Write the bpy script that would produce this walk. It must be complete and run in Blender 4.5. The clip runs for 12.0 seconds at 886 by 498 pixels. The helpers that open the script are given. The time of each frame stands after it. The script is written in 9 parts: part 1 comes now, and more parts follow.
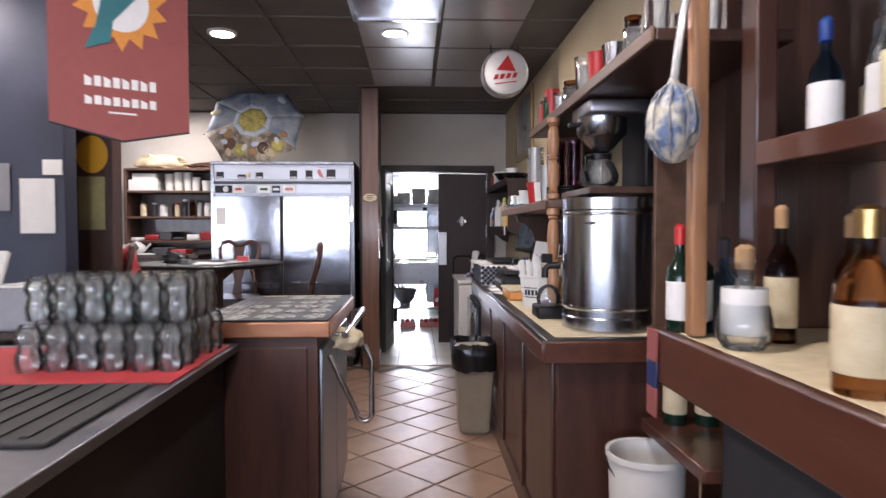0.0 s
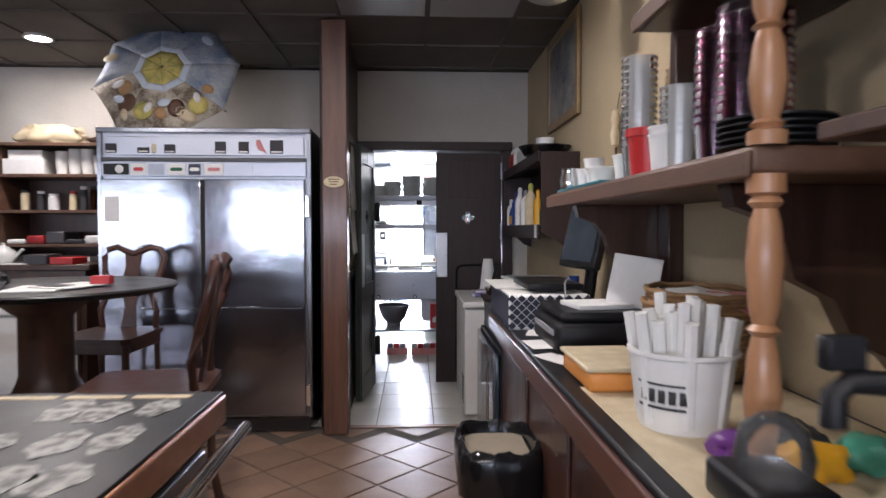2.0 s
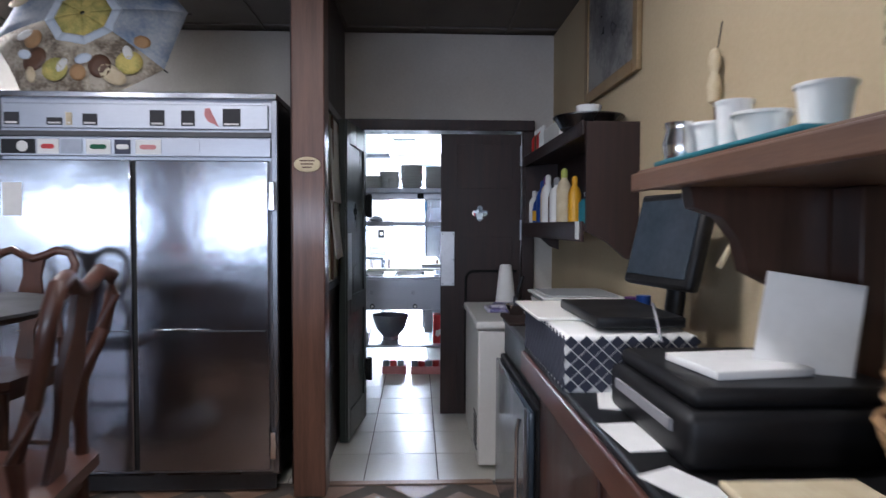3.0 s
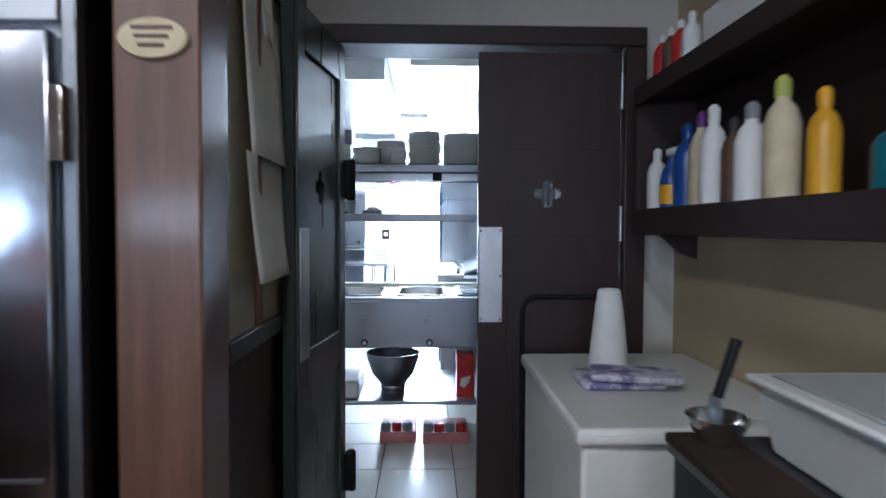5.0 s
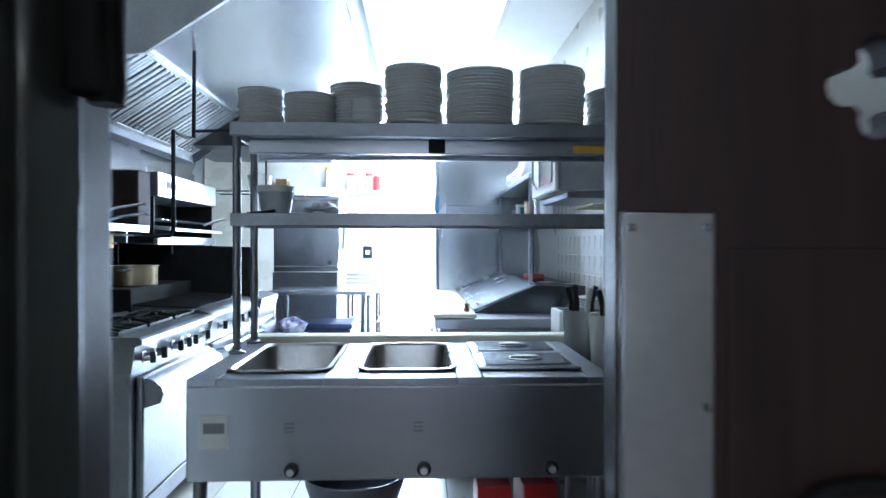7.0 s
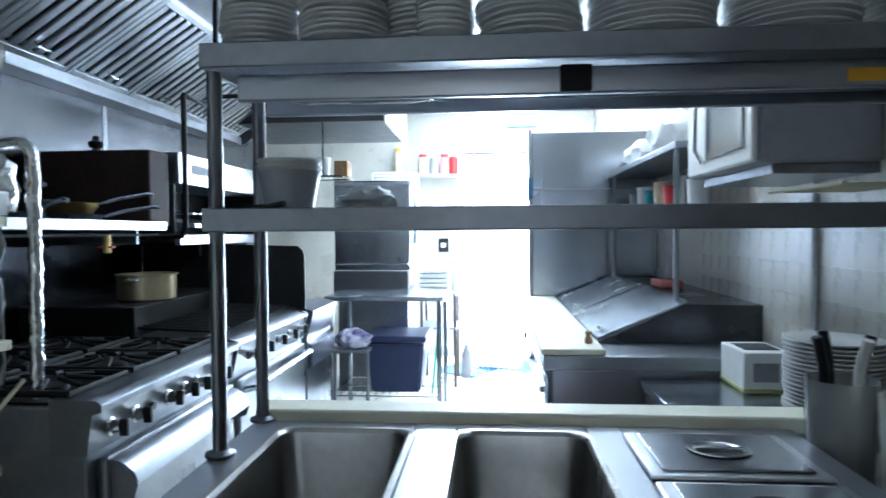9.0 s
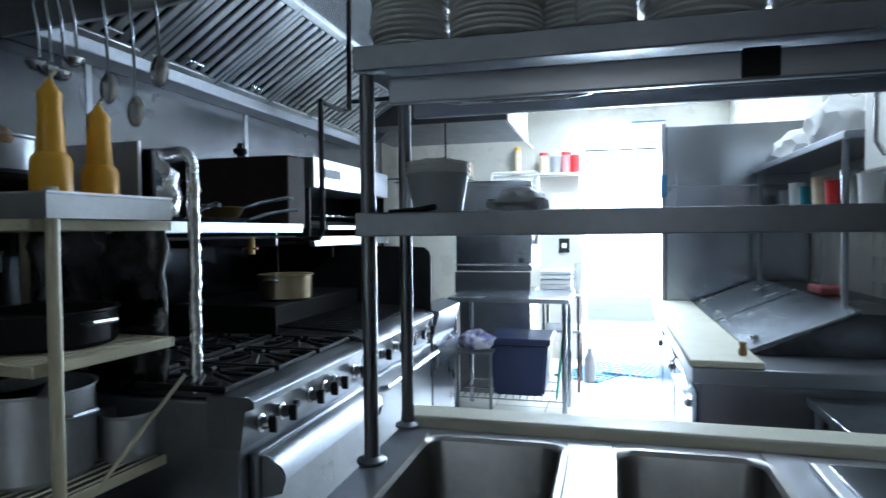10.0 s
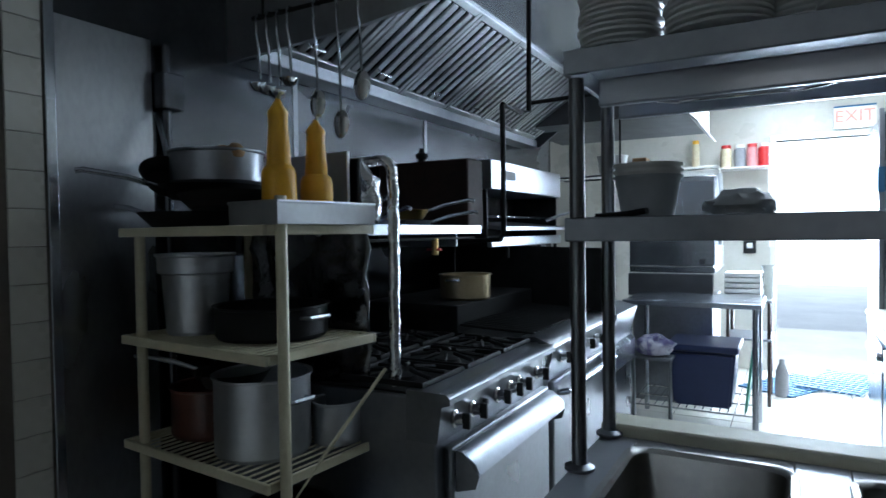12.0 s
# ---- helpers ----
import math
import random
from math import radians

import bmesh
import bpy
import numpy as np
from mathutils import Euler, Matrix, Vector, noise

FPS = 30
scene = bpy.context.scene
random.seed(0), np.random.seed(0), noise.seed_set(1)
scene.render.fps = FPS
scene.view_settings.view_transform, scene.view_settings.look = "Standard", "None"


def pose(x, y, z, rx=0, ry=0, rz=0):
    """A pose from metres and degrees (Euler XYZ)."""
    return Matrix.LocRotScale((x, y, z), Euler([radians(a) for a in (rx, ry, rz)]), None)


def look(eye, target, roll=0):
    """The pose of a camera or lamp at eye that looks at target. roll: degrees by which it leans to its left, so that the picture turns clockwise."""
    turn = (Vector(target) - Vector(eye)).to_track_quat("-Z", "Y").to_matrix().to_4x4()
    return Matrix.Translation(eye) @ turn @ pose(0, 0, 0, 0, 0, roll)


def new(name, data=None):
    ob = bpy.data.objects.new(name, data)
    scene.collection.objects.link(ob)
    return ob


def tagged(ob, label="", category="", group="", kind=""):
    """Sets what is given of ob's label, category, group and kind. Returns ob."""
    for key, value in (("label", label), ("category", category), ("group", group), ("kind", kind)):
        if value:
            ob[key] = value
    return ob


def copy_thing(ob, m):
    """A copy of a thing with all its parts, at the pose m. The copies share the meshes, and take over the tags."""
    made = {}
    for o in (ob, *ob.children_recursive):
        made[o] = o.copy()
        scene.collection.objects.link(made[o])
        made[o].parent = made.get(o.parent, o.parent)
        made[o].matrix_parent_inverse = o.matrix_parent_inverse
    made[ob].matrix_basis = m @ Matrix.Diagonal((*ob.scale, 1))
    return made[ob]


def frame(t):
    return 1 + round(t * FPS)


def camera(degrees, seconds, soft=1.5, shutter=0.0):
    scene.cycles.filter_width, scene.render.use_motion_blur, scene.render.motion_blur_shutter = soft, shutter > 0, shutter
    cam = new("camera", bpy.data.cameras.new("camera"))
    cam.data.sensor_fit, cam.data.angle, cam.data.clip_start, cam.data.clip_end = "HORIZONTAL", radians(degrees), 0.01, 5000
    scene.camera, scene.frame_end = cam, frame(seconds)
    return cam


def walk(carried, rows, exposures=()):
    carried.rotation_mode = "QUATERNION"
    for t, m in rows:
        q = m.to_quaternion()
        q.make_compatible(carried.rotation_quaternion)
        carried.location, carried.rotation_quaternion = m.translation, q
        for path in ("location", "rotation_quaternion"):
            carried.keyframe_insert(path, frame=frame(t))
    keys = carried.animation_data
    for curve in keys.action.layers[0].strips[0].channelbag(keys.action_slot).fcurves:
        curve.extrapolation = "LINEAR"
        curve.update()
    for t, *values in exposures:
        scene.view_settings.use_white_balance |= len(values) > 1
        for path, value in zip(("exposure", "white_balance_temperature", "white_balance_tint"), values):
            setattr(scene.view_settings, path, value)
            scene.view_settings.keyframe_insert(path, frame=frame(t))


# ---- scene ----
cam = camera(70.9, 12.0, shutter=0.5)
PATH = [
    (0, (0.701, 0.103, 1.344), (0.788, 2.101, 1.283), -0.1),
    (0.5, (0.735, 0.59, 1.352), (0.826, 2.586, 1.288), 0.0),
    (1, (0.74, 1.051, 1.379), (0.835, 3.047, 1.309), -0.0),
    (1.5, (0.727, 1.564, 1.403), (0.822, 3.56, 1.33), 0.1),
    (2, (0.789, 2.033, 1.36), (0.877, 4.03, 1.292), -0.0),
    (2.5, (0.82, 2.51, 1.366), (0.901, 4.507, 1.293), 0.2),
    (3, (0.801, 3.016, 1.359), (0.883, 5.013, 1.284), 0.2),
    (3.2, (0.811, 3.193, 1.363), (0.886, 5.191, 1.288), 0.3),
    (5, (0.761, 4.935, 1.312), (0.814, 6.933, 1.243), 0.2),
    (5.5, (0.745, 5.414, 1.242), (0.839, 7.412, 1.246), 0.6),
    (6, (0.73, 5.899, 1.249), (0.846, 7.895, 1.255), 0.2),
    (6.5, (0.763, 6.35, 1.257), (0.866, 8.348, 1.262), 0.1),
    (8.3, (0.76, 7.599, 1.345), (0.752, 9.598, 1.285), -0.1),
    (8.5, (0.734, 7.681, 1.344), (0.705, 9.68, 1.285), -0.2),
    (9, (0.669, 7.802, 1.349), (0.509, 9.794, 1.294), -0.4),
    (9.5, (0.618, 7.835, 1.362), (0.279, 9.805, 1.308), -0.6),
    (10, (0.576, 7.851, 1.359), (0.065, 9.783, 1.305), -0.6),
    (10.5, (0.55, 7.852, 1.363), (-0.101, 9.743, 1.307), -0.7),
    (11, (0.521, 7.842, 1.371), (-0.254, 9.685, 1.316), -0.7),
    (11.5, (0.503, 7.825, 1.371), (-0.386, 9.616, 1.317), -0.9),
    (12, (0.484, 7.812, 1.373), (-0.492, 9.556, 1.32), -0.8),
]
EXPOSURES = [(0, 1.32, 6100, 22), (1.5, 1.12, 6000, 21), (2.6, 1.02, 5800, 19), (3.2, 1.02, 5400, 15), (5.0, 1.15, 5250, 11), (6.5, 1.12, 5150, 8), (8.3, 0.92, 5250, 6), (9.0, 0.64, 5300, 6), (9.5, 0.3, 5330, 6), (10.5, -0.22, 5380, 7), (12.0, -0.5, 5450, 7)]
walk(cam, [(t, look(eye, target, roll)) for t, eye, target, roll in PATH], EXPOSURES)

# ---- world, sun, large lights ----
world = bpy.data.worlds.new("world")
scene.world = world
world.use_nodes = True
wn = world.node_tree
sky = wn.nodes.new("ShaderNodeTexSky")
sky.sky_type, sky.sun_disc = "NISHITA", False
sky.sun_elevation, sky.sun_rotation = radians(55), radians(20)
wn.links.new(sky.outputs[0], wn.nodes["Background"].inputs[0])
wn.nodes["Background"].inputs[1].default_value = 0.14


def lamp(name, kind, m, energy, color=(1, 1, 1), size=0.2, size_y=None, angle=None):
    d = bpy.data.lights.new(name, kind)
    d.energy, d.color = energy, color
    if kind == "AREA":
        d.size = size
        if size_y:
            d.shape, d.size_y = "RECTANGLE", size_y
        else:
            d.shape = "DISK"
    if angle is not None:
        d.angle = angle
    ob = new(name, d)
    ob.matrix_world = m
    return ob


lamp("sun", "SUN", look((0, 0, 0), (-0.2, -0.55, -0.82)), 3.5, (1, 0.95, 0.87), angle=radians(0.5))
# daylight in the openings: shop window behind, side window, back door
lamp("daylight_front_window", "AREA", look((-3.25, -3.45, 1.47), (-3.25, 0, 1.44)), 96, (0.84, 0.91, 1.0), 7.8, 0.62)
lamp("daylight_back_door", "AREA", look((0.85, 14.75, 1.1), (0.7, 10, 1.0)), 225, (0.88, 0.95, 1.0), 0.95, 2.1)
# fluorescent troffers in the kitchen
lamp("kitchen_troffer_light", "AREA", look((0.95, 10.6, 2.62), (0.95, 10.6, 0)), 5, (0.9, 0.97, 1.0), 0.58, 1.15)
lamp("kitchen_troffer_light_rear", "AREA", look((0.45, 13.0, 2.62), (0.45, 13.0, 0)), 88, (0.9, 0.97, 1.0), 0.58, 1.15)
# the last four are out of view, assumed and added to light the room
DOWNLIGHTS = [(-0.63, 4.5), (0.56, 4.45), (-1.87, 6.6), (-1.9, 3.2), (0.6, 1.4), (-0.7, 1.0), (0.6, -1.2)]
for dx, dy in DOWNLIGHTS:
    lamp("downlight_lamp", "AREA", look((dx, dy, 2.685), (dx, dy, 0)), 11, (1, 0.92, 0.80), 0.14)


# ---- materials ----
def nodes_of(name):
    m = bpy.data.materials.new(name)
    m.use_nodes = True
    t = m.node_tree
    return m, t, t.nodes["Principled BSDF"]


def mk(name, c1, c2=None, rough=0.6, metal=0.0, scale=6.0, bump=0.1, stretch=(1, 1, 1), fine=None, spread=0.25, coat=0.0, rand=0.0, detail=5.0):
    """Two scales of noise between two colours, with fine relief and uneven gloss."""
    m, t, p = nodes_of(name)
    c2 = c2 or tuple(v * 0.72 for v in c1)
    co = t.nodes.new("ShaderNodeTexCoord")
    mp = t.nodes.new("ShaderNodeMapping")
    mp.inputs["Scale"].default_value = stretch
    t.links.new(co.outputs["Object"], mp.inputs[0])
    n1, n2 = t.nodes.new("ShaderNodeTexNoise"), t.nodes.new("ShaderNodeTexNoise")
    n1.inputs["Scale"].default_value, n1.inputs["Detail"].default_value = scale, detail
    n2.inputs["Scale"].default_value, n2.inputs["Detail"].default_value = fine or scale * 9, 3
    for n in (n1, n2):
        t.links.new(mp.outputs[0], n.inputs["Vector"])
    add = t.nodes.new("ShaderNodeMath")
    add.operation = "MULTIPLY_ADD"
    add.inputs[1].default_value = 0.35
    t.links.new(n2.outputs[0], add.inputs[0])
    t.links.new(n1.outputs[0], add.inputs[2])
    ramp = t.nodes.new("ShaderNodeValToRGB")
    ramp.color_ramp.elements[0].position, ramp.color_ramp.elements[1].position = 0.67 - spread, 0.67 + spread
    ramp.color_ramp.elements[0].color, ramp.color_ramp.elements[1].color = (*c2, 1), (*c1, 1)
    t.links.new(add.outputs[0], ramp.inputs[0])
    out = ramp.outputs[0]
    if rand:
        oi = t.nodes.new("ShaderNodeObjectInfo")
        hv = t.nodes.new("ShaderNodeHueSaturation")
        mr = t.nodes.new("ShaderNodeMapRange")
        mr.inputs["To Min"].default_value, mr.inputs["To Max"].default_value = 1 - rand, 1 + rand
        t.links.new(oi.outputs["Random"], mr.inputs[0])
        t.links.new(mr.outputs[0], hv.inputs["Value"])
        t.links.new(out, hv.inputs["Color"])
        out = hv.outputs[0]
    t.links.new(out, p.inputs["Base Color"])
    rr = t.nodes.new("ShaderNodeMapRange")
    rr.inputs["To Min"].default_value, rr.inputs["To Max"].default_value = max(rough - 0.1, 0.02), min(rough + 0.12, 1)
    t.links.new(n1.outputs[0], rr.inputs[0])
    t.links.new(rr.outputs[0], p.inputs["Roughness"])
    p.inputs["Metallic"].default_value = metal
    p.inputs["Coat Weight"].default_value = coat
    p.inputs["Coat Roughness"].default_value = 0.12
    if bump:
        b = t.nodes.new("ShaderNodeBump")
        b.inputs["Strength"].default_value, b.inputs["Distance"].default_value = bump, 0.004
        t.links.new(n2.outputs[0], b.inputs["Height"])
        t.links.new(b.outputs[0], p.inputs["Normal"])
    return m


def glass(name, color=(0.95, 0.98, 0.97), rough=0.02):
    m, t, p = nodes_of(name)
    p.inputs["Base Color"].default_value = (*color, 1)
    p.inputs["Roughness"].default_value = rough
    p.inputs["Transmission Weight"].default_value = 1.0
    p.inputs["IOR"].default_value = 1.3
    return m


def thin_glass(name, color, rough=0.04, haze=0.08):
    """Thin clear wall: light passes straight, the rim and curve shine, a little haze."""
    m, t, p = nodes_of(name)
    p.inputs["Base Color"].default_value = (0.75, 0.77, 0.77, 1)
    p.inputs["Roughness"].default_value = rough
    tr = t.nodes.new("ShaderNodeBsdfTransparent")
    tr.inputs[0].default_value = (*color, 1)
    gl = t.nodes.new("ShaderNodeBsdfGlossy")
    gl.inputs["Roughness"].default_value = rough
    fr = t.nodes.new("ShaderNodeFresnel")
    fr.inputs["IOR"].default_value = 1.5
    m1, m2 = t.nodes.new("ShaderNodeMixShader"), t.nodes.new("ShaderNodeMixShader")
    m1.inputs[0].default_value = haze
    t.links.new(tr.outputs[0], m1.inputs[1])
    t.links.new(p.outputs[0], m1.inputs[2])
    t.links.new(fr.outputs[0], m2.inputs[0])
    t.links.new(m1.outputs[0], m2.inputs[1])
    t.links.new(gl.outputs[0], m2.inputs[2])
    t.links.new(m2.outputs[0], t.nodes["Material Output"].inputs["Surface"])
    return m


def glow(name, color, strength):
    m, t, p = nodes_of(name)
    p.inputs["Base Color"].default_value = (*color, 1)
    p.inputs["Emission Color"].default_value = (*color, 1)
    p.inputs["Emission Strength"].default_value = strength
    return m


M = {}
M["plaster"] = mk("painted_plaster", (0.62, 0.60, 0.55), (0.50, 0.47, 0.42), 0.85, scale=2.0, bump=0.25, fine=60)
M["tan_wall"] = mk("tan_painted_wall", (0.55, 0.46, 0.30), (0.45, 0.36, 0.22), 0.8, scale=1.6, bump=0.2, fine=70)
M["ceil"] = mk("dark_ceiling_tile", (0.15, 0.135, 0.12), (0.10, 0.09, 0.08), 0.75, scale=3, bump=0.35, fine=140)
M["ceil_gloss"] = mk("reflection_grey_ceiling_panel", (0.30, 0.30, 0.31), (0.24, 0.24, 0.25), 0.34, scale=2.5, bump=0.05, fine=40, coat=0.3)
M["grid"] = mk("ceiling_grid_paint", (0.28, 0.27, 0.26), rough=0.5, bump=0.05)
M["terracotta"] = mk("terracotta_tile", (0.31, 0.20, 0.135), (0.19, 0.11, 0.07), 0.38, scale=5, bump=0.12, fine=50, rand=0.18)
M["grout"] = mk("grout", (0.14, 0.12, 0.10), rough=0.9, scale=12, bump=0.3)
M["white_tile"] = mk("white_floor_tile", (0.64, 0.62, 0.56), (0.54, 0.52, 0.46), 0.30, scale=2, bump=0.02, fine=40, rand=0.04)
M["wall_tile"] = mk("cream_wall_tile", (0.56, 0.54, 0.48), (0.48, 0.46, 0.40), 0.28, scale=3, bump=0.05, rand=0.04)
M["dark_wood"] = mk("dark_stained_wood", (0.085, 0.042, 0.028), (0.035, 0.018, 0.013), 0.38, scale=4, bump=0.15, stretch=(6, 6, 0.6), fine=30, coat=0.25)
M["door_wood"] = mk("near_black_door_wood", (0.034, 0.014, 0.011), (0.013, 0.007, 0.006), 0.5, scale=4, bump=0.2, stretch=(9, 9, 0.5), fine=30, coat=0.04)
M["green_door"] = mk("dark_green_painted_wood", (0.045, 0.055, 0.048), (0.025, 0.03, 0.028), 0.3, scale=4, bump=0.12, stretch=(6, 6, 0.6), coat=0.35)
M["mahogany"] = mk("mahogany", (0.105, 0.034, 0.019), (0.050, 0.017, 0.010), 0.38, scale=3, bump=0.1, stretch=(5, 0.7, 5), fine=30, coat=0.4)
M["mahogany_v"] = mk("mahogany_upright", (0.080, 0.031, 0.019), (0.034, 0.014, 0.010), 0.4, scale=3, bump=0.1, stretch=(5, 5, 0.6), fine=30, coat=0.3)
M["column_wood"] = mk("reddish_column_wood", (0.17, 0.085, 0.055), (0.09, 0.045, 0.03), 0.4, scale=4, bump=0.12, stretch=(8, 8, 0.5), coat=0.3)
M["light_wood"] = mk("turned_pine", (0.46, 0.24, 0.12), (0.33, 0.16, 0.075), 0.4, scale=5, bump=0.08, stretch=(6, 6, 0.8), coat=0.3)
M["shelf_wood"] = mk("brown_shelf_wood", (0.14, 0.075, 0.045), (0.08, 0.04, 0.025), 0.5, scale=4, bump=0.12, stretch=(5, 0.7, 5))
M["steel"] = mk("brushed_stainless", (0.47, 0.495, 0.54), (0.37, 0.39, 0.435), 0.22, 1.0, scale=1.5, bump=0.012, stretch=(3, 3, 0.6), fine=50, spread=0.4)
M["steel_h"] = mk("brushed_stainless_horizontal", (0.44, 0.455, 0.49), (0.35, 0.365, 0.40), 0.33, 1.0, scale=2, bump=0.015, stretch=(0.6, 3, 3), fine=60, spread=0.4)
M["steel_worn"] = mk("worn_stainless", (0.33, 0.34, 0.365), (0.22, 0.23, 0.25), 0.36, 1.0, scale=4, bump=0.08, fine=40)
M["range_steel"] = mk("darker_range_steel", (0.27, 0.28, 0.30), (0.18, 0.185, 0.20), 0.30, 1.0, scale=3, bump=0.04, fine=50)
M["steel_dark"] = mk("dark_stainless", (0.12, 0.124, 0.135), (0.06, 0.062, 0.068), 0.24, 1.0, scale=2.2, bump=0.06, fine=40)
M["panel_steel"] = mk("scuffed_panel_steel", (0.46, 0.47, 0.49), (0.30, 0.31, 0.33), 0.30, 1.0, scale=2.5, bump=0.03, stretch=(1, 1, 0.5), fine=60)
M["alu"] = mk("dull_aluminium", (0.66, 0.67, 0.69), (0.50, 0.51, 0.53), 0.38, 1.0, scale=5, bump=0.06)
M["chrome"] = mk("chrome", (0.8, 0.8, 0.8), (0.7, 0.7, 0.7), 0.12, 1.0, bump=0)
M["black_metal"] = mk("black_iron", (0.016, 0.0155, 0.015), (0.007, 0.007, 0.007), 0.62, scale=14, bump=0.3)
M["black_plastic"] = mk("black_plastic", (0.013, 0.013, 0.014), (0.008, 0.008, 0.009), 0.4, scale=8, bump=0.05)
M["dark_gray"] = mk("dark_grey_plastic", (0.07, 0.07, 0.075), rough=0.45, scale=8, bump=0.05)
M["bag"] = mk("black_bin_liner", (0.012, 0.012, 0.013), rough=0.18, scale=10, bump=0.4, fine=25)
M["bin"] = mk("beige_bin_plastic", (0.33, 0.29, 0.22), (0.26, 0.22, 0.165), 0.5, scale=4, bump=0.05)
M["white_plastic"] = mk("white_plastic", (0.74, 0.73, 0.70), (0.66, 0.65, 0.61), 0.42, scale=5, bump=0.03)
M["paper"] = mk("white_paper", (0.78, 0.78, 0.76), (0.68, 0.68, 0.66), 0.85, scale=5, bump=0.1)
M["cream"] = mk("cream_enamel", (0.62, 0.58, 0.42), (0.50, 0.45, 0.30), 0.42, scale=9, bump=0.1)
M["board"] = mk("cream_cutting_board", (0.78, 0.76, 0.62), (0.68, 0.65, 0.50), 0.5, scale=7, bump=0.08)
M["china"] = mk("white_china", (0.70, 0.70, 0.68), (0.62, 0.62, 0.60), 0.22, scale=4, bump=0.0, rand=0.05)
M["yellow"] = mk("mustard_plastic", (0.78, 0.42, 0.02), (0.66, 0.33, 0.015), 0.38, scale=8, bump=0.04)
M["orange"] = mk("orange_plastic", (0.72, 0.30, 0.07), (0.62, 0.24, 0.05), 0.4, scale=6, bump=0.03)
M["red"] = mk("red_cloth", (0.40, 0.028, 0.032), (0.24, 0.016, 0.02), 0.75, scale=9, bump=0.2)
M["red_gloss"] = mk("red_plastic", (0.55, 0.03, 0.03), (0.42, 0.02, 0.02), 0.35, scale=9, bump=0.03)
M["banner_red"] = mk("faded_maroon_banner", (0.30, 0.085, 0.075), (0.24, 0.065, 0.06), 0.8, scale=3, bump=0.1)
M["teal"] = mk("teal_print", (0.03, 0.18, 0.20), rough=0.7, bump=0.05)
M["sun_orange"] = mk("orange_print", (0.75, 0.30, 0.05), rough=0.7, bump=0.05)
M["tealp"] = mk("teal_plastic", (0.02, 0.16, 0.20), rough=0.4, bump=0.05)
M["blue"] = mk("navy_plastic", (0.030, 0.045, 0.13), (0.022, 0.032, 0.095), 0.4, scale=4, bump=0.04)
M["blue_bottle"] = mk("blue_bottle_plastic", (0.02, 0.07, 0.30), rough=0.3, bump=0.02)
M["blue_mat"] = mk("blue_rubber_mat", (0.05, 0.16, 0.30), rough=0.7, bump=0.2)
M["green"] = mk("green_felt", (0.02, 0.12, 0.06), rough=0.8, bump=0.2)
M["greenp"] = mk("green_plastic", (0.10, 0.42, 0.28), rough=0.4, bump=0.03)
M["purple"] = mk("purple_plastic", (0.16, 0.04, 0.25), rough=0.4, bump=0.03)
M["lavender"] = mk("printed_towel", (0.60, 0.58, 0.66), (0.16, 0.14, 0.30), 0.9, scale=14, bump=0.3, spread=0.08)
M["gold"] = mk("worn_gilt_frame", (0.34, 0.24, 0.12), (0.20, 0.13, 0.06), 0.4, scale=8, bump=0.1)
M["brass"] = mk("brass", (0.62, 0.44, 0.18), (0.50, 0.34, 0.12), 0.3, 1.0, scale=8, bump=0.03)
M["brassy"] = mk("heat_tinted_steel", (0.52, 0.43, 0.27), (0.36, 0.29, 0.18), 0.38, 1.0, scale=6, bump=0.04)
M["fridge_steel"] = mk("wavy_brushed_door_steel", (0.46, 0.48, 0.53), (0.38, 0.40, 0.45), 0.165, 1.0, scale=1.5, bump=0.8, stretch=(1, 1, 1), fine=4, spread=0.4)
M["copper"] = mk("copper_edge", (0.42, 0.20, 0.11), (0.30, 0.13, 0.07), 0.35, 0.6, scale=5, bump=0.08, stretch=(1, 6, 6))
M["foil_sooty"] = mk("sooty_foil", (0.30, 0.30, 0.31), (0.08, 0.08, 0.08), 0.24, 1.0, scale=9, bump=0.8, fine=40)
M["hood_sheet"] = mk("polished_hood_sheet", (0.80, 0.83, 0.88), (0.74, 0.77, 0.82), 0.22, 0.75, scale=0.6, bump=0.0, detail=1)
M["bag_mix"] = mk("mesh_bag_contents", (0.55, 0.52, 0.42), (0.10, 0.15, 0.26), 0.5, scale=16, bump=0.5, fine=60, spread=0.10)
M["kceil"] = mk("white_kitchen_ceiling_paint", (0.82, 0.82, 0.80), (0.76, 0.76, 0.74), 0.7, scale=2, bump=0.1)
M["foil"] = mk("aluminium_foil", (0.85, 0.85, 0.85), (0.6, 0.6, 0.6), 0.16, 1.0, scale=30, bump=1.0, fine=70)
M["wicker"] = mk("wicker", (0.36, 0.22, 0.10), (0.20, 0.11, 0.05), 0.7, scale=20, bump=0.6, fine=120)
M["glass"] = thin_glass("clear_glass", (0.97, 0.98, 0.97), 0.04, 0.06)
M["green_glass"] = glass("green_glass", (0.10, 0.30, 0.14), 0.03)
M["brown_glass"] = glass("brown_glass", (0.30, 0.12, 0.04), 0.03)
M["blue_glass"] = glass("blue_glass", (0.15, 0.35, 0.70), 0.03)
M["purple_glass"] = glass("purple_plastic_cup", (0.55, 0.22, 0.40), 0.15)
M["cup_clear"] = thin_glass("clear_plastic_cup", (0.90, 0.89, 0.86), 0.2, 0.35)
M["liquid_dark"] = mk("dark_liquor", (0.03, 0.012, 0.008), rough=0.08, bump=0)
M["dark_green_bottle"] = mk("dark_bottle_glass", (0.008, 0.022, 0.014), rough=0.06, bump=0)
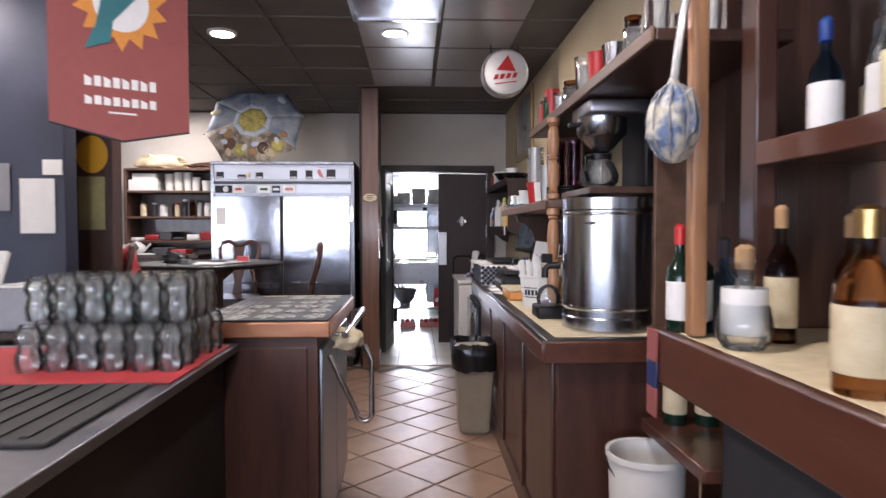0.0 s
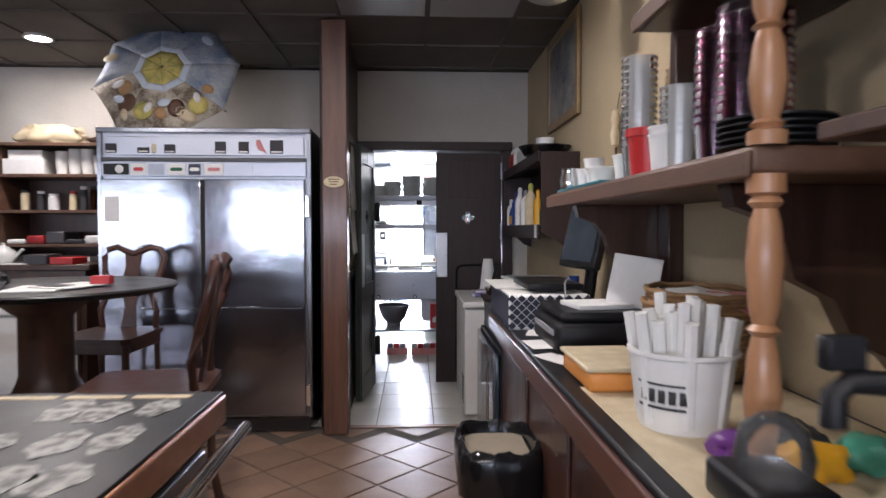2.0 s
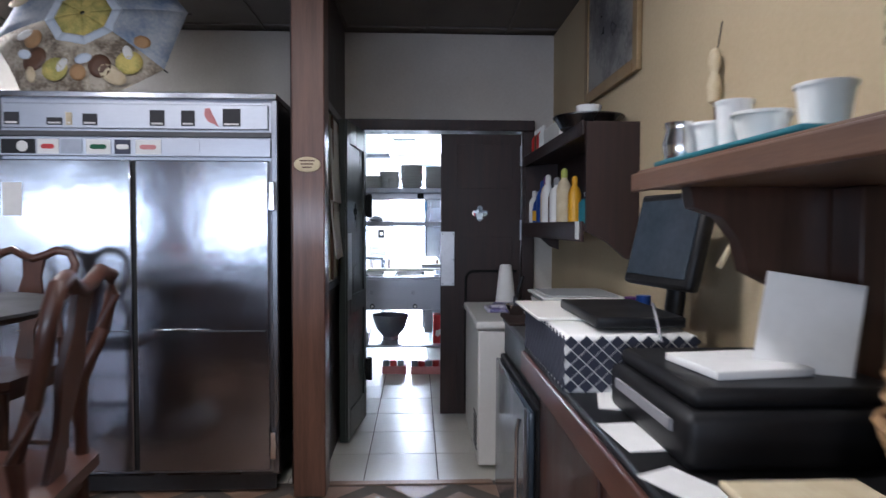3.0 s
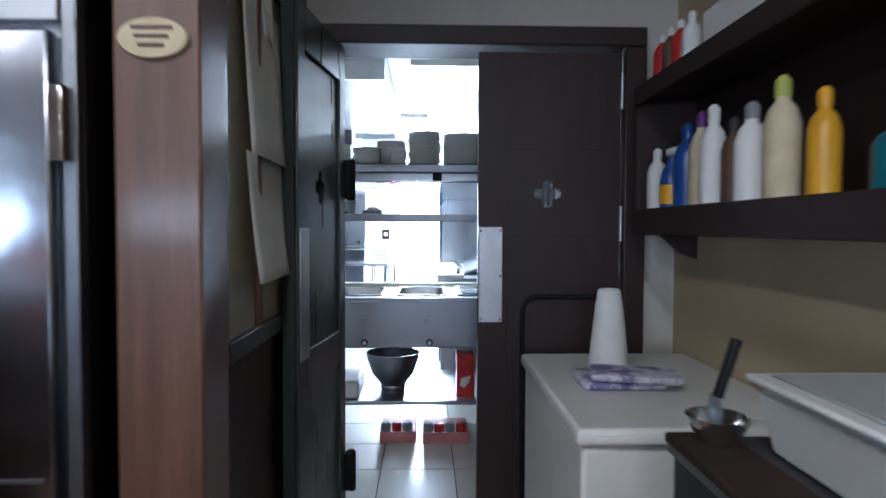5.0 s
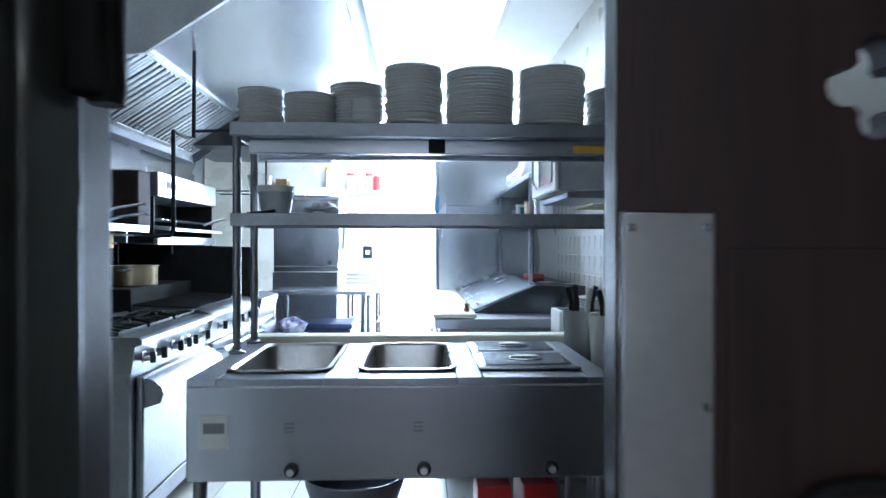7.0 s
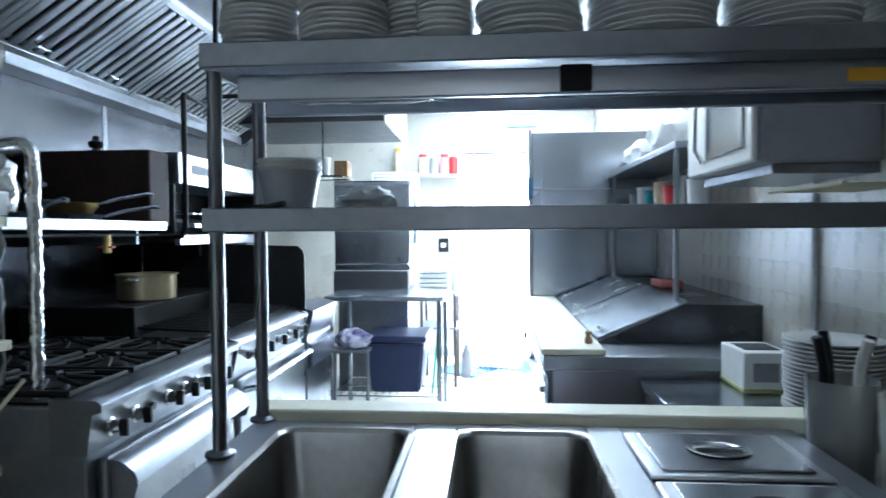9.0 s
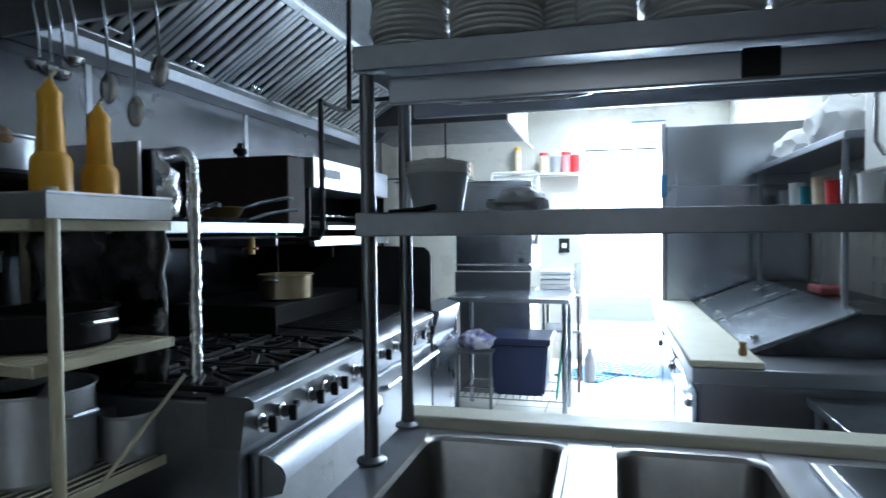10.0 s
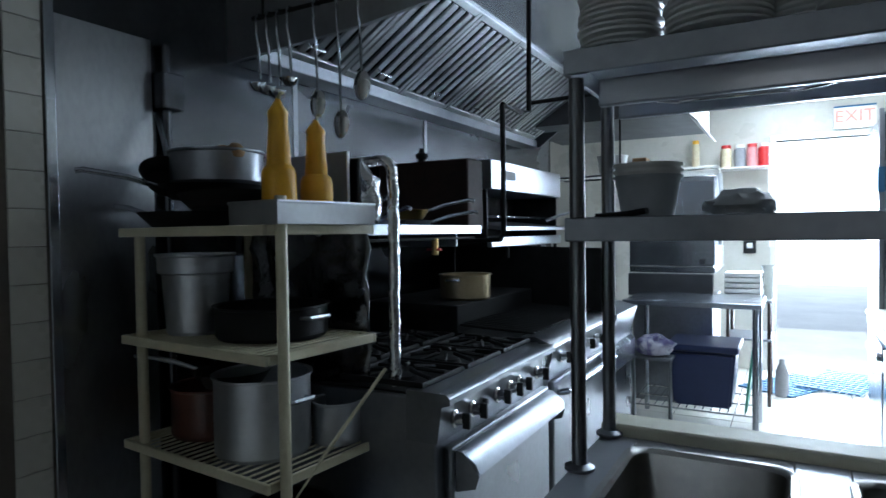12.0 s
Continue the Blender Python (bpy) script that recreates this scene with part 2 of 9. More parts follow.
M["gin_bottle"] = mk("green_bottle_glass", (0.012, 0.075, 0.03), rough=0.06, bump=0)
M["pink"] = mk("pink_print", (0.62, 0.25, 0.25), rough=0.6, bump=0.05)
M["label_cream"] = mk("cream_label", (0.66, 0.58, 0.40), (0.52, 0.42, 0.26), 0.7, scale=20, bump=0.05)
M["check"] = mk("blue_black_check_print", (0.045, 0.05, 0.075), (0.025, 0.03, 0.05), 0.8, scale=30, bump=0.1)
M["lime"] = mk("lime_print", (0.50, 0.55, 0.12), rough=0.6, bump=0.03)
M["frosted"] = mk("frosted_white_plastic", (0.70, 0.71, 0.70), (0.62, 0.63, 0.62), 0.35, scale=5, bump=0.02)
M["ink"] = mk("dark_ink", (0.04, 0.04, 0.045), rough=0.7, bump=0)
M["gray_print"] = mk("grey_print", (0.30, 0.30, 0.32), rough=0.7, bump=0)
M["sooty_brown"] = mk("sooty_brown_enamel", (0.045, 0.026, 0.02), (0.018, 0.012, 0.010), 0.7, scale=6, bump=0.2)
M["table_print"] = mk("shell_print", (0.40, 0.40, 0.37), (0.05, 0.05, 0.045), 0.5, scale=38, bump=0.02, spread=0.10)
M["well_steel"] = mk("brown_grey_well_steel", (0.46, 0.45, 0.43), (0.32, 0.31, 0.30), 0.3, 1.0, scale=5, bump=0.06, fine=40)
M["lid_steel"] = mk("polished_lid_steel", (0.52, 0.54, 0.57), (0.40, 0.42, 0.45), 0.24, 1.0, scale=4, bump=0.03, fine=30)
M["crock_plastic"] = mk("milky_crock_plastic", (0.74, 0.74, 0.68), (0.64, 0.64, 0.58), 0.45, scale=5, bump=0.03)
M["gray_tub"] = mk("translucent_grey_plastic", (0.42, 0.44, 0.45), (0.34, 0.36, 0.37), 0.4, scale=5, bump=0.02)
M["glow_down"] = glow("downlight_lens", (1.0, 0.94, 0.84), 22)
M["glow_tube"] = glow("fluorescent_diffuser", (0.93, 0.98, 1.0), 4.5)
M["glow_tv"] = glow("tv_picture", (0.20, 0.42, 0.42), 0.55)
M["glow_exit"] = glow("exit_sign_letters", (1.0, 0.16, 0.12), 1.4)
M["screen"] = mk("dark_lcd_screen", (0.05, 0.065, 0.085), (0.03, 0.04, 0.05), 0.12, bump=0)
M["concrete"] = mk("pale_concrete", (0.62, 0.60, 0.56), (0.50, 0.48, 0.45), 0.9, scale=1.5, bump=0.2)
M["skin_umb"] = mk("umbrella_blue", (0.40, 0.43, 0.46), (0.14, 0.20, 0.30), 0.8, scale=6, bump=0.1, spread=0.16)
M["umb_food"] = mk("umbrella_food_print", (0.50, 0.45, 0.36), (0.13, 0.10, 0.07), 0.8, scale=7, bump=0.1, spread=0.10)
M["umb_yellow"] = mk("umbrella_lemon_print", (0.62, 0.52, 0.16), (0.36, 0.34, 0.10), 0.8, scale=14, bump=0.1, spread=0.1)
M["umb_white"] = mk("umbrella_white_print", (0.66, 0.72, 0.78), (0.46, 0.56, 0.68), 0.8, scale=6, bump=0.1)
M["photo"] = mk("framed_print", (0.30, 0.30, 0.29), (0.09, 0.09, 0.10), 0.3, scale=5, bump=0.0, spread=0.1)
M["poster_green"] = mk("poster_print", (0.42, 0.38, 0.16), (0.22, 0.20, 0.10), 0.6, scale=5, bump=0)
M["poster_blue"] = mk("navy_post", (0.035, 0.04, 0.075), (0.02, 0.024, 0.045), 0.5, scale=4, bump=0.1)
M["corkboard"] = mk("olive_notice_board", (0.42, 0.39, 0.28), (0.27, 0.25, 0.17), 0.35, scale=6, bump=0.15)
M["knob"] = mk("black_knob", (0.02, 0.02, 0.02), rough=0.3, bump=0)
M["slate"] = mk("black_lacquer", (0.012, 0.012, 0.013), rough=0.4, scale=6, bump=0.05)
M["rubber"] = mk("black_rubber", (0.018, 0.018, 0.018), rough=0.7, scale=10, bump=0.2)
M["oak_cap"] = mk("cork_stopper", (0.45, 0.27, 0.13), rough=0.7, bump=0.1)

# soot and matt plastic reflect little
for key, level in (("black_metal", 0.18), ("black_plastic", 0.28), ("sooty_brown", 0.2), ("slate", 0.35)):
    M[key].node_tree.nodes["Principled BSDF"].inputs["Specular IOR Level"].default_value = level

# ---- mesh helpers ----
ORIGIN = {}


def B():
    return bmesh.new()


def box(bm, x0, x1, y0, y1, z0, z1, bev=0.0, rot=None):
    r = bmesh.ops.create_cube(bm, size=1.0)
    vs = r["verts"]
    for v in vs:
        v.co = Vector(((x0 + x1) / 2 + v.co.x * (x1 - x0), (y0 + y1) / 2 + v.co.y * (y1 - y0), (z0 + z1) / 2 + v.co.z * (z1 - z0)))
    if bev:
        es = list({e for v in vs for e in v.link_edges})
        bev = min(bev, 0.45 * min(x1 - x0, y1 - y0, z1 - z0))
        out = bmesh.ops.bevel(bm, geom=es, offset=bev, segments=2, affect="EDGES", profile=0.5)
        vs = out["verts"]
        for f in out["faces"]:
            f.smooth = True
    if rot:
        (px, py, pz), ax, ang = rot
        bmesh.ops.rotate(bm, cent=(px, py, pz), matrix=Matrix.Rotation(radians(ang), 3, ax), verts=[v for v in vs if v.is_valid])
    return bm


def lathe(bm, profile, cx=0, cy=0, cz=0, seg=24, close=False):
    """Turn (radius, height) pairs round the z axis."""
    rings = []
    for r, h in profile:
        if r < 1e-5:
            rings.append([bm.verts.new((cx, cy, cz + h))])
        else:
            rings.append([bm.verts.new((cx + r * math.cos(2 * math.pi * i / seg), cy + r * math.sin(2 * math.pi * i / seg), cz + h)) for i in range(seg)])
    for a, b in zip(rings, rings[1:]):
        for i in range(seg):
            j = (i + 1) % seg
            if len(a) == 1 and len(b) == 1:
                continue
            if len(a) == 1:
                bm.faces.new((a[0], b[i], b[j]))
            elif len(b) == 1:
                bm.faces.new((a[i], b[0], a[j]))
            else:
                bm.faces.new((a[i], b[i], b[j], a[j]))
    for ring, flip in ((rings[0], True), (rings[-1], False)):
        if len(ring) > 1 and close:
            bm.faces.new(ring if not flip else ring[::-1])
    for ring in rings:
        for v in ring:
            for f in v.link_faces:
                f.smooth = True
    bmesh.ops.recalc_face_normals(bm, faces=bm.faces)
    return bm


def tube(bm, pts, r, seg=8, cyclic=False):
    """A round bar along points."""
    pts = [Vector(p) for p in pts]
    n = len(pts)
    rings = []
    for i, p in enumerate(pts):
        if cyclic:
            d = pts[(i + 1) % n] - pts[i - 1]
        else:
            d = pts[min(i + 1, n - 1)] - pts[max(i - 1, 0)]
        q = d.to_track_quat("Z", "Y")
        rings.append([bm.verts.new(p + q @ Vector((r * math.cos(2 * math.pi * k / seg), r * math.sin(2 * math.pi * k / seg), 0))) for k in range(seg)])
    pairs = list(zip(rings, rings[1:]))
    if cyclic:
        pairs.append((rings[-1], rings[0]))
    for a, b in pairs:
        best = min(range(seg), key=lambda s: (a[0].co - b[s].co).length)
        for k in range(seg):
            bm.faces.new((a[k], a[(k + 1) % seg], b[(k + 1 + best) % seg], b[(k + best) % seg]))
    for ring in rings:
        for v in ring:
            for f in v.link_faces:
                f.smooth = True
    if not cyclic:
        bm.faces.new(rings[0][::-1])
        bm.faces.new(rings[-1])
    bmesh.ops.recalc_face_normals(bm, faces=bm.faces)
    return bm


def arc(c, r, a0, a1, n, plane="xz"):
    out = []
    for i in range(n + 1):
        a = radians(a0 + (a1 - a0) * i / n)
        u, v = r * math.cos(a), r * math.sin(a)
        x, y, z = c
        out.append({"xz": (x + u, y, z + v), "yz": (x, y + u, z + v), "xy": (x + u, y + v, z)}[plane])
    return out


def prism(bm, poly, h0, h1, plane="xy"):
    """An outline pushed out along its normal axis."""
    def at(a, b, h):
        return {"xy": (a, b, h), "xz": (a, h, b), "yz": (h, a, b)}[plane]
    lo = [bm.verts.new(at(a, b, h0)) for a, b in poly]
    hi = [bm.verts.new(at(a, b, h1)) for a, b in poly]
    n = len(poly)
    bm.faces.new(lo[::-1])
    bm.faces.new(hi)
    for i in range(n):
        bm.faces.new((lo[i], lo[(i + 1) % n], hi[(i + 1) % n], hi[i]))
    bmesh.ops.recalc_face_normals(bm, faces=bm.faces)
    return bm


def mesh_of(name, bm, mat, smooth=True):
    me = bpy.data.meshes.new(name)
    bm.to_mesh(me)
    bm.free()
    me.materials.append(mat)
    if smooth:
        me.set_sharp_from_angle(angle=radians(50))
        # keep broad flat faces flat beside their narrow bevels
        area = [p.area for p in me.polygons]
        if len(area) < 3000:
            sides = {}
            for p in me.polygons:
                for k in p.edge_keys:
                    sides.setdefault(k, []).append(p.index)
            for e in me.edges:
                f = sides.get(e.key, ())
                if len(f) == 2:
                    a, b = area[f[0]], area[f[1]]
                    if max(a, b) > 5 * min(a, b) and me.polygons[f[0]].normal.dot(me.polygons[f[1]].normal) < 0.93:
                        e.use_edge_sharp = True
    return me


def thing(name, at, label, category, group="", kind=""):
    ob = new(name)
    ob.location = at
    ob.empty_display_size = 0.1
    ORIGIN[ob] = Vector(at)
    return tagged(ob, label, category, group, kind)


def part(name, bm, mat, parent, label=""):
    o = ORIGIN[parent]
    bmesh.ops.translate(bm, vec=-o, verts=bm.verts)
    ob = new(name, mesh_of(name, bm, mat))
    ob.parent = parent
    ORIGIN[ob] = o
    if label:
        ob["label"] = label
    return ob


def solo(name, bm, mat, label, category, group="", kind="", at=None):
    """A thing that is one mesh; its origin lies at its base."""
    if at is None:
        cs = [v.co for v in bm.verts]
        at = (sum(c.x for c in cs) / len(cs), sum(c.y for c in cs) / len(cs), min(c.z for c in cs))
    bmesh.ops.translate(bm, vec=-Vector(at), verts=bm.verts)
    ob = new(name, mesh_of(name, bm, mat))
    ob.location = at
    ORIGIN[ob] = Vector(at)
    return tagged(ob, label, category, group, kind)


def structure(name, bm, mat, label, category="wall"):
    return solo(name, bm, mat, label, category, kind="structure")


def letters(text, size, m, mat, name, parent=None, depth=0.001):
    c = bpy.data.curves.new(name, "FONT")
    c.body, c.size, c.extrude, c.align_x, c.align_y = text, size, depth, "CENTER", "CENTER"
    tmp = bpy.data.objects.new(name, c)
    me = bpy.data.meshes.new_from_object(tmp)
    bpy.data.objects.remove(tmp)
    me.transform(m)
    bm = B()
    bm.from_mesh(me)
    bpy.data.meshes.remove(me)
    return part(name, bm, mat, parent)


# ---- the large structure ----
CEIL, KCEIL = 2.70, 2.66
# walls of the bar
WX = 1.76
bm = box(B(), WX, WX + 0.15, 2.35, 7.42, 0, CEIL)
structure("wall_east", bm, M["tan_wall"], "tan painted plaster wall behind the service counter")
bm = box(B(), 2.02, 2.17, -3.5, 2.35, 0, CEIL)
box(bm, WX, 2.02, 2.2, 2.35, 0, CEIL)
structure("wall_east_niche", bm, M["dark_wood"], "dark wood panelled wall behind the bottle bar")
bm = box(B(), -7.4, 0.20, 7.42, 7.56, 0, CEIL)
box(bm, 0.20, 1.62, 7.42, 7.56, 2.09, CEIL)
box(bm, 1.62, 1.91, 7.42, 7.56, 0, CEIL)
structure("wall_north", bm, M["plaster"], "pale grey plaster wall around the kitchen doorway")
bm = box(B(), -7.55, -7.4, -3.65, 7.56, 0, CEIL)
structure("wall_west", bm, M["tan_wall"], "tan plaster wall of the dining side")
bm = box(B(), -7.4, -7.22, -3.65, -3.5, 0, CEIL)
box(bm, 1.2, 2.17, -3.65, -3.5, 0, CEIL)
box(bm, -7.22, 1.2, -3.65, -3.5, 0, 1.0)
box(bm, -7.22, 1.2, -3.65, -3.5, 2.3, CEIL)
structure("wall_south", bm, M["tan_wall"], "tan plaster wall with the shop window")
wf = thing("window_1", (-1, -3.55, 1.0), "wide shop window with dark wooden frame", "window", kind="structure")
bm = B()
for x0 in (-7.22, -5.8, -4.42, -3.22, -2.13, -1.03, 0.07, 1.14):
    box(bm, x0, x0 + 0.06, -3.6, -3.54, 1.0, 2.3)
box(bm, -7.22, 1.2, -3.6, -3.54, 1.0, 1.06), box(bm, -7.22, 1.2, -3.6, -3.54, 2.24, 2.3)
part("window_frame", bm, M["dark_wood"], wf)

# the suspended ceiling of the bar, with recessed tiles and grid in one mesh
bm = box(B(), -7.55, 2.17, -3.65, 7.56, CEIL + 0.012, CEIL + 0.1)
for i in range(-13, 3):
    gx = 0.865 + 0.56 * i
    if -7.3 < gx < 2.1:
        box(bm, gx - 0.012, gx + 0.012, -3.6, 7.42, CEIL, CEIL + 0.012)
for j in range(-13, 4):
    gy = 5.42 + 0.63 * j
    if -3.6 < gy < 7.42:
        box(bm, -7.4, 2.02, gy - 0.012, gy + 0.012, CEIL + 0.001, CEIL + 0.013)
structure("ceiling", bm, M["ceil"], "dark brown suspended ceiling with square tiles", "ceiling")
# glossy panels; their paler grey holds the window light reflected over the aisle
bm = B()
for gx in (0.305, 0.865):
    for j in range(5):
        gy = 2.90 + 0.63 * j
        box(bm, gx + 0.016, gx + 0.544, gy + 0.016, gy + 0.614, CEIL + 0.002, CEIL + 0.0115, 0.002)
structure("ceiling_gloss_panels", bm, M["ceil_gloss"], "glossy vinyl ceiling panels over the aisle, paler grey for reflected light", "ceiling")
for k, (dx, dy) in enumerate(DOWNLIGHTS):
    dl = thing("downlight", (dx, dy, CEIL - 0.02), "round recessed ceiling downlight, lit, white trim", "ceiling light", "ceiling downlights")
    part("trim_ring", lathe(B(), [(0.075, 0.0), (0.078, -0.006), (0.098, -0.004), (0.1, 0.018)], dx, dy, CEIL, 28), M["white_plastic"], dl)
    part("lens", lathe(B(), [(0.0, 0.004), (0.076, 0.004), (0.076, 0.01)], dx, dy, CEIL - 0.006, 28), M["glow_down"], dl)
# a light diffuser panel in the grid
cp = thing("ceiling_light_panel", (0.585, 3.84, CEIL - 0.01), "chrome framed square ceiling light diffuser, unlit", "ceiling light")
part("panel", box(B(), 0.335, 0.835, 3.56, 4.12, CEIL - 0.012, CEIL - 0.004), M["steel"], cp)
bm = B()
for x0, x1, y0, y1 in ((0.305, 0.335, 3.53, 4.15), (0.835, 0.865, 3.53, 4.15), (0.335, 0.835, 3.53, 3.56), (0.335, 0.835, 4.12, 4.15)):
    box(bm, x0, x1, y0, y1, CEIL - 0.02, CEIL - 0.001)
part("frame", bm, M["chrome"], cp)

# floors
TH = 6.255
fb = structure("floor", box(box(B(), -7.55, 2.17, -3.65, TH, -0.1, -0.006), -7.55, -3.402, TH, 7.56, -0.1, -0.006), M["grout"], "terracotta tiled bar floor laid diagonally", "floor")
fk = structure("floor_kitchen", box(B(), -3.4, 1.95, TH, 14.7, -0.1, -0.005), M["grout"], "white tiled kitchen floor", "floor")
bm = box(B(), -60, 60, 14.7, 90, -0.16, -0.06)
structure("ground", bm, M["concrete"], "sunlit pale concrete yard behind the kitchen", "ground")
bm = box(B(), -60, 60, -90, -3.7, -0.16, -0.06)
structure("ground_street", bm, M["concrete"], "pale concrete pavement in front of the shop window", "ground")

# emissive panel added so the open back door looks out on blown-out white
bd_ = structure("backdrop", box(B(), -14, 16, 26, 26.2, -0.1, 12), glow("backdrop_glow", (0.9, 0.96, 1.0), 4.8), "glowing backdrop panel standing in for daylight beyond the yard", "backdrop")

# kitchen shell
KX = -1.48
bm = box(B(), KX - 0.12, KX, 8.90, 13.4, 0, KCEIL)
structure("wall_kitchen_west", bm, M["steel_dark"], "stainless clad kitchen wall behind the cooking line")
bm = box(B(), KX - 0.14, KX + 0.002, 8.70, 8.90, 0, KCEIL)
kt = structure("wall_kitchen_tile_end", bm, M["grout"], "cream tiled wall end beside the steel panel")
bm = box(B(), -3.4, -3.28, 7.56, 14.7, 0, KCEIL)
structure("wall_kitchen_far_west", bm, M["wall_tile"], "cream tiled kitchen side wall")
bm = box(B(), -3.4, KX - 0.14, 7.56, 7.68, 0, KCEIL)
structure("wall_kitchen_south", bm, M["wall_tile"], "cream tiled kitchen wall beside the doorway")
ke = structure("wall_kitchen_east", box(B(), 1.745, 1.91, 7.56, 14.7, 0, KCEIL), M["wall_tile"], "cream tiled kitchen wall")
bm = box(B(), -3.28, 0.36, 14.55, 14.7, 0, KCEIL)
box(bm, 1.36, 1.745, 14.55, 14.7, 0, KCEIL)
box(bm, 0.36, 1.36, 14.55, 14.7, 2.2, KCEIL)
kn = structure("wall_kitchen_north", bm, M["wall_tile"], "white tiled end wall with an open back door")
bm = box(B(), -3.4, 1.91, 7.56, 14.7, KCEIL, KCEIL + 0.1)
structure("ceiling_kitchen", bm, M["kceil"], "white kitchen ceiling", "ceiling")
for tx, ty in ((0.95, 10.6), (0.45, 13.0)):
    tf = thing("ceiling_troffer", (tx, ty, KCEIL - 0.05), "lit rectangular fluorescent ceiling fixture", "ceiling light", "kitchen troffers")
    part("diffuser", box(B(), tx - 0.29, tx + 0.29, ty - 0.58, ty + 0.58, KCEIL - 0.03, KCEIL - 0.01), M["glow_tube"], tf)
    bm = B()
    for x0, x1, y0, y1 in ((-0.32, -0.29, -0.61, 0.61), (0.29, 0.32, -0.61, 0.61), (-0.29, 0.29, -0.61, -0.58), (-0.29, 0.29, 0.58, 0.61)):
        box(bm, tx + x0, tx + x1, ty + y0, ty + y1, KCEIL - 0.045, KCEIL - 0.001)
    part("frame", bm, M["white_plastic"], tf)

# kitchen doorway: frame, closed right leaf with clover hole, open left leaf
bm = box(B(), 0.29, 0.43, 7.36, 7.46, 0, 2.02, 0.006)
box(bm, 1.535, 1.62, 7.36, 7.58, 0, 2.02, 0.006)
box(bm, 0.29, 1.62, 7.36, 7.58, 2.02, 2.095, 0.006)
structure("door_frame", bm, M["door_wood"], "dark stained wooden frame of the kitchen doorway", "door frame")


def clover(cx, cz, r):
    """Four round lobes round a centre."""
    pts = []
    for i in range(4):
        base = 90 * i
        for k in range(9):
            a = radians(base - 112 + 224 * k / 8)
            pts.append((cx + r * math.cos(radians(base)) + r * 0.62 * math.cos(a), cz + r * math.sin(radians(base)) + r * 0.62 * math.sin(a)))
    return pts


def leaf_with_hole(width, z0, z1, thick, hx, hz, r):
    """A door leaf from x=0 to width, its clover cut right through; hole centre hx, hz."""
    bm = B()
    hole = clover(hx, hz, r)
    outer, n = [], len(hole)
    for (px, pz) in hole:
        k = len(outer)
        a = radians(90 * (k // 9) - 45 + 90 * ((k % 9) + 0.5) / 9)
        c, s = math.cos(a), math.sin(a)
        k = min((width - hx if c > 0 else hx) / max(abs(c), 1e-6), (z1 - hz if s > 0 else hz - z0) / max(abs(s), 1e-6))
        outer.append((hx + c * k, hz + s * k))
    V = {}
    for side, yy in ((0, 0.0), (1, thick)):
        V[side] = ([bm.verts.new((x, yy, z)) for x, z in hole], [bm.verts.new((x, yy, z)) for x, z in outer])
        h, o = V[side]
        for i in range(n):
            j = (i + 1) % n
            bm.faces.new((h[i], h[j], o[j], o[i]))
        for cx, cz in ((0, z0), (width, z0), (width, z1), (0, z1)):
            cv = None
            for i in range(n):
                j = (i + 1) % n
                a, b = outer[i], outer[j]
                if abs(a[0] - b[0]) > 1e-4 and abs(a[1] - b[1]) > 1e-4 and min(abs(a[0] - cx), abs(b[0] - cx)) < 1e-4 and min(abs(a[1] - cz), abs(b[1] - cz)) < 1e-4:
                    cv = bm.verts.new((cx, yy, cz))
                    bm.faces.new((o[i], o[j], cv))
    for i in range(n):
        j = (i + 1) % n
        bm.faces.new((V[0][0][i], V[0][0][j], V[1][0][j], V[1][0][i]))
    for (x0, x1, a0, a1) in ((0, 0.004, z0, z1), (width - 0.004, width, z0, z1)):
        box(bm, x0, x1, 0.001, thick - 0.001, a0, a1)
    box(bm, 0.004, width - 0.004, 0.001, thick - 0.001, z0, z0 + 0.004)
    box(bm, 0.004, width - 0.004, 0.001, thick - 0.001, z1 - 0.004, z1)
    bmesh.ops.recalc_face_normals(bm, faces=bm.faces)
    return bm


dr = thing("door_1", (0.96, 7.40, 0.01), "dark stained plank swing door with a clover peephole, closed", "door", kind="structure")
bm = leaf_with_hole(0.565, 0.02, 2.0, 0.04, 0.275, 1.447, 0.034)
bmesh.ops.translate(bm, vec=(0.965, 7.395, 0), verts=bm.verts)
part("door_leaf", bm, M["door_wood"], dr)
for z0, z1 in ((0.12, 1.28), (1.62, 1.93)):
    part("door_panel", box(B(), 1.08, 1.47, 7.391, 7.3945, z0, z1, 0.002), M["door_wood"], dr)
part("push_plate", box(B(), 0.966, 1.062, 7.380, 7.389, 0.936, 1.317, 0.003), M["alu"], dr, "scratched aluminium push plate")
bm = B()
for hx2, hz2 in ((0.976, 0.95), (1.052, 0.95), (0.976, 1.30), (1.052, 1.30), (1.052, 1.12)):
    box(bm, hx2 - 0.004, hx2 + 0.004, 7.377, 7.381, hz2 - 0.004, hz2 + 0.004, 0.001)
part("screws", bm, M["steel"], dr)
for zz in (0.25, 1.26, 1.78):
    part("hinge", tube(B(), [(1.53, 7.385, zz), (1.53, 7.385, zz + 0.14)], 0.011, 10), M["steel_worn"], dr, "worn steel spring hinge")
bm = tube(B(), [(1.14, 7.375, 0.12)] + [(1.14, 7.375, 0.98)] + arc((1.20, 7.375, 0.98), 0.06, 180, 90, 6) + [(1.50, 7.375, 1.04)], 0.009, 8)
part("bumper_rail", bm, M["black_metal"], dr, "black bent metal rail")

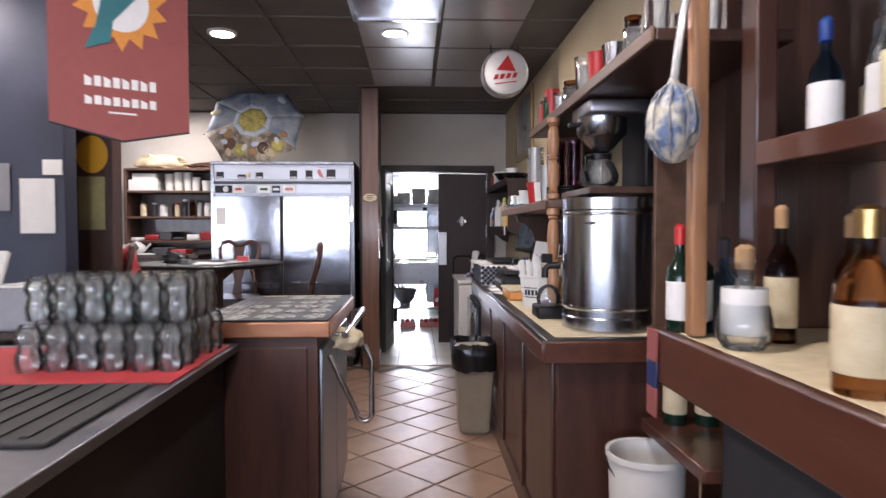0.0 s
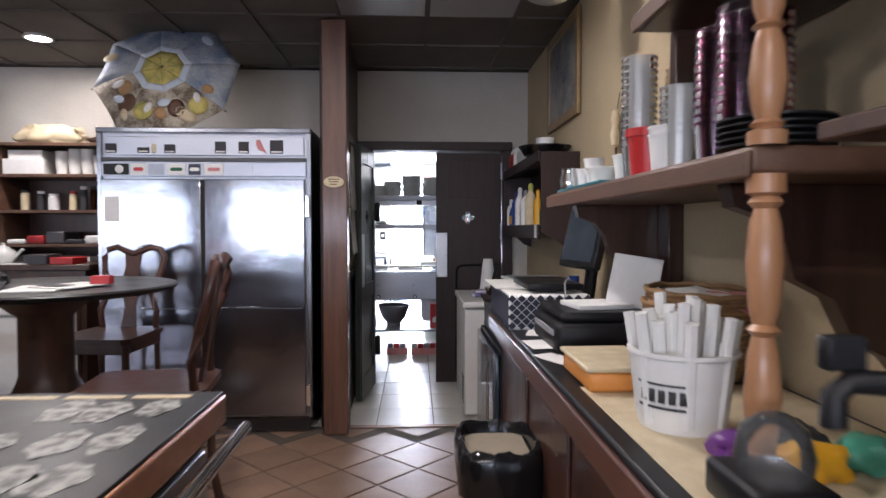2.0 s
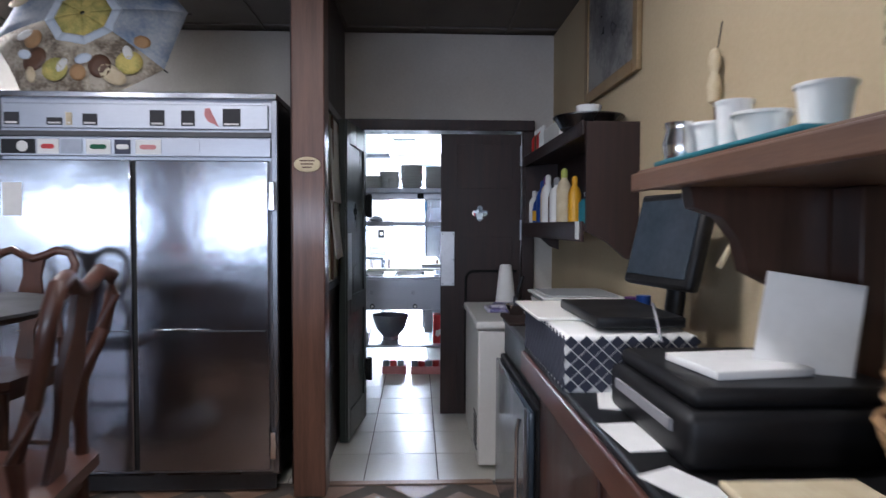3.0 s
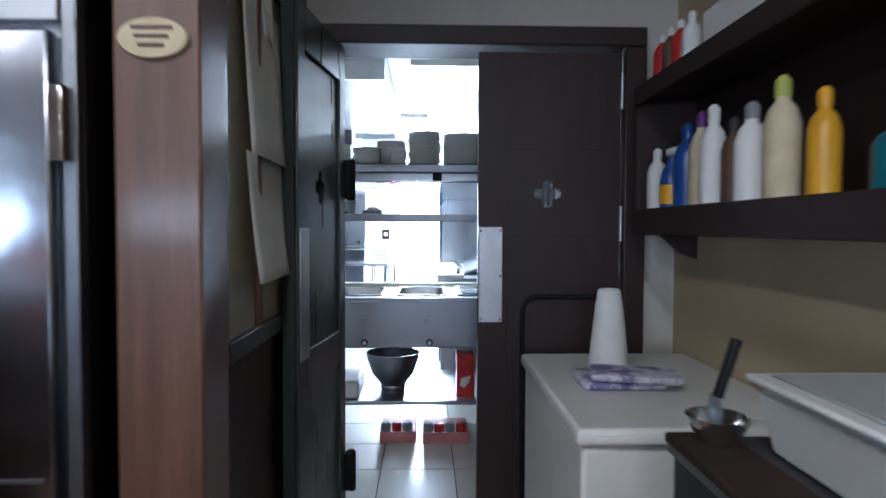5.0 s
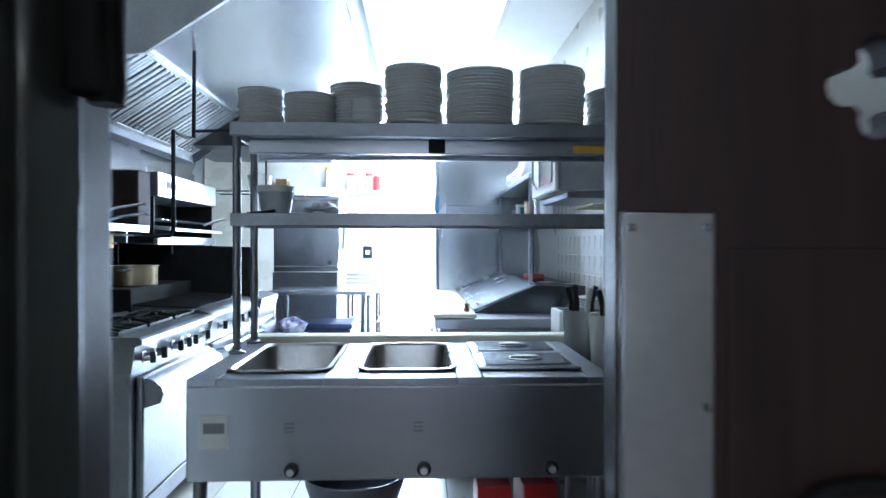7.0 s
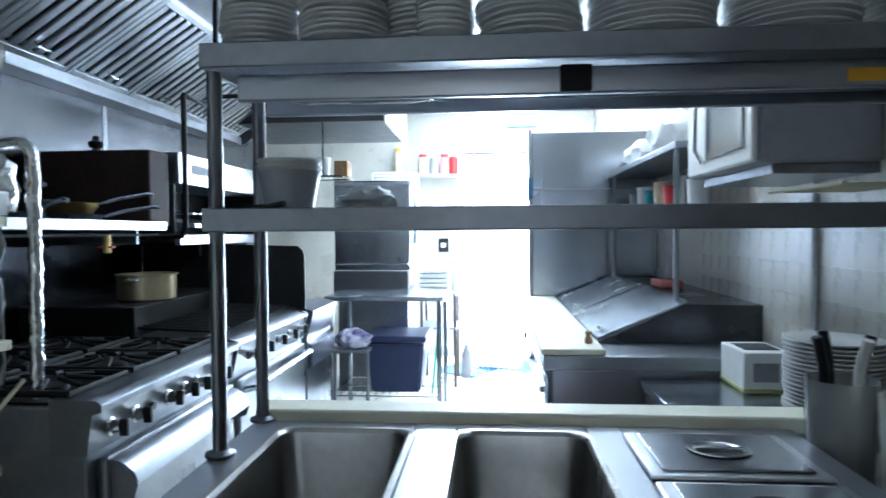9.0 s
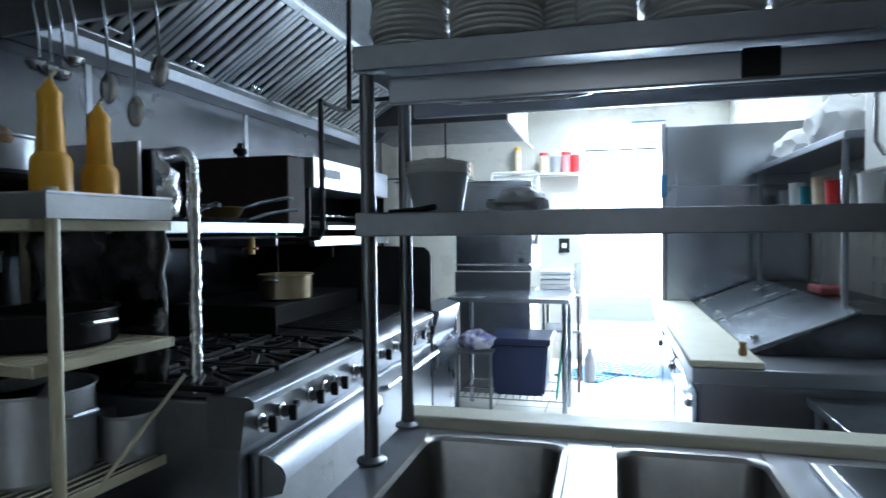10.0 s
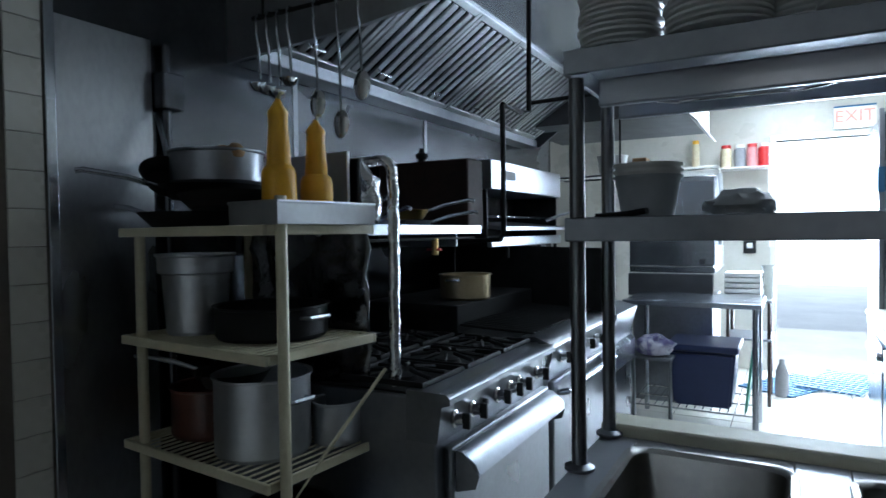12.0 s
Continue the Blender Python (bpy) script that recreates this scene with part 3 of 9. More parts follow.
dl2 = thing("door_2", (0.40, 7.38, 0.01), "dark green swing door with panels, standing open", "door", kind="structure")
bm = leaf_with_hole(0.56, 0.02, 2.0, 0.04, 0.29, 1.447, 0.036)
LEAF = Matrix.Translation((0.432, 7.375, 0)) @ Matrix.Rotation(radians(-97), 4, "Z") @ Matrix.Translation((0, -0.04, 0))
bm.transform(LEAF)
part("door_leaf", bm, M["green_door"], dl2)
for (a, b, c, d) in ((0.0, 0.075, 0.02, 2.0), (0.485, 0.56, 0.02, 2.0), (0.075, 0.485, 1.86, 2.0), (0.075, 0.485, 0.02, 0.2), (0.075, 0.485, 0.80, 0.92)):
    bm = box(B(), a, b, 0.0395, 0.052, c, d, 0.004)
    bm.transform(LEAF)
    part("door_stile", bm, M["green_door"], dl2)
bm = box(B(), 0.47, 0.555, 0.052, 0.058, 0.90, 1.31, 0.002)
bm.transform(LEAF)
part("push_plate", bm, M["alu"], dl2, "aluminium push plate")
for zz in (0.28, 1.42):
    bm = box(B(), -0.02, 0.03, 0.05, 0.085, zz, zz + 0.15, 0.008)
    lathe(bm, [(0.016, 0), (0.018, 0.01), (0.018, 0.15), (0.012, 0.16)], 0.0, 0.075, zz - 0.005, 12, True)
    bm.transform(LEAF)
    part("hinge", bm, M["black_metal"], dl2, "black double action spring hinge")

# passage wall on the left with notice board, wooden column in front
bm = box(B(), 0.15, 0.30, 6.25, 7.36, 0, CEIL)
structure("wall_passage", bm, M["door_wood"], "dark panelled passage wall beside the fridge")
nb = thing("notice_board", (0.31, 6.65, 1.0), "tall framed olive notice board hung with papers", "notice board")
part("cork", box(B(), 0.302, 0.309, 6.32, 7.0, 1.05, 1.98), M["corkboard"], nb)
for y0, y1, z0, z1 in ((6.27, 6.32, 1.0, 2.03), (7.0, 7.05, 1.0, 2.03), (6.32, 7.0, 1.0, 1.05), (6.32, 7.0, 1.98, 2.03)):
    part("frame_bar", box(B(), 0.301, 0.325, y0, y1, z0, z1, 0.004), M["green_door"], nb)
part("mullion", box(B(), 0.309, 0.322, 6.58, 6.615, 1.05, 1.98, 0.003), M["shelf_wood"], nb)


def sheet(bm, x, y0, y1, z0, z1, curl=0.02, n=8):
    g = [[bm.verts.new((x + curl * (1 - j / n) ** 2 + 0.004 * math.sin(6 * i / n + 3 * j / n), y0 + (y1 - y0) * i / n + 0.012 * (1 - j / n), z0 + (z1 - z0) * j / n)) for j in range(n + 1)] for i in range(n + 1)]
    for i in range(n):
        for j in range(n):
            bm.faces.new((g[i][j], g[i + 1][j], g[i + 1][j + 1], g[i][j + 1]))
    return bm


for y0, y1, z0, z1, cu in ((6.44, 6.80, 1.49, 1.90, 0.02), (6.47, 6.83, 1.17, 1.50, 0.03), (6.60, 6.72, 1.82, 1.96, 0.01)):
    p = solo("pinned_paper", sheet(B(), 0.322, y0, y1, z0, z1, cu), M["paper"], "curled white paper pinned to the notice board", "paper", "pinned papers")
    sd = p.modifiers.new("thick", "SOLIDIFY")
    sd.thickness = 0.001
bm = box(B(), 0.185, 0.345, 6.10, 6.25, 0, CEIL, 0.006)
structure("column", bm, M["column_wood"], "reddish brown wooden column beside the fridge", "column")
ov = thing("oval_sign", (0.265, 6.09, 1.61), "small oval cream sign with brown lines on the column", "sign")
bm = lathe(B(), [(0, 0.012), (0.062, 0.010), (0.066, 0.004), (0.066, 0)], 0, 0, 0, 28, True)
bm.transform(Matrix.Translation((0.262, 6.099, 1.655)) @ Matrix.Rotation(radians(90), 4, "X") @ Matrix.Diagonal((1, 0.58, 1, 1)))
part("plaque", bm, M["label_cream"], ov)
for k in range(3):
    part("text_bar", box(B(), 0.225 + 0.006 * k, 0.30 - 0.008 * k, 6.085, 6.088, 1.67 - 0.016 * k, 1.676 - 0.016 * k), M["mahogany"], ov)
bm = box(B(), 0.15, 0.44, TH - 0.02, TH + 0.03, 0.0, 0.006, 0.002)
box(bm, 0.44, 1.2, TH - 0.02, TH + 0.03, 0.0, 0.006, 0.002)
structure("threshold", bm, M["terracotta"], "worn threshold strip between the two floors", "threshold")

# ---- bar room: the large things ----
def bar_shape(name, x0, x1, y, z, h, mat, parent):
    """A flat printed mark on an upright front facing the room."""
    return part(name, box(B(), x0, x1, y - 0.002, y, z, z + h), mat, parent)


# two-door stainless refrigerator
FX0, FX1, FY, FZ = -1.245, 0.112, 6.115, 2.0
fr = thing("refrigerator", ((FX0 + FX1) / 2, 6.5, 0), "tall two-door stainless steel commercial refrigerator with stickers on its header", "refrigerator")
part("body", box(B(), FX0, FX1, FY + 0.031, 6.98, 0.10, FZ - 0.031, 0.006), M["steel_dark"], fr)
part("cap_trim", box(B(), FX0, FX1, FY - 0.012, 6.98, FZ - 0.03, FZ, 0.004), M["steel"], fr)
part("side_trim", box(B(), FX0, FX0 + 0.028, FY, FY + 0.03, 0.12, FZ - 0.031, 0.003), M["steel"], fr)
part("side_trim", box(B(), FX1 - 0.028, FX1, FY, FY + 0.03, 0.12, FZ - 0.031, 0.003), M["steel_worn"], fr)
part("front_field", box(B(), FX0 + 0.029, FX1 - 0.029, FY + 0.021, FY + 0.03, 0.12, FZ - 0.031), M["steel_h"], fr)
part("kick_plate", box(B(), FX0 + 0.03, FX1 - 0.03, FY + 0.06, FY + 0.09, 0.015, 0.10), M["dark_gray"], fr)
part("header_panel", box(B(), FX0 + 0.045, FX1 - 0.045, FY + 0.004, FY + 0.024, 1.825, 1.945, 0.003), M["steel_h"], fr)
part("header_strip", box(B(), FX0 + 0.03, FX1 - 0.03, FY - 0.006, FY + 0.02, 1.69, 1.782, 0.003), M["steel_h"], fr)
part("header_rail", box(B(), FX0 + 0.03, FX1 - 0.03, FY + 0.002, FY + 0.02, 1.787, 1.812, 0.002), M["dark_gray"], fr)
for x0, x1 in ((FX0 + 0.03, -0.588), (-0.566, FX1 - 0.04)):
    d = part("fridge_door", box(B(), x0, x1, FY - 0.02, FY + 0.018, 0.14, 1.672, 0.006), M["fridge_steel"], fr)
    part("door_seam", box(B(), x0 + 0.25, x1 - 0.02, FY - 0.024, FY - 0.0195, 0.835, 0.841), M["dark_gray"], d)
    part("pull_bar", box(B(), x0 + 0.08, x0 + 0.35, FY - 0.03, FY - 0.0195, 0.842, 0.85, 0.002), M["chrome"], d, "thin chrome pull bar")
part("door_gap", box(B(), -0.588, -0.566, FY, FY + 0.012, 0.14, 1.672), M["rubber"], fr)
for z0 in (0.2, 1.43):
    part("hinge", box(B(), FX1 - 0.036, FX1 - 0.008, FY - 0.035, FY + 0.0, z0, z0 + 0.14, 0.004), M["chrome"], fr)
for x0, w, h, mt in ((-1.19, 0.07, 0.06, "ink"), (-0.99, 0.075, 0.035, "ink"), (-0.90, 0.03, 0.06, "label_cream"), (-0.82, 0.07, 0.055, "ink"), (-0.50, 0.07, 0.075, "ink"), (-0.35, 0.065, 0.075, "ink"), (-0.15, 0.085, 0.085, "ink")):
    st = part("sticker", box(B(), x0, x0 + w, FY + 0.0005, FY + 0.0035, 1.84, 1.84 + h), M[mt], fr)
    part("sticker_bar", box(B(), x0 + 0.008, x0 + w - 0.008, FY - 0.001, FY + 0.0003, 1.846, 1.854), M["paper"], st)
bd = [(-0.235, 1.925), (-0.212, 1.928), (-0.20, 1.90), (-0.185, 1.87), (-0.168, 1.833), (-0.19, 1.85), (-0.222, 1.862), (-0.24, 1.895)]
part("bird_sticker", prism(B(), bd, FY + 0.0005, FY + 0.0035, "xz"), M["pink"], fr, "red and yellow bird sticker")
for x0, w, mt in ((-1.20, 0.16, "black_plastic"), (-1.03, 0.10, "paper"), (-0.92, 0.10, "steel_worn"), (-0.80, 0.115, "paper"), (-0.665, 0.075, "poster_blue"), (-0.565, 0.12, "paper"), (-0.38, 0.12, "steel_h")):
    part("strip_label", box(B(), x0, x0 + w, FY - 0.0095, FY - 0.0065, 1.70, 1.77), M[mt], fr)
for x0, w, mt in ((-0.98, 0.032, "red_gloss"), (-0.742, 0.04, "green"), (-0.505, 0.04, "pink"), (-0.627, 0.03, "paper")):
    part("label_mark", prism(B(), [(x0 + w * math.cos(a), 1.735 + 0.016 * math.sin(a) * (1 + 0.3 * math.cos(2 * a))) for a in [2 * math.pi * q / 14 for q in range(14)]], FY - 0.0115, FY - 0.0098, "xz"), M[mt], fr)
bm = lathe(B(), [(0, 0.006), (0.026, 0.005), (0.028, 0)], 0, 0, 0, 20, True)
bm.transform(Matrix.Translation((-1.10, FY - 0.0065, 1.735)) @ Matrix.Rotation(radians(90), 4, "X"))
part("thermometer", bm, M["paper"], fr)
part("paper_note", box(B(), -1.19, -1.10, FY - 0.0235, FY - 0.0205, 1.40, 1.56), M["paper"], fr)

# printed umbrella lying open against the wall on top of the fridge
UM = Matrix.Translation((-0.88, 6.34, 2.38)) @ Matrix.Rotation(radians(66), 4, "X") @ Matrix.Rotation(radians(12), 4, "Z")
um = thing("umbrella", (-0.83, 6.36, FZ), "open octagonal umbrella printed with food, leaning on top of the fridge", "umbrella")
RU = 0.485


def gore(i, r0, r1, n=6):
    bm = B()
    a0, a1 = radians(45 * i), radians(45 * (i + 1))
    rows = []
    for k in range(n + 1):
        t = r0 + (r1 - r0) * k / n
        row = []
        for q in range(5):
            u = q / 4
            ax, ay = math.cos(a0) * (1 - u) + math.cos(a1) * u, math.sin(a0) * (1 - u) + math.sin(a1) * u
            sag = 0.008 * math.sin(math.pi * u) * (t / RU) ** 2
            row.append(bm.verts.new((ax * (t - sag), ay * (t - sag), 0.10 * (1 - (t / RU) ** 2) - sag)))
        rows.append(row)
    for a, b in zip(rows, rows[1:]):
        for q in range(4):
            bm.faces.new((a[q], b[q], b[q + 1], a[q + 1]))
    bm.transform(UM)
    return bm


for i in range(8):
    g = part("canopy_panel", gore(i, 0.14, RU), M["umb_food"] if i in (4, 5, 6) else M["skin_umb"], um)
    g.modifiers.new("thick", "SOLIDIFY").thickness = 0.002
    c = part("canopy_crown", gore(i, 0.012, 0.14, 3), M["umb_yellow"], um)
    c.modifiers.new("thick", "SOLIDIFY").thickness = 0.003
    c = part("printed_ring", gore(i, 0.141, 0.19, 3), M["umb_white"], um)
    c.modifiers.new("thick", "SOLIDIFY").thickness = 0.006
    bm = tube(B(), [UM @ Vector((math.cos(radians(45 * i)) * t, math.sin(radians(45 * i)) * t, 0.10 * (1 - (t / RU) ** 2) - 0.008)) for t in (0.02, 0.2, 0.36, RU + 0.015)], 0.004, 6)
    part("rib", bm, M["black_metal"], um)
random.seed(77)
for k in range(17):
    a, t0, rr = radians(188 + 10.2 * k + random.uniform(-4, 4)), random.uniform(0.25, 0.40), random.uniform(0.035, 0.07)
    if k > 13:
        a = radians((35, 95, 150)[k - 14])
    bm = B()
    rings = [[bm.verts.new((0, 0, 0))]]
    for f in (0.5, 1.0):
        rings.append([bm.verts.new((rr * f * math.cos(q * math.pi / 8), rr * f * (0.6 + 0.3 * (k % 2)) * math.sin(q * math.pi / 8), 0)) for q in range(16)])
    for q in range(16):
        bm.faces.new((rings[0][0], rings[1][q], rings[1][(q + 1) % 16]))
        bm.faces.new((rings[1][q], rings[2][q], rings[2][(q + 1) % 16], rings[1][(q + 1) % 16]))
    bm.transform(Matrix.Translation((t0 * math.cos(a), t0 * math.sin(a), 0)) @ Matrix.Rotation(a + k, 4, "Z"))
    for v in bm.verts:
        v.co.z = 0.10 * (1 - (v.co.xy.length / RU) ** 2) + 0.002
    bm.transform(UM)
    pr_ = part("food_print", bm, M[("paper", "oak_cap", "umb_white", "shelf_wood", "label_cream", "umb_yellow")[k % 6]], um)
    pr_.modifiers.new("thick", "SOLIDIFY").thickness = 0.001
part("pole", tube(B(), [UM @ Vector((0, 0, 0.09)), UM @ Vector((0, 0, -0.30))], 0.012, 8), M["steel_worn"], um)
bm = tube(B(), [(-1.19, 6.25, FZ), (-1.19, 6.3, 2.38)], 0.008, 8)
solo("support_stick", bm, M["white_plastic"], "thin white stick propping the umbrella", "stick")
solo("paper_stack", box(B(), -0.95, -0.55, 6.45, 6.7, FZ, FZ + 0.03, 0.003), M["paper"], "stack of white papers on top of the fridge", "papers")

# shelf unit left of the fridge
SX0, SX1, SY0, SY1 = -2.47, -1.30, 7.02, 7.41
su = thing("shelf_unit", (-1.9, 7.2, 0), "brown wooden shelf unit crowded with kitchen supplies", "shelf")
for x0 in (SX0, SX1 - 0.03):
    part("side_panel", box(B(), x0, x0 + 0.03, SY0, SY1, 0, 2.02, 0.003), M["shelf_wood"], su)
part("back_panel", box(B(), SX0 + 0.03, SX1 - 0.03, SY1 - 0.015, SY1, 0.05, 2.02), M["mahogany_v"], su)
SHELVES = (0.55, 0.92, 1.21, 1.475, 1.755, 2.0)
for z in SHELVES:
    part("shelf_board", box(B(), SX0 + 0.03, SX1 - 0.03, SY0 + 0.005, SY1 - 0.016, z, z + 0.025, 0.003), M["shelf_wood"], su)


def cup(name, x, y, z, r, h, mat, label, cat="cup", group="", taper=0.85):
    bm = lathe(B(), [(0, 0.003), (r * taper, 0.0), (r * taper, 0.004), (r, h), (r * 1.05, h), (r * 1.05, h - 0.006), (r * 0.97, h - 0.004), (r * taper * 0.93, 0.01), (0, 0.01)], x, y, z, 18)
    return solo(name, bm, mat, label, cat, group, at=(x, y, z))


def cup_pile(x, y, z, r, h, mat, label, group, taper=0.82):
    """Nested cups, one object each."""
    n = max(1, int((h - 0.09) / 0.018) + 1)
    first = cup("plastic_cup", x, y, z, r, 0.095, mat, label, "cup", group, taper)
    for k in range(1, n):
        copy_thing(first, pose(x, y, z + 0.018 * k, 0, 0, 20 * k))


def jar(name, x, y, z, r, h, mat, lidmat, label, cat="jar", group=""):
    t = thing(name, (x, y, z), label, cat, group)
    part("jar_body", lathe(B(), [(0, 0), (r, 0), (r, h * 0.78), (r * 0.8, h * 0.86), (r * 0.8, h * 0.88)], x, y, z, 18), mat, t)
    part("lid", lathe(B(), [(r * 0.86, h * 0.86), (r * 0.86, h), (0, h)], x, y, z, 18), lidmat, t)
    return t


for k, (x, r, h) in enumerate(((-2.02, 0.05, 0.19), (-1.92, 0.05, 0.20), (-1.82, 0.05, 0.20), (-1.73, 0.045, 0.15), (-1.62, 0.05, 0.12), (-1.5, 0.05, 0.16))):
    cup_pile(x, 7.14, 1.781, r, h, M["white_plastic"], "white foam cup nested in a stack", "foam cups")
solo("white_carton", box(B(), -2.43, -2.12, 7.05, 7.3, 1.78, 1.90, 0.004), M["paper"], "white cardboard carton on the shelf", "box")
solo("white_carton", box(B(), -2.40, -2.14, 7.07, 7.28, 1.90, 1.97, 0.004), M["white_plastic"], "white flat carton stacked on another", "box")
for k, (x, r, h, mt, lid) in enumerate(((-2.3, 0.035, 0.16, "label_cream", "ink"), (-2.18, 0.03, 0.15, "ink", "paper"), (-2.08, 0.042, 0.13, "paper", "paper"), (-1.93, 0.03, 0.15, "label_cream", "red_gloss"), (-1.85, 0.028, 0.19, "ink", "paper"), (-1.77, 0.028, 0.19, "brown_glass", "ink"), (-1.69, 0.03, 0.18, "cup_clear", "ink"), (-1.60, 0.038, 0.15, "paper", "paper"), (-1.5, 0.03, 0.14, "red_gloss", "ink"))):
    jar("spice_jar", x, 7.12, 1.50, r, h, M[mt], M[lid], "small jar of seasoning on the shelf", "jar", "seasoning jars")
for k in range(7):
    x = -2.35 + 0.15 * k
    solo("folded_linen", box(B(), x - 0.07, x + 0.07, 7.06, 7.3, 1.235, 1.27 + 0.03 * (k % 3), 0.012), M[("paper", "red", "dark_gray", "ink", "paper", "red", "dark_gray")[k]], "folded cloth lying on the shelf", "cloth", "folded cloths")


def crumple(cx, cy, cz, rx, ry, rz, seed, seg=20, rough=0.35):
    bm = B()
    bmesh.ops.create_icosphere(bm, subdivisions=3, radius=1)
    for v in bm.verts:
        n = noise.noise(v.co * 2.3 + Vector((seed * 7.1, seed * 3.3, 0))) + 0.5 * noise.noise(v.co * 6 + Vector((seed, 0, 0)))
        s = 1 + rough * n
        v.co = Vector((v.co.x * rx * s, v.co.y * ry * s, max(v.co.z, -0.55) * rz * s))
    lo = min(v.co.z for v in bm.verts)
    for v in bm.verts:
        v.co += Vector((cx, cy, cz - lo))
    return bm


solo("plastic_bag", crumple(-2.12, 7.2, 2.025, 0.27, 0.13, 0.10, 1), M["label_cream"], "crumpled cream plastic bag on top of the shelf", "bag")
solo("plastic_bag", crumple(-1.60, 7.2, 2.025, 0.24, 0.12, 0.05, 2), M["shelf_wood"], "crumpled brown plastic bag on top of the shelf", "bag")
solo("plastic_bag", crumple(-1.45, 7.13, 2.025, 0.09, 0.06, 0.05, 3), M["paper"], "small crumpled white bag on top of the shelf", "bag")
for k, (x, z, mt, w) in enumerate(((-2.3, 0.945, "ink", 0.3), (-1.95, 0.945, "paper", 0.34), (-1.55, 0.945, "dark_gray", 0.3), (-2.1, 0.575, "dark_wood", 0.4), (-1.6, 0.575, "ink", 0.36))):
    solo("storage_box", box(B(), x - w / 2, x + w / 2, 7.05, 7.36, z, z + 0.19, 0.008), M[mt], "plain storage box on the lower shelf", "box", "storage boxes")
# sideboard with clutter in front of the shelf
sb = thing("sideboard", (-2.35, 6.75, 0), "dark wooden sideboard below the shelf unit", "sideboard")
part("sideboard_top", box(B(), -3.3, -1.5, 6.5, 7.0, 1.06, 1.10, 0.006), M["dark_wood"], sb)
part("sideboard_body", box(B(), -3.26, -1.54, 6.53, 7.0, 0.05, 1.06, 0.004), M["dark_wood"], sb)
for x0 in (-3.22, -2.66, -2.10):
    part("sideboard_door", box(B(), x0, x0 + 0.52, 6.51, 6.53, 0.1, 1.0, 0.004), M["mahogany_v"], sb)
tp = thing("teapot", (-2.16, 6.62, 1.10), "white porcelain teapot on the sideboard", "teapot")
part("pot", lathe(B(), [(0, 0), (0.05, 0), (0.085, 0.04), (0.08, 0.09), (0.045, 0.115), (0.045, 0.12), (0.012, 0.135), (0.014, 0.15), (0, 0.155)], -2.16, 6.62, 1.10, 20), M["china"], tp)
part("spout", tube(B(), [(-2.09, 6.62, 1.14), (-2.05, 6.62, 1.18), (-2.02, 6.62, 1.21)], 0.012), M["china"], tp)
part("handle", tube(B(), arc((-2.235, 6.62, 1.165), 0.04, 60, 300, 10), 0.008), M["china"], tp)
solo("paper_sheet", box(B(), -2.5, -1.95, 6.52, 6.6, 1.10, 1.11, 0.003), M["paper"], "sheet of white paper on the sideboard", "paper")
fp = thing("flower_pot", (-2.62, 6.62, 1.10), "red bowl pot with dried flowers on the sideboard", "flower pot")
part("bowl", lathe(B(), [(0, 0), (0.06, 0), (0.13, 0.08), (0.135, 0.12), (0.12, 0.12), (0.11, 0.09)], -2.62, 6.62, 1.10, 22), M["red_gloss"], fp)
random.seed(4)
for k in range(26):
    a, r = random.uniform(0, 6.28), random.uniform(0.02, 0.16)
    part("dry_stem", tube(B(), [(-2.62, 6.62, 1.19), (-2.62 + 0.5 * r * math.cos(a), 6.62 + 0.5 * r * math.sin(a), 1.28), (-2.62 + r * math.cos(a), 6.62 + r * math.sin(a), 1.28 + random.uniform(0.05, 0.16))], 0.004, 5), M["wicker"] if k % 3 else M["poster_green"], fp)
for k, (x, mt, h) in enumerate(((-1.9, "dark_gray", 0.07), (-1.72, "red_gloss", 0.05), (-2.95, "paper", 0.16), (-3.1, "dark_gray", 0.2), (-2.4, "paper", 0.1))):
    solo("counter_box", box(B(), x - 0.08, x + 0.08, 6.55, 6.75, 1.10, 1.10 + h, 0.006), M[mt], "small box standing on the sideboard", "box", "sideboard boxes")

# television on its wall arm
tv = thing("television", (-2.74, 6.95, 2.02), "small white tube television on a wall bracket, switched on", "television")
bm = box(B(), -2.96, -2.53, 6.88, 6.98, 2.01, 2.45, 0.02)
box(bm, -2.90, -2.59, 6.96, 7.25, 2.06, 2.40, 0.05)
part("housing", bm, M["white_plastic"], tv)
part("picture", box(B(), -2.925, -2.60, 6.868, 6.882, 2.10, 2.42, 0.008), M["glow_tv"], tv, "glowing blue-green picture")
part("controls", box(B(), -2.90, -2.62, 6.874, 6.882, 2.035, 2.06), M["gray_print"], tv)
part("bracket", box(B(), -2.80, -2.68, 7.0, 7.42, 1.96, 2.01, 0.006), M["black_metal"], tv)

tv.location.x -= 0.10

# pub table
tb = thing("pub_table", (-0.89, 4.93, 0), "dark round pedestal pub table with a lacquered top", "table")
part("tabletop", lathe(B(), [(0, -0.035), (0.50, -0.035), (0.545, -0.022), (0.555, -0.008), (0.545, 0.0), (0, 0.0)], -0.89, 4.93, 1.10, 48), M["slate"], tb)
bm = lathe(B(), [(0.24, 1.065), (0.16, 1.0), (0.115, 0.96), (0.115, 0.70), (0.13, 0.66), (0.15, 0.62)], -0.89, 4.93, 0, 8)
part("pedestal", bm, M["dark_wood"], tb)
part("pedestal_base", lathe(B(), [(0.15, 0.62), (0.17, 0.6), (0.17, 0.14), (0.36, 0.08), (0.38, 0.0)], -0.89, 4.93, 0, 8), M["dark_wood"], tb)
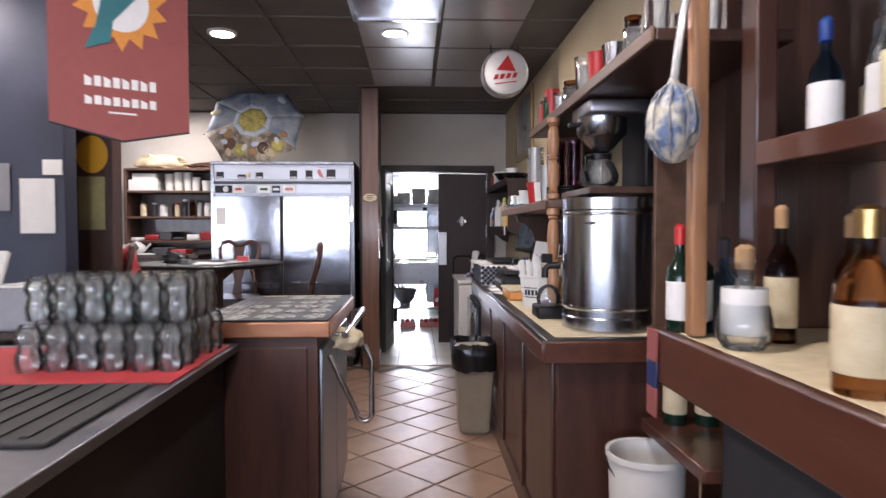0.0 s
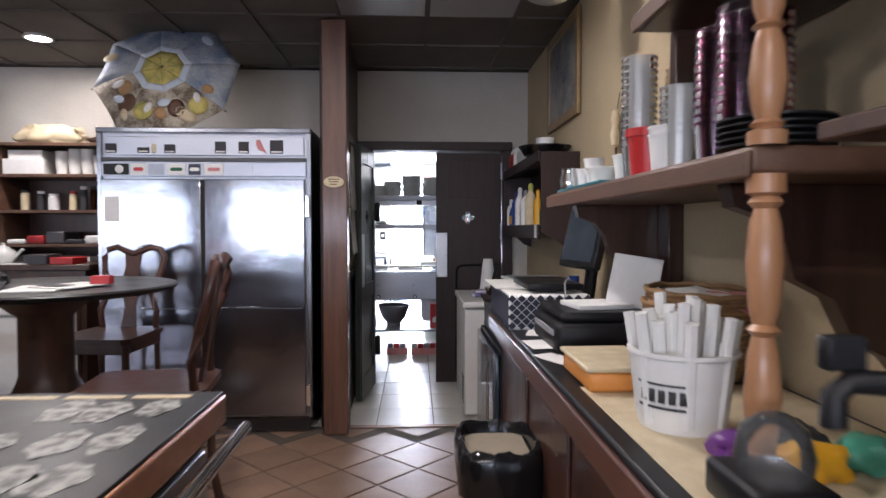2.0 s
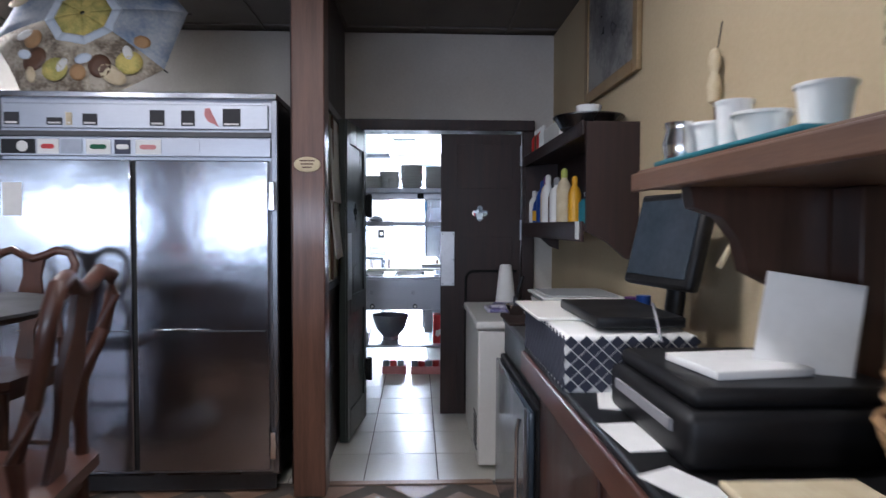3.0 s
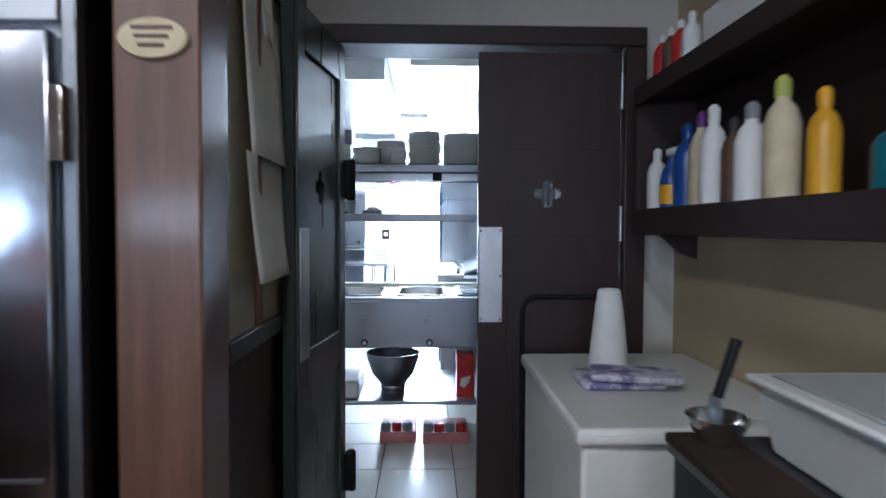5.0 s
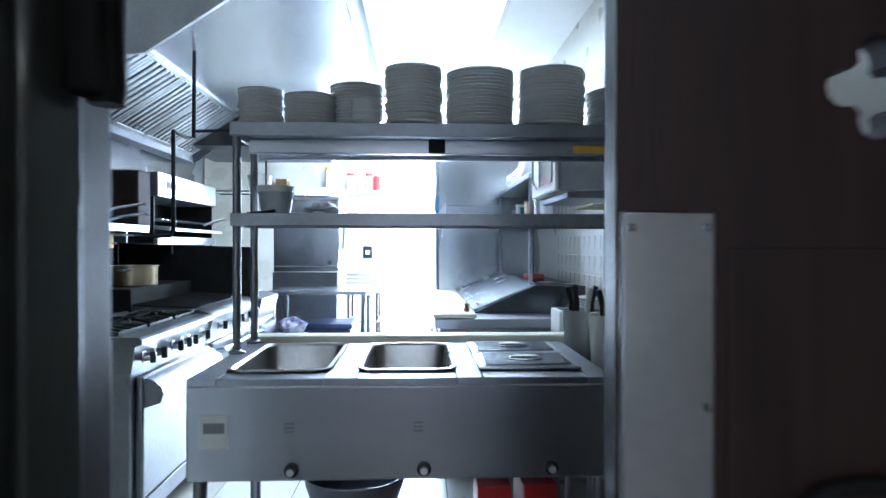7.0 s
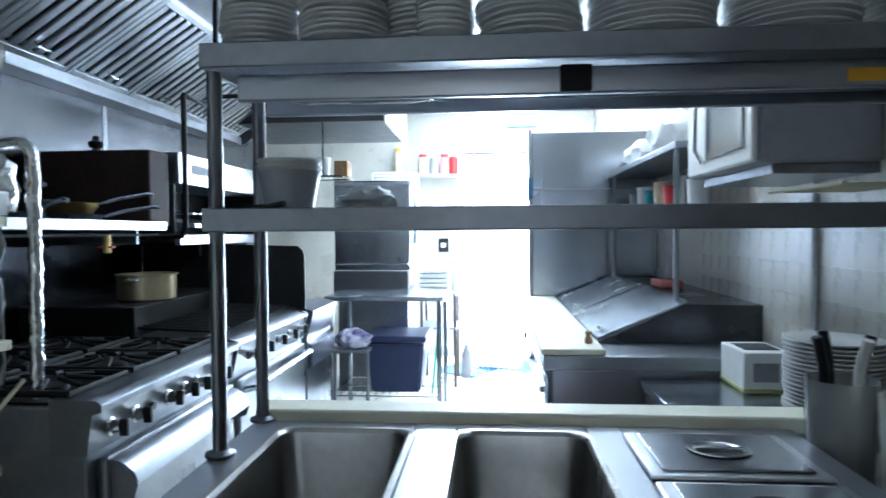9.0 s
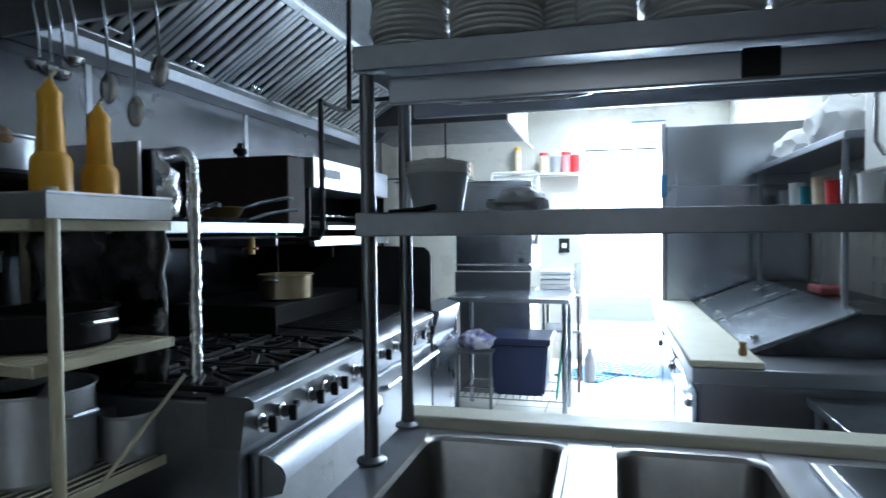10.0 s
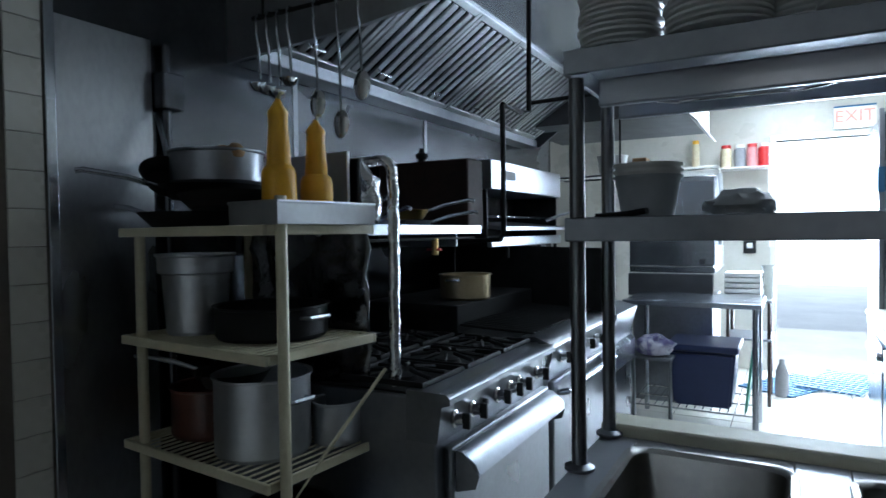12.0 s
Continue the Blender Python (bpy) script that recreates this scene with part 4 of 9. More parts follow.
for k, (x, y, a, w, d, mt) in enumerate(((-0.80, 4.72, 12, 0.21, 0.29, "paper"), (-0.70, 4.80, -20, 0.2, 0.26, "paper"), (-0.60, 4.85, 5, 0.08, 0.05, "red_gloss"))):
    solo("magazine" if k < 2 else "red_box", box(B(), x - w / 2, x + w / 2, y - d / 2, y + d / 2, 1.101 + 0.006 * k, 1.107 + 0.006 * k + (0.03 if k == 2 else 0), 0.001, ((x, y, 1.1), "Z", a)), M[mt], "open magazine on the pub table" if k < 2 else "small red box on the pub table", "magazine" if k < 2 else "box")
solo("magazine_picture", box(B(), -0.80, -0.68, 4.70, 4.78, 1.1145, 1.117, 0, ((-0.74, 4.74, 1.1), "Z", -15)), M["ink"], "dark printed flyer on the magazines", "flyer")
solo("black_bag", crumple(-1.1, 4.85, 1.10, 0.09, 0.06, 0.05, 9), M["black_plastic"], "small black pouch on the pub table", "pouch")
cup("ashtray", -0.98, 4.7, 1.10, 0.05, 0.035, M["steel_worn"], "small metal ashtray on the pub table", "ashtray")


def queen_chair(seat_z=0.77):
    """Bar chair with a curved back, looking along -x from its back at x=0.20."""
    t = thing("bar_chair", (0, 0, 0), "dark stained wooden bar chair with a curved splat back", "chair", "chairs round the pub table")
    bm = prism(B(), [(-0.22, -0.23), (0.19, -0.20), (0.22, -0.16), (0.22, 0.16), (0.19, 0.20), (-0.22, 0.23), (-0.25, 0.19), (-0.25, -0.19)], seat_z - 0.03, seat_z)
    part("seat", bm, M["mahogany_v"], t)
    part("apron", box(B(), -0.21, 0.18, -0.19, 0.19, seat_z - 0.09, seat_z - 0.03, 0.006), M["dark_wood"], t)
    for sy in (-1, 1):
        part("front_leg", tube(B(), [(-0.2, 0.19 * sy, seat_z - 0.05), (-0.22, 0.2 * sy, seat_z - 0.25), (-0.2, 0.19 * sy, 0.3), (-0.22, 0.2 * sy, 0)], 0.02, 8), M["dark_wood"], t)
        part("back_leg", tube(B(), [(0.17, 0.17 * sy, seat_z - 0.03), (0.18, 0.17 * sy, 0.35), (0.25, 0.18 * sy, 0)], 0.018, 8), M["dark_wood"], t)
        pts = [(0.18, 0.16 * sy, seat_z - 0.02), (0.17, 0.17 * sy, seat_z + 0.10), (0.19, 0.13 * sy, seat_z + 0.2), (0.23, 0.17 * sy, seat_z + 0.32), (0.25, 0.185 * sy, seat_z + 0.41), (0.255, 0.16 * sy, seat_z + 0.46), (0.25, 0.10 * sy, seat_z + 0.475), (0.245, 0.05 * sy, seat_z + 0.45), (0.24, 0.0, seat_z + 0.435)]
        part("back_post", tube(B(), pts, 0.019, 8), M["mahogany_v"], t)
    bm = prism(B(), [(-0.045, 0.0), (0.045, 0.0), (0.03, 0.12), (0.065, 0.26), (0.04, 0.36), (0.05, 0.44), (-0.05, 0.44), (-0.04, 0.36), (-0.065, 0.26), (-0.03, 0.12)], -0.008, 0.008, "yz")
    bm.transform(Matrix.Translation((0.175, 0, seat_z)) @ Matrix.Rotation(radians(9), 4, "Y"))
    part("splat", bm, M["mahogany_v"], t)
    for z in (0.28, 0.46):
        part("stretcher", tube(B(), [(-0.2, -0.19, z), (-0.2, 0.19, z)], 0.012, 8), M["dark_wood"], t)
        part("stretcher", tube(B(), [(0.18, -0.17, z - 0.06), (0.18, 0.17, z - 0.06)], 0.012, 8), M["dark_wood"], t)
    return t


qc = queen_chair()
qc.matrix_basis = pose(-0.215, 4.45, 0, 0, 0, 8)
c2 = copy_thing(qc, pose(-0.93, 5.62, 0, 0, 0, 85))
c3 = copy_thing(qc, pose(-1.72, 5.2, 0, 0, 0, 165))
c4 = copy_thing(qc, pose(-1.36, 4.12, 0, 0, 0, 20))
c2["label"] = "honey coloured bar chair with a looped back behind the table"
bm = crumple(-1.13, 4.14, 0.80, 0.06, 0.16, 0.25, 5, rough=0.4)
solo("red_jacket", bm, M["red"], "red jacket hung over a chair back", "jacket")
wb = thing("white_storage_bin", (-1.62, 5.95, 0), "white plastic storage bin standing on the floor", "bin")
part("bin_body", box(B(), -1.84, -1.40, 5.8, 6.15, 0.0, 0.84, 0.015), M["white_plastic"], wb)
part("bin_lid", box(B(), -1.86, -1.38, 5.78, 6.17, 0.842, 0.90, 0.012), M["white_plastic"], wb)

# bar cabinet with a printed lacquer top and chrome rail
cb = thing("bar_cabinet", (0.15, 3.0, 0), "dark wooden bar end cabinet with copper edge and patterned top", "cabinet")
CX0, CX1, CY0, CY1, CZ = -0.16, 0.37, 2.50, 3.42, 1.0
part("cabinet_body", box(B(), CX0, CX1 - 0.05, CY0 + 0.02, CY1 - 0.02, 0.06, CZ - 0.07, 0.004), M["mahogany_v"], cb)
part("plinth", box(B(), CX0 + 0.02, CX1 - 0.08, CY0 + 0.05, CY1 - 0.05, 0, 0.06), M["dark_wood"], cb)
part("top_edge", box(B(), CX0, CX1, CY0, CY1, CZ - 0.07, CZ - 0.008, 0.006), M["copper"], cb)
part("top", box(B(), CX0 + 0.006, CX1 - 0.006, CY0 + 0.006, CY1 - 0.006, CZ - 0.008, CZ, 0.002), M["slate"], cb)
part("panel", box(B(), CX0 + 0.03, CX1 - 0.09, CY0 + 0.012, CY0 + 0.02, 0.14, CZ - 0.11, 0.003), M["mahogany_v"], cb)
for y0 in (2.54, 2.97):
    part("side_door", box(B(), CX1 - 0.05, CX1 - 0.035, y0, y0 + 0.42, 0.12, CZ - 0.12, 0.004), M["steel_worn"], cb)
part("towel_rail", tube(B(), [(CX1 + 0.05, 2.56, 0.93), (CX1 + 0.055, 3.0, 0.93), (CX1 + 0.05, 3.38, 0.93)], 0.014, 10), M["chrome"], cb, "chrome towel rail")
for y0 in (2.6, 3.36):
    part("rail_bracket", tube(B(), [(CX1 - 0.03, y0, 0.93), (CX1 + 0.055, y0, 0.93)], 0.009, 8), M["chrome"], cb)
bm = tube(B(), [(CX1 - 0.02, 2.62, 0.84), (CX1 + 0.09, 2.62, 0.60)] + arc((CX1 + 0.12, 2.62, 0.60), 0.03, 180, 360, 6) + [(CX1 + 0.15, 2.62, 0.82), (CX1 + 0.12, 2.62, 0.88)], 0.012, 8)
part("hook_bar", bm, M["chrome"], cb, "bent chrome bar")
random.seed(11)
k = 0
for row in range(5):
    for col in range(5):
        cx, cy = CX0 + 0.06 + 0.096 * col + random.uniform(-0.01, 0.01), CY0 + 0.09 + 0.17 * row + random.uniform(-0.02, 0.02)
        if col < 2 and row > 2:
            continue
        rx, ry = random.uniform(0.034, 0.046), random.uniform(0.05, 0.085)
        pts = [(cx + rx * math.cos(a) * (1 + 0.12 * math.sin(5 * a + k)), cy + ry * math.sin(a) * (1 + 0.12 * math.cos(6 * a + k))) for a in [2 * math.pi * q / 28 for q in range(28)]]
        part("printed_mark", prism(B(), pts, CZ, CZ + 0.0015), M["table_print"], cb)
        k += 1
for q in range(4):
    part("printed_line", box(B(), CX0 + 0.03 + 0.03 * q, CX0 + 0.035 + 0.03 * q, CY0 + 0.02, CY1 - 0.3, CZ, CZ + 0.0015), M["gray_print"], cb)
for q in range(3):
    part("printed_title", box(B(), CX0 + 0.07 + 0.14 * q, CX0 + 0.19 + 0.14 * q, CY1 - 0.06, CY1 - 0.035, CZ, CZ + 0.0015), M["label_cream"], cb)
solo("crumpled_rag", crumple(0.42, 2.66, 0.86, 0.06, 0.08, 0.05, 12), M["label_cream"], "crumpled rag and wrapper hung on the rail", "rag")

# low bar counter with drain mat and glasses
bc = thing("bar_counter", (-0.4, 1.0, 0), "dark bar counter with a worn steel edge", "counter")
part("counter_top", box(B(), -1.35, 0.03, -2.6, 2.49, 0.885, 0.915, 0.004), M["steel_worn"], bc)
part("counter_body", box(B(), -1.3, -0.03, -2.6, 2.49, 0.05, 0.885, 0.003), M["slate"], bc)
part("counter_kick", box(B(), -1.25, -0.08, -2.55, 2.45, 0, 0.05), M["ink"], bc)
for y0 in (0.7, 1.5):
    part("cabinet_knob", lathe(B(), [(0, -0.014), (0.012, -0.012), (0.014, 0), (0.006, 0.014)], -0.018, y0, 0.72, 12), M["chrome"], bc)
solo("red_bar_mat", box(B(), -0.95, 0.015, 1.86, 2.42, 0.9155, 0.921, 0.002), M["red"], "flat red bar mat under the glasses", "mat")
bmm = thing("drain_mat", (-0.4, 1.6, 0.9155), "black rubber drain mat on the bar counter", "mat")
part("mat_base", box(B(), -0.9, -0.03, 1.35, 1.84, 0.9155, 0.925, 0.003), M["rubber"], bmm)
for q in range(14):
    part("mat_rib", box(B(), -0.88 + 0.06 * q, -0.86 + 0.06 * q, 1.38, 1.81, 0.925, 0.93, 0.001), M["rubber"], bmm)


def pint(x, y, z, r=0.036, h=0.14):
    bm = lathe(B(), [(0, h), (r * 0.72, h), (r * 0.80, h * 0.95), (r * 1.08, h * 0.78), (r * 1.1, h * 0.68), (r * 0.84, h * 0.52), (r * 1.06, h * 0.33), (r * 1.08, h * 0.22), (r * 0.9, 0.0), (r * 0.82, 0.0), (r, h * 0.24), (r * 0.77, h * 0.5), (r * 1.0, h * 0.72), (r * 0.7, h * 0.92), (0, h * 0.92)], x, y, z, 16)
    return solo("beer_glass", bm, M["glass"], "clear beer glass upside down on the bar mat", "glass", "beer glasses", at=(x, y, z))


g0 = pint(-0.03, 2.36, 0.9215)
random.seed(2)
for i in range(6):
    for j in range(5):
        if i == 0 and j == 0:
            continue
        copy_thing(g0, pose(-0.045 - 0.085 * i + random.uniform(-0.008, 0.008), 2.36 - 0.085 * j + random.uniform(-0.008, 0.008), 0.9215, 0, 0, 40 * i))
for i in range(6):
    for j in range(4):
        copy_thing(g0, pose(-0.05 - 0.085 * i + random.uniform(-0.006, 0.006), 2.35 - 0.085 * j + random.uniform(-0.006, 0.006), 1.0625, 0, 0, 30 * i))
# straws in a holder
sh = thing("straw_holder", (-0.30, 2.44, 0.9215), "clear tumbler full of white straws", "straw holder")
part("tumbler", lathe(B(), [(0.045, 0.0), (0.055, 0.16), (0.05, 0.16), (0.04, 0.006), (0, 0.004)], -0.32, 2.44, 0.9215, 18), M["glass"], sh)
random.seed(6)
for q in range(26):
    a, r = random.uniform(0, 6.28), random.uniform(0.0, 0.036)
    x, y = -0.32 + r * math.cos(a), 2.44 + r * math.sin(a)
    part("straw", tube(B(), [(x, y, 0.93), (x + 0.3 * (x + 0.32), y + 0.3 * (y - 2.44), 1.16 + random.uniform(-0.015, 0.02))], 0.0045, 6), M["paper"], sh)
# hanging banner over the bar
bn = thing("hanging_banner", (-0.43, 2.6, 1.72), "maroon pointed cloth banner with white and orange print", "banner")
BN = Matrix.Translation((-0.45, 2.62, 0.015)) @ Matrix.Rotation(radians(32), 4, "Z")
bm = prism(B(), [(-0.247, 1.735), (0.0, 1.68), (0.247, 1.735), (0.247, 2.66), (-0.247, 2.66)], -0.003, 0.003, "xz")
bm.transform(BN)
part("cloth", bm, M["banner_red"], bn)


def on_banner(name, poly, mat, off):
    bm = prism(B(), poly, -0.003 - off, -0.003 - off + 0.0015, "xz")
    bm.transform(BN)
    return part(name, bm, mat, bn)


burst = [((0.17 if q % 2 else 0.125) * math.cos(2 * math.pi * q / 28), 2.22 + (0.19 if q % 2 else 0.14) * math.sin(2 * math.pi * q / 28)) for q in range(28)]
on_banner("sunburst", burst, M["sun_orange"], 0.002)
on_banner("sun_disc", [(0.10 * math.cos(2 * math.pi * q / 24), 2.22 + 0.115 * math.sin(2 * math.pi * q / 24)) for q in range(24)], M["paper"], 0.004)
on_banner("printed_curve", [(-0.09, 2.04), (-0.04, 2.06), (-0.03, 2.14), (0.05, 2.24), (0.16, 2.30), (0.14, 2.36), (0.0, 2.34), (-0.07, 2.22), (-0.09, 2.12), (-0.13, 2.02)], M["teal"], 0.006)
for z0, w, h in ((1.885, 0.13, 0.04), (1.815, 0.13, 0.034)):
    for q in range(8):
        x0 = -w + q * 2 * w / 8
        on_banner("text_bar", [(x0, z0), (x0 + w / 5.5, z0), (x0 + w / 5.5, z0 + h * (0.7 + 0.3 * (q % 2))), (x0, z0 + h)], M["paper"], 0.002)
on_banner("text_line", [(-0.05, 1.785), (0.05, 1.785), (0.05, 1.792), (-0.05, 1.792)], M["paper"], 0.002)
for sx in (-0.25, 0.25):
    bm = tube(B(), [BN @ Vector((sx, 0, 2.655)), BN @ Vector((sx, 0, CEIL - 0.001))], 0.003, 6)
    part("cord", bm, M["black_plastic"], bn)
bm = B()
for a, b in (((-0.247, 1.735), (0.0, 1.68)), ((0.0, 1.68), (0.247, 1.735))):
    tube(bm, [BN @ Vector((a[0], 0, a[1])), BN @ Vector((b[0], 0, b[1]))], 0.005, 6)
part("hem", bm, M["ink"], bn)

# post with posters and the lit beer ornament on the far bar end
ps = thing("bar_post", (-1.3, 3.5, 0), "dark navy painted post covered with notices", "post")
part("post_body", box(B(), -1.62, -1.16, 3.5, 3.62, 0, CEIL - 0.003, 0.004), M["poster_blue"], ps)
for x0, x1, z0, z1, mt in ((-1.39, -1.21, 1.33, 1.62, "paper"), (-1.27, -1.17, 1.64, 1.72, "paper"), (-1.58, -1.44, 1.45, 1.7, "gray_print")):
    part("notice", box(B(), x0, x1, 3.492, 3.4995, z0, z1), M[mt], ps)
p2 = thing("wall_post", (-1.05, 3.85, 0), "dark wooden post with beer posters", "post")
part("post_body", box(B(), -1.32, -1.08, 3.85, 3.97, 0, CEIL - 0.003, 0.004), M["dark_wood"], p2)
part("round_poster", prism(B(), [(-1.19 + 0.09 * math.cos(a), 1.79 + 0.11 * math.sin(a)) for a in [2 * math.pi * q / 24 for q in range(24)]], 3.84, 3.848, "xz"), M["yellow"], p2)
part("poster", box(B(), -1.27, -1.12, 3.84, 3.848, 1.35, 1.66), M["poster_green"], p2)
og = thing("beer_glass_ornament", (-1.30, 3.0, 0.915), "tall yellow beer glass shaped display piece", "ornament")
part("glass_body", lathe(B(), [(0, 0), (0.06, 0), (0.05, 0.02), (0.03, 0.06), (0.05, 0.2), (0.085, 0.75), (0.09, 0.98)], -1.33, 3.0, 0.915, 24), M["yellow"], og)
part("foam", lathe(B(), [(0.09, 0.98), (0.10, 1.02), (0.092, 1.08), (0.06, 1.13), (0, 1.15)], -1.33, 3.0, 0.915, 24), M["label_cream"], og)
cr = thing("cash_register", (-1.08, 2.95, 0.915), "pale grey cash register with a tilted display", "cash register")
part("register_body", box(B(), -1.22, -0.88, 2.8, 3.1, 0.915, 1.10, 0.015), M["gray_print"], cr)
part("display", box(B(), -1.20, -1.10, 2.86, 2.89, 1.10, 1.27, 0.008, ((-1.15, 2.87, 1.1), "X", -25)), M["white_plastic"], cr)
part("keypad", box(B(), -1.08, -0.90, 2.82, 2.99, 1.10, 1.112, 0.004), M["white_plastic"], cr)
ex = thing("bar_extension", (-1.0, 3.1, 0), "dark wooden bar return counter", "counter")
part("return_top", box(B(), -1.6, -0.5, 2.75, 3.3, 0.885, 0.914, 0.004), M["dark_wood"], ex)
part("return_body", box(B(), -1.55, -0.55, 2.8, 3.25, 0, 0.885, 0.003), M["dark_wood"], ex)

gc = thing("green_crate", (-0.62, 3.2, 0.914), "dark green plastic glass crate on the bar return", "crate")
part("crate_floor", box(B(), -0.76, -0.50, 3.02, 3.29, 0.9145, 0.922), M["green"], gc)
for x0, x1, y0, y1 in ((-0.76, -0.748, 3.02, 3.29), (-0.512, -0.50, 3.02, 3.29), (-0.748, -0.512, 3.02, 3.032), (-0.748, -0.512, 3.278, 3.29)):
    part("crate_wall", box(B(), x0, x1, y0, y1, 0.922, 1.085, 0.003), M["green"], gc)
part("crate_rim", tube(B(), [(-0.762, 3.018, 1.087), (-0.498, 3.018, 1.087), (-0.498, 3.292, 1.087), (-0.762, 3.292, 1.087)], 0.008, 6, True), M["green"], gc)

# ---- service counter side ----
RZ = 0.945
rc = thing("service_counter", (1.45, 3.7, 0), "long mahogany service counter with a dark moulded edge", "counter")
part("worktop", box(B(), 1.17, 1.755, 2.33, 5.12, RZ - 0.045, RZ, 0.008), M["slate"], rc)
part("edge_moulding", box(B(), 1.155, 1.17, 2.33, 5.12, RZ - 0.085, RZ - 0.012, 0.006), M["mahogany"], rc)
part("end_moulding", box(B(), 1.16, 1.755, 2.312, 2.33, RZ - 0.085, RZ - 0.004, 0.005), M["mahogany"], rc)
part("counter_inlay", box(B(), 1.215, 1.73, 2.38, 3.62, RZ, RZ + 0.003, 0.001), M["label_cream"], rc, "pale laminate working surface")
part("front_panel", box(B(), 1.225, 1.245, 2.36, 5.12, 0.02, RZ - 0.045), M["mahogany_v"], rc)
part("end_panel", box(B(), 1.245, 1.755, 2.36, 2.38, 0.02, RZ - 0.045), M["mahogany_v"], rc)
part("toe_kick", box(B(), 1.21, 1.225, 2.36, 5.12, 0.0, 0.10, 0.003), M["dark_wood"], rc)
for y0 in (2.42, 3.08, 3.74, 4.40):
    part("panel_stile", box(B(), 1.212, 1.225, y0, y0 + 0.05, 0.10, RZ - 0.09, 0.003), M["mahogany_v"], rc)
part("counter_carcass", box(B(), 1.245, 1.755, 2.38, 5.12, 0.02, RZ - 0.05), M["dark_wood"], rc)

# coffee urn
urn = thing("coffee_urn", (1.475, 2.60, RZ), "large cylindrical stainless steel coffee urn on the counter", "coffee urn")
part("urn_body", lathe(B(), [(0.16, 0.0), (0.178, 0.006), (0.178, 0.05), (0.174, 0.056), (0.174, 0.47), (0.178, 0.476), (0.178, 0.52), (0.16, 0.53), (0, 0.53)], 1.475, 2.60, RZ + 0.003, 56), M["steel"], urn)
for z in (0.085, 0.455):
    part("band", lathe(B(), [(0.174, z), (0.1785, z + 0.004), (0.1785, z + 0.008), (0.174, z + 0.012)], 1.475, 2.60, RZ, 56), M["chrome"], urn)
part("tap", tube(B(), [(1.30, 2.66, RZ + 0.25), (1.255, 2.675, RZ + 0.25), (1.24, 2.68, RZ + 0.235), (1.24, 2.68, RZ + 0.20)], 0.014, 8), M["black_plastic"], urn, "black plastic tap")
part("tap_lever", box(B(), 1.225, 1.27, 2.668, 2.69, RZ + 0.262, RZ + 0.30, 0.004), M["black_plastic"], urn)
part("lid_latch", box(B(), 1.33, 1.37, 2.43, 2.45, RZ + 0.42, RZ + 0.43, 0.003), M["chrome"], urn)
bs = thing("brewer_shelf", (1.53, 2.6, 1.485), "dark wooden shelf board above the urn", "shelf")
part("board", box(B(), 1.36, 1.755, 2.45, 2.90, 1.482, 1.51, 0.004), M["dark_wood"], bs)
part("bracket", box(B(), 1.70, 1.755, 2.46, 2.50, 1.20, 1.481, 0.004), M["dark_wood"], bs)
bw = thing("coffee_brewer", (1.50, 2.66, 1.51), "black and steel coffee brewer with a glass carafe", "coffee brewer")
part("brew_column", box(B(), 1.60, 1.74, 2.52, 2.80, 1.51, 1.86, 0.012), M["black_plastic"], bw)
part("brew_head", box(B(), 1.38, 1.74, 2.52, 2.80, 1.80, 1.86, 0.012), M["steel_h"], bw)
part("filter_funnel", lathe(B(), [(0.03, 1.665), (0.045, 1.675), (0.085, 1.72), (0.10, 1.735), (0.104, 1.80)], 1.47, 2.66, 0, 24), M["steel"], bw)
part("funnel_handle", box(B(), 1.33, 1.40, 2.645, 2.675, 1.765, 1.785, 0.006), M["black_plastic"], bw)
cf = part("carafe", lathe(B(), [(0, 0), (0.055, 0), (0.078, 0.03), (0.08, 0.06), (0.06, 0.105), (0.045, 0.125), (0.048, 0.14), (0.044, 0.14), (0.041, 0.125), (0.056, 0.10), (0.075, 0.06), (0.073, 0.032), (0.05, 0.005), (0, 0.005)], 1.46, 2.66, 1.512, 26), M["glass"], bw, "round glass carafe")
part("carafe_collar", lathe(B(), [(0.0475, 0.118), (0.05, 0.12), (0.052, 0.143), (0.046, 0.143)], 1.46, 2.66, 1.512, 26), M["black_plastic"], cf)
part("carafe_handle", tube(B(), [(1.42, 2.62, 1.64), (1.385, 2.58, 1.635), (1.378, 2.572, 1.58), (1.40, 2.60, 1.545)], 0.008, 8), M["black_plastic"], cf)
sm = thing("small_grinder", (1.30, 2.86, RZ), "dark small drink dispenser with clear dome", "dispenser")
part("base", box(B(), 1.24, 1.36, 2.82, 2.98, RZ + 0.003, RZ + 0.06, 0.01), M["black_plastic"], sm)
part("dome", lathe(B(), [(0.05, 0.06), (0.055, 0.09), (0.045, 0.13), (0.02, 0.15), (0, 0.155)], 1.30, 2.89, RZ, 20), M["glass"], sm)
for k, (x, y, mt) in enumerate(((1.36, 3.08, "purple"), (1.44, 3.02, "yellow"), (1.48, 3.14, "ink"), (1.56, 3.05, "greenp"))):
    solo("snack_packet", crumple(x, y, RZ + 0.003, 0.06, 0.05, 0.035, 20 + k), M[mt], "crumpled shiny packet on the counter", "packet", "snack packets")

# cutlery bucket
bk = thing("cutlery_bucket", (1.345, 3.30, RZ), "white paper bucket full of rolled cutlery napkins", "bucket")
part("bucket", lathe(B(), [(0, 0.006), (0.085, 0.004), (0.088, 0.01), (0.105, 0.155), (0.112, 0.158), (0.112, 0.166), (0.102, 0.166), (0.084, 0.012), (0, 0.012)], 1.345, 3.30, RZ, 32), M["paper"], bk)


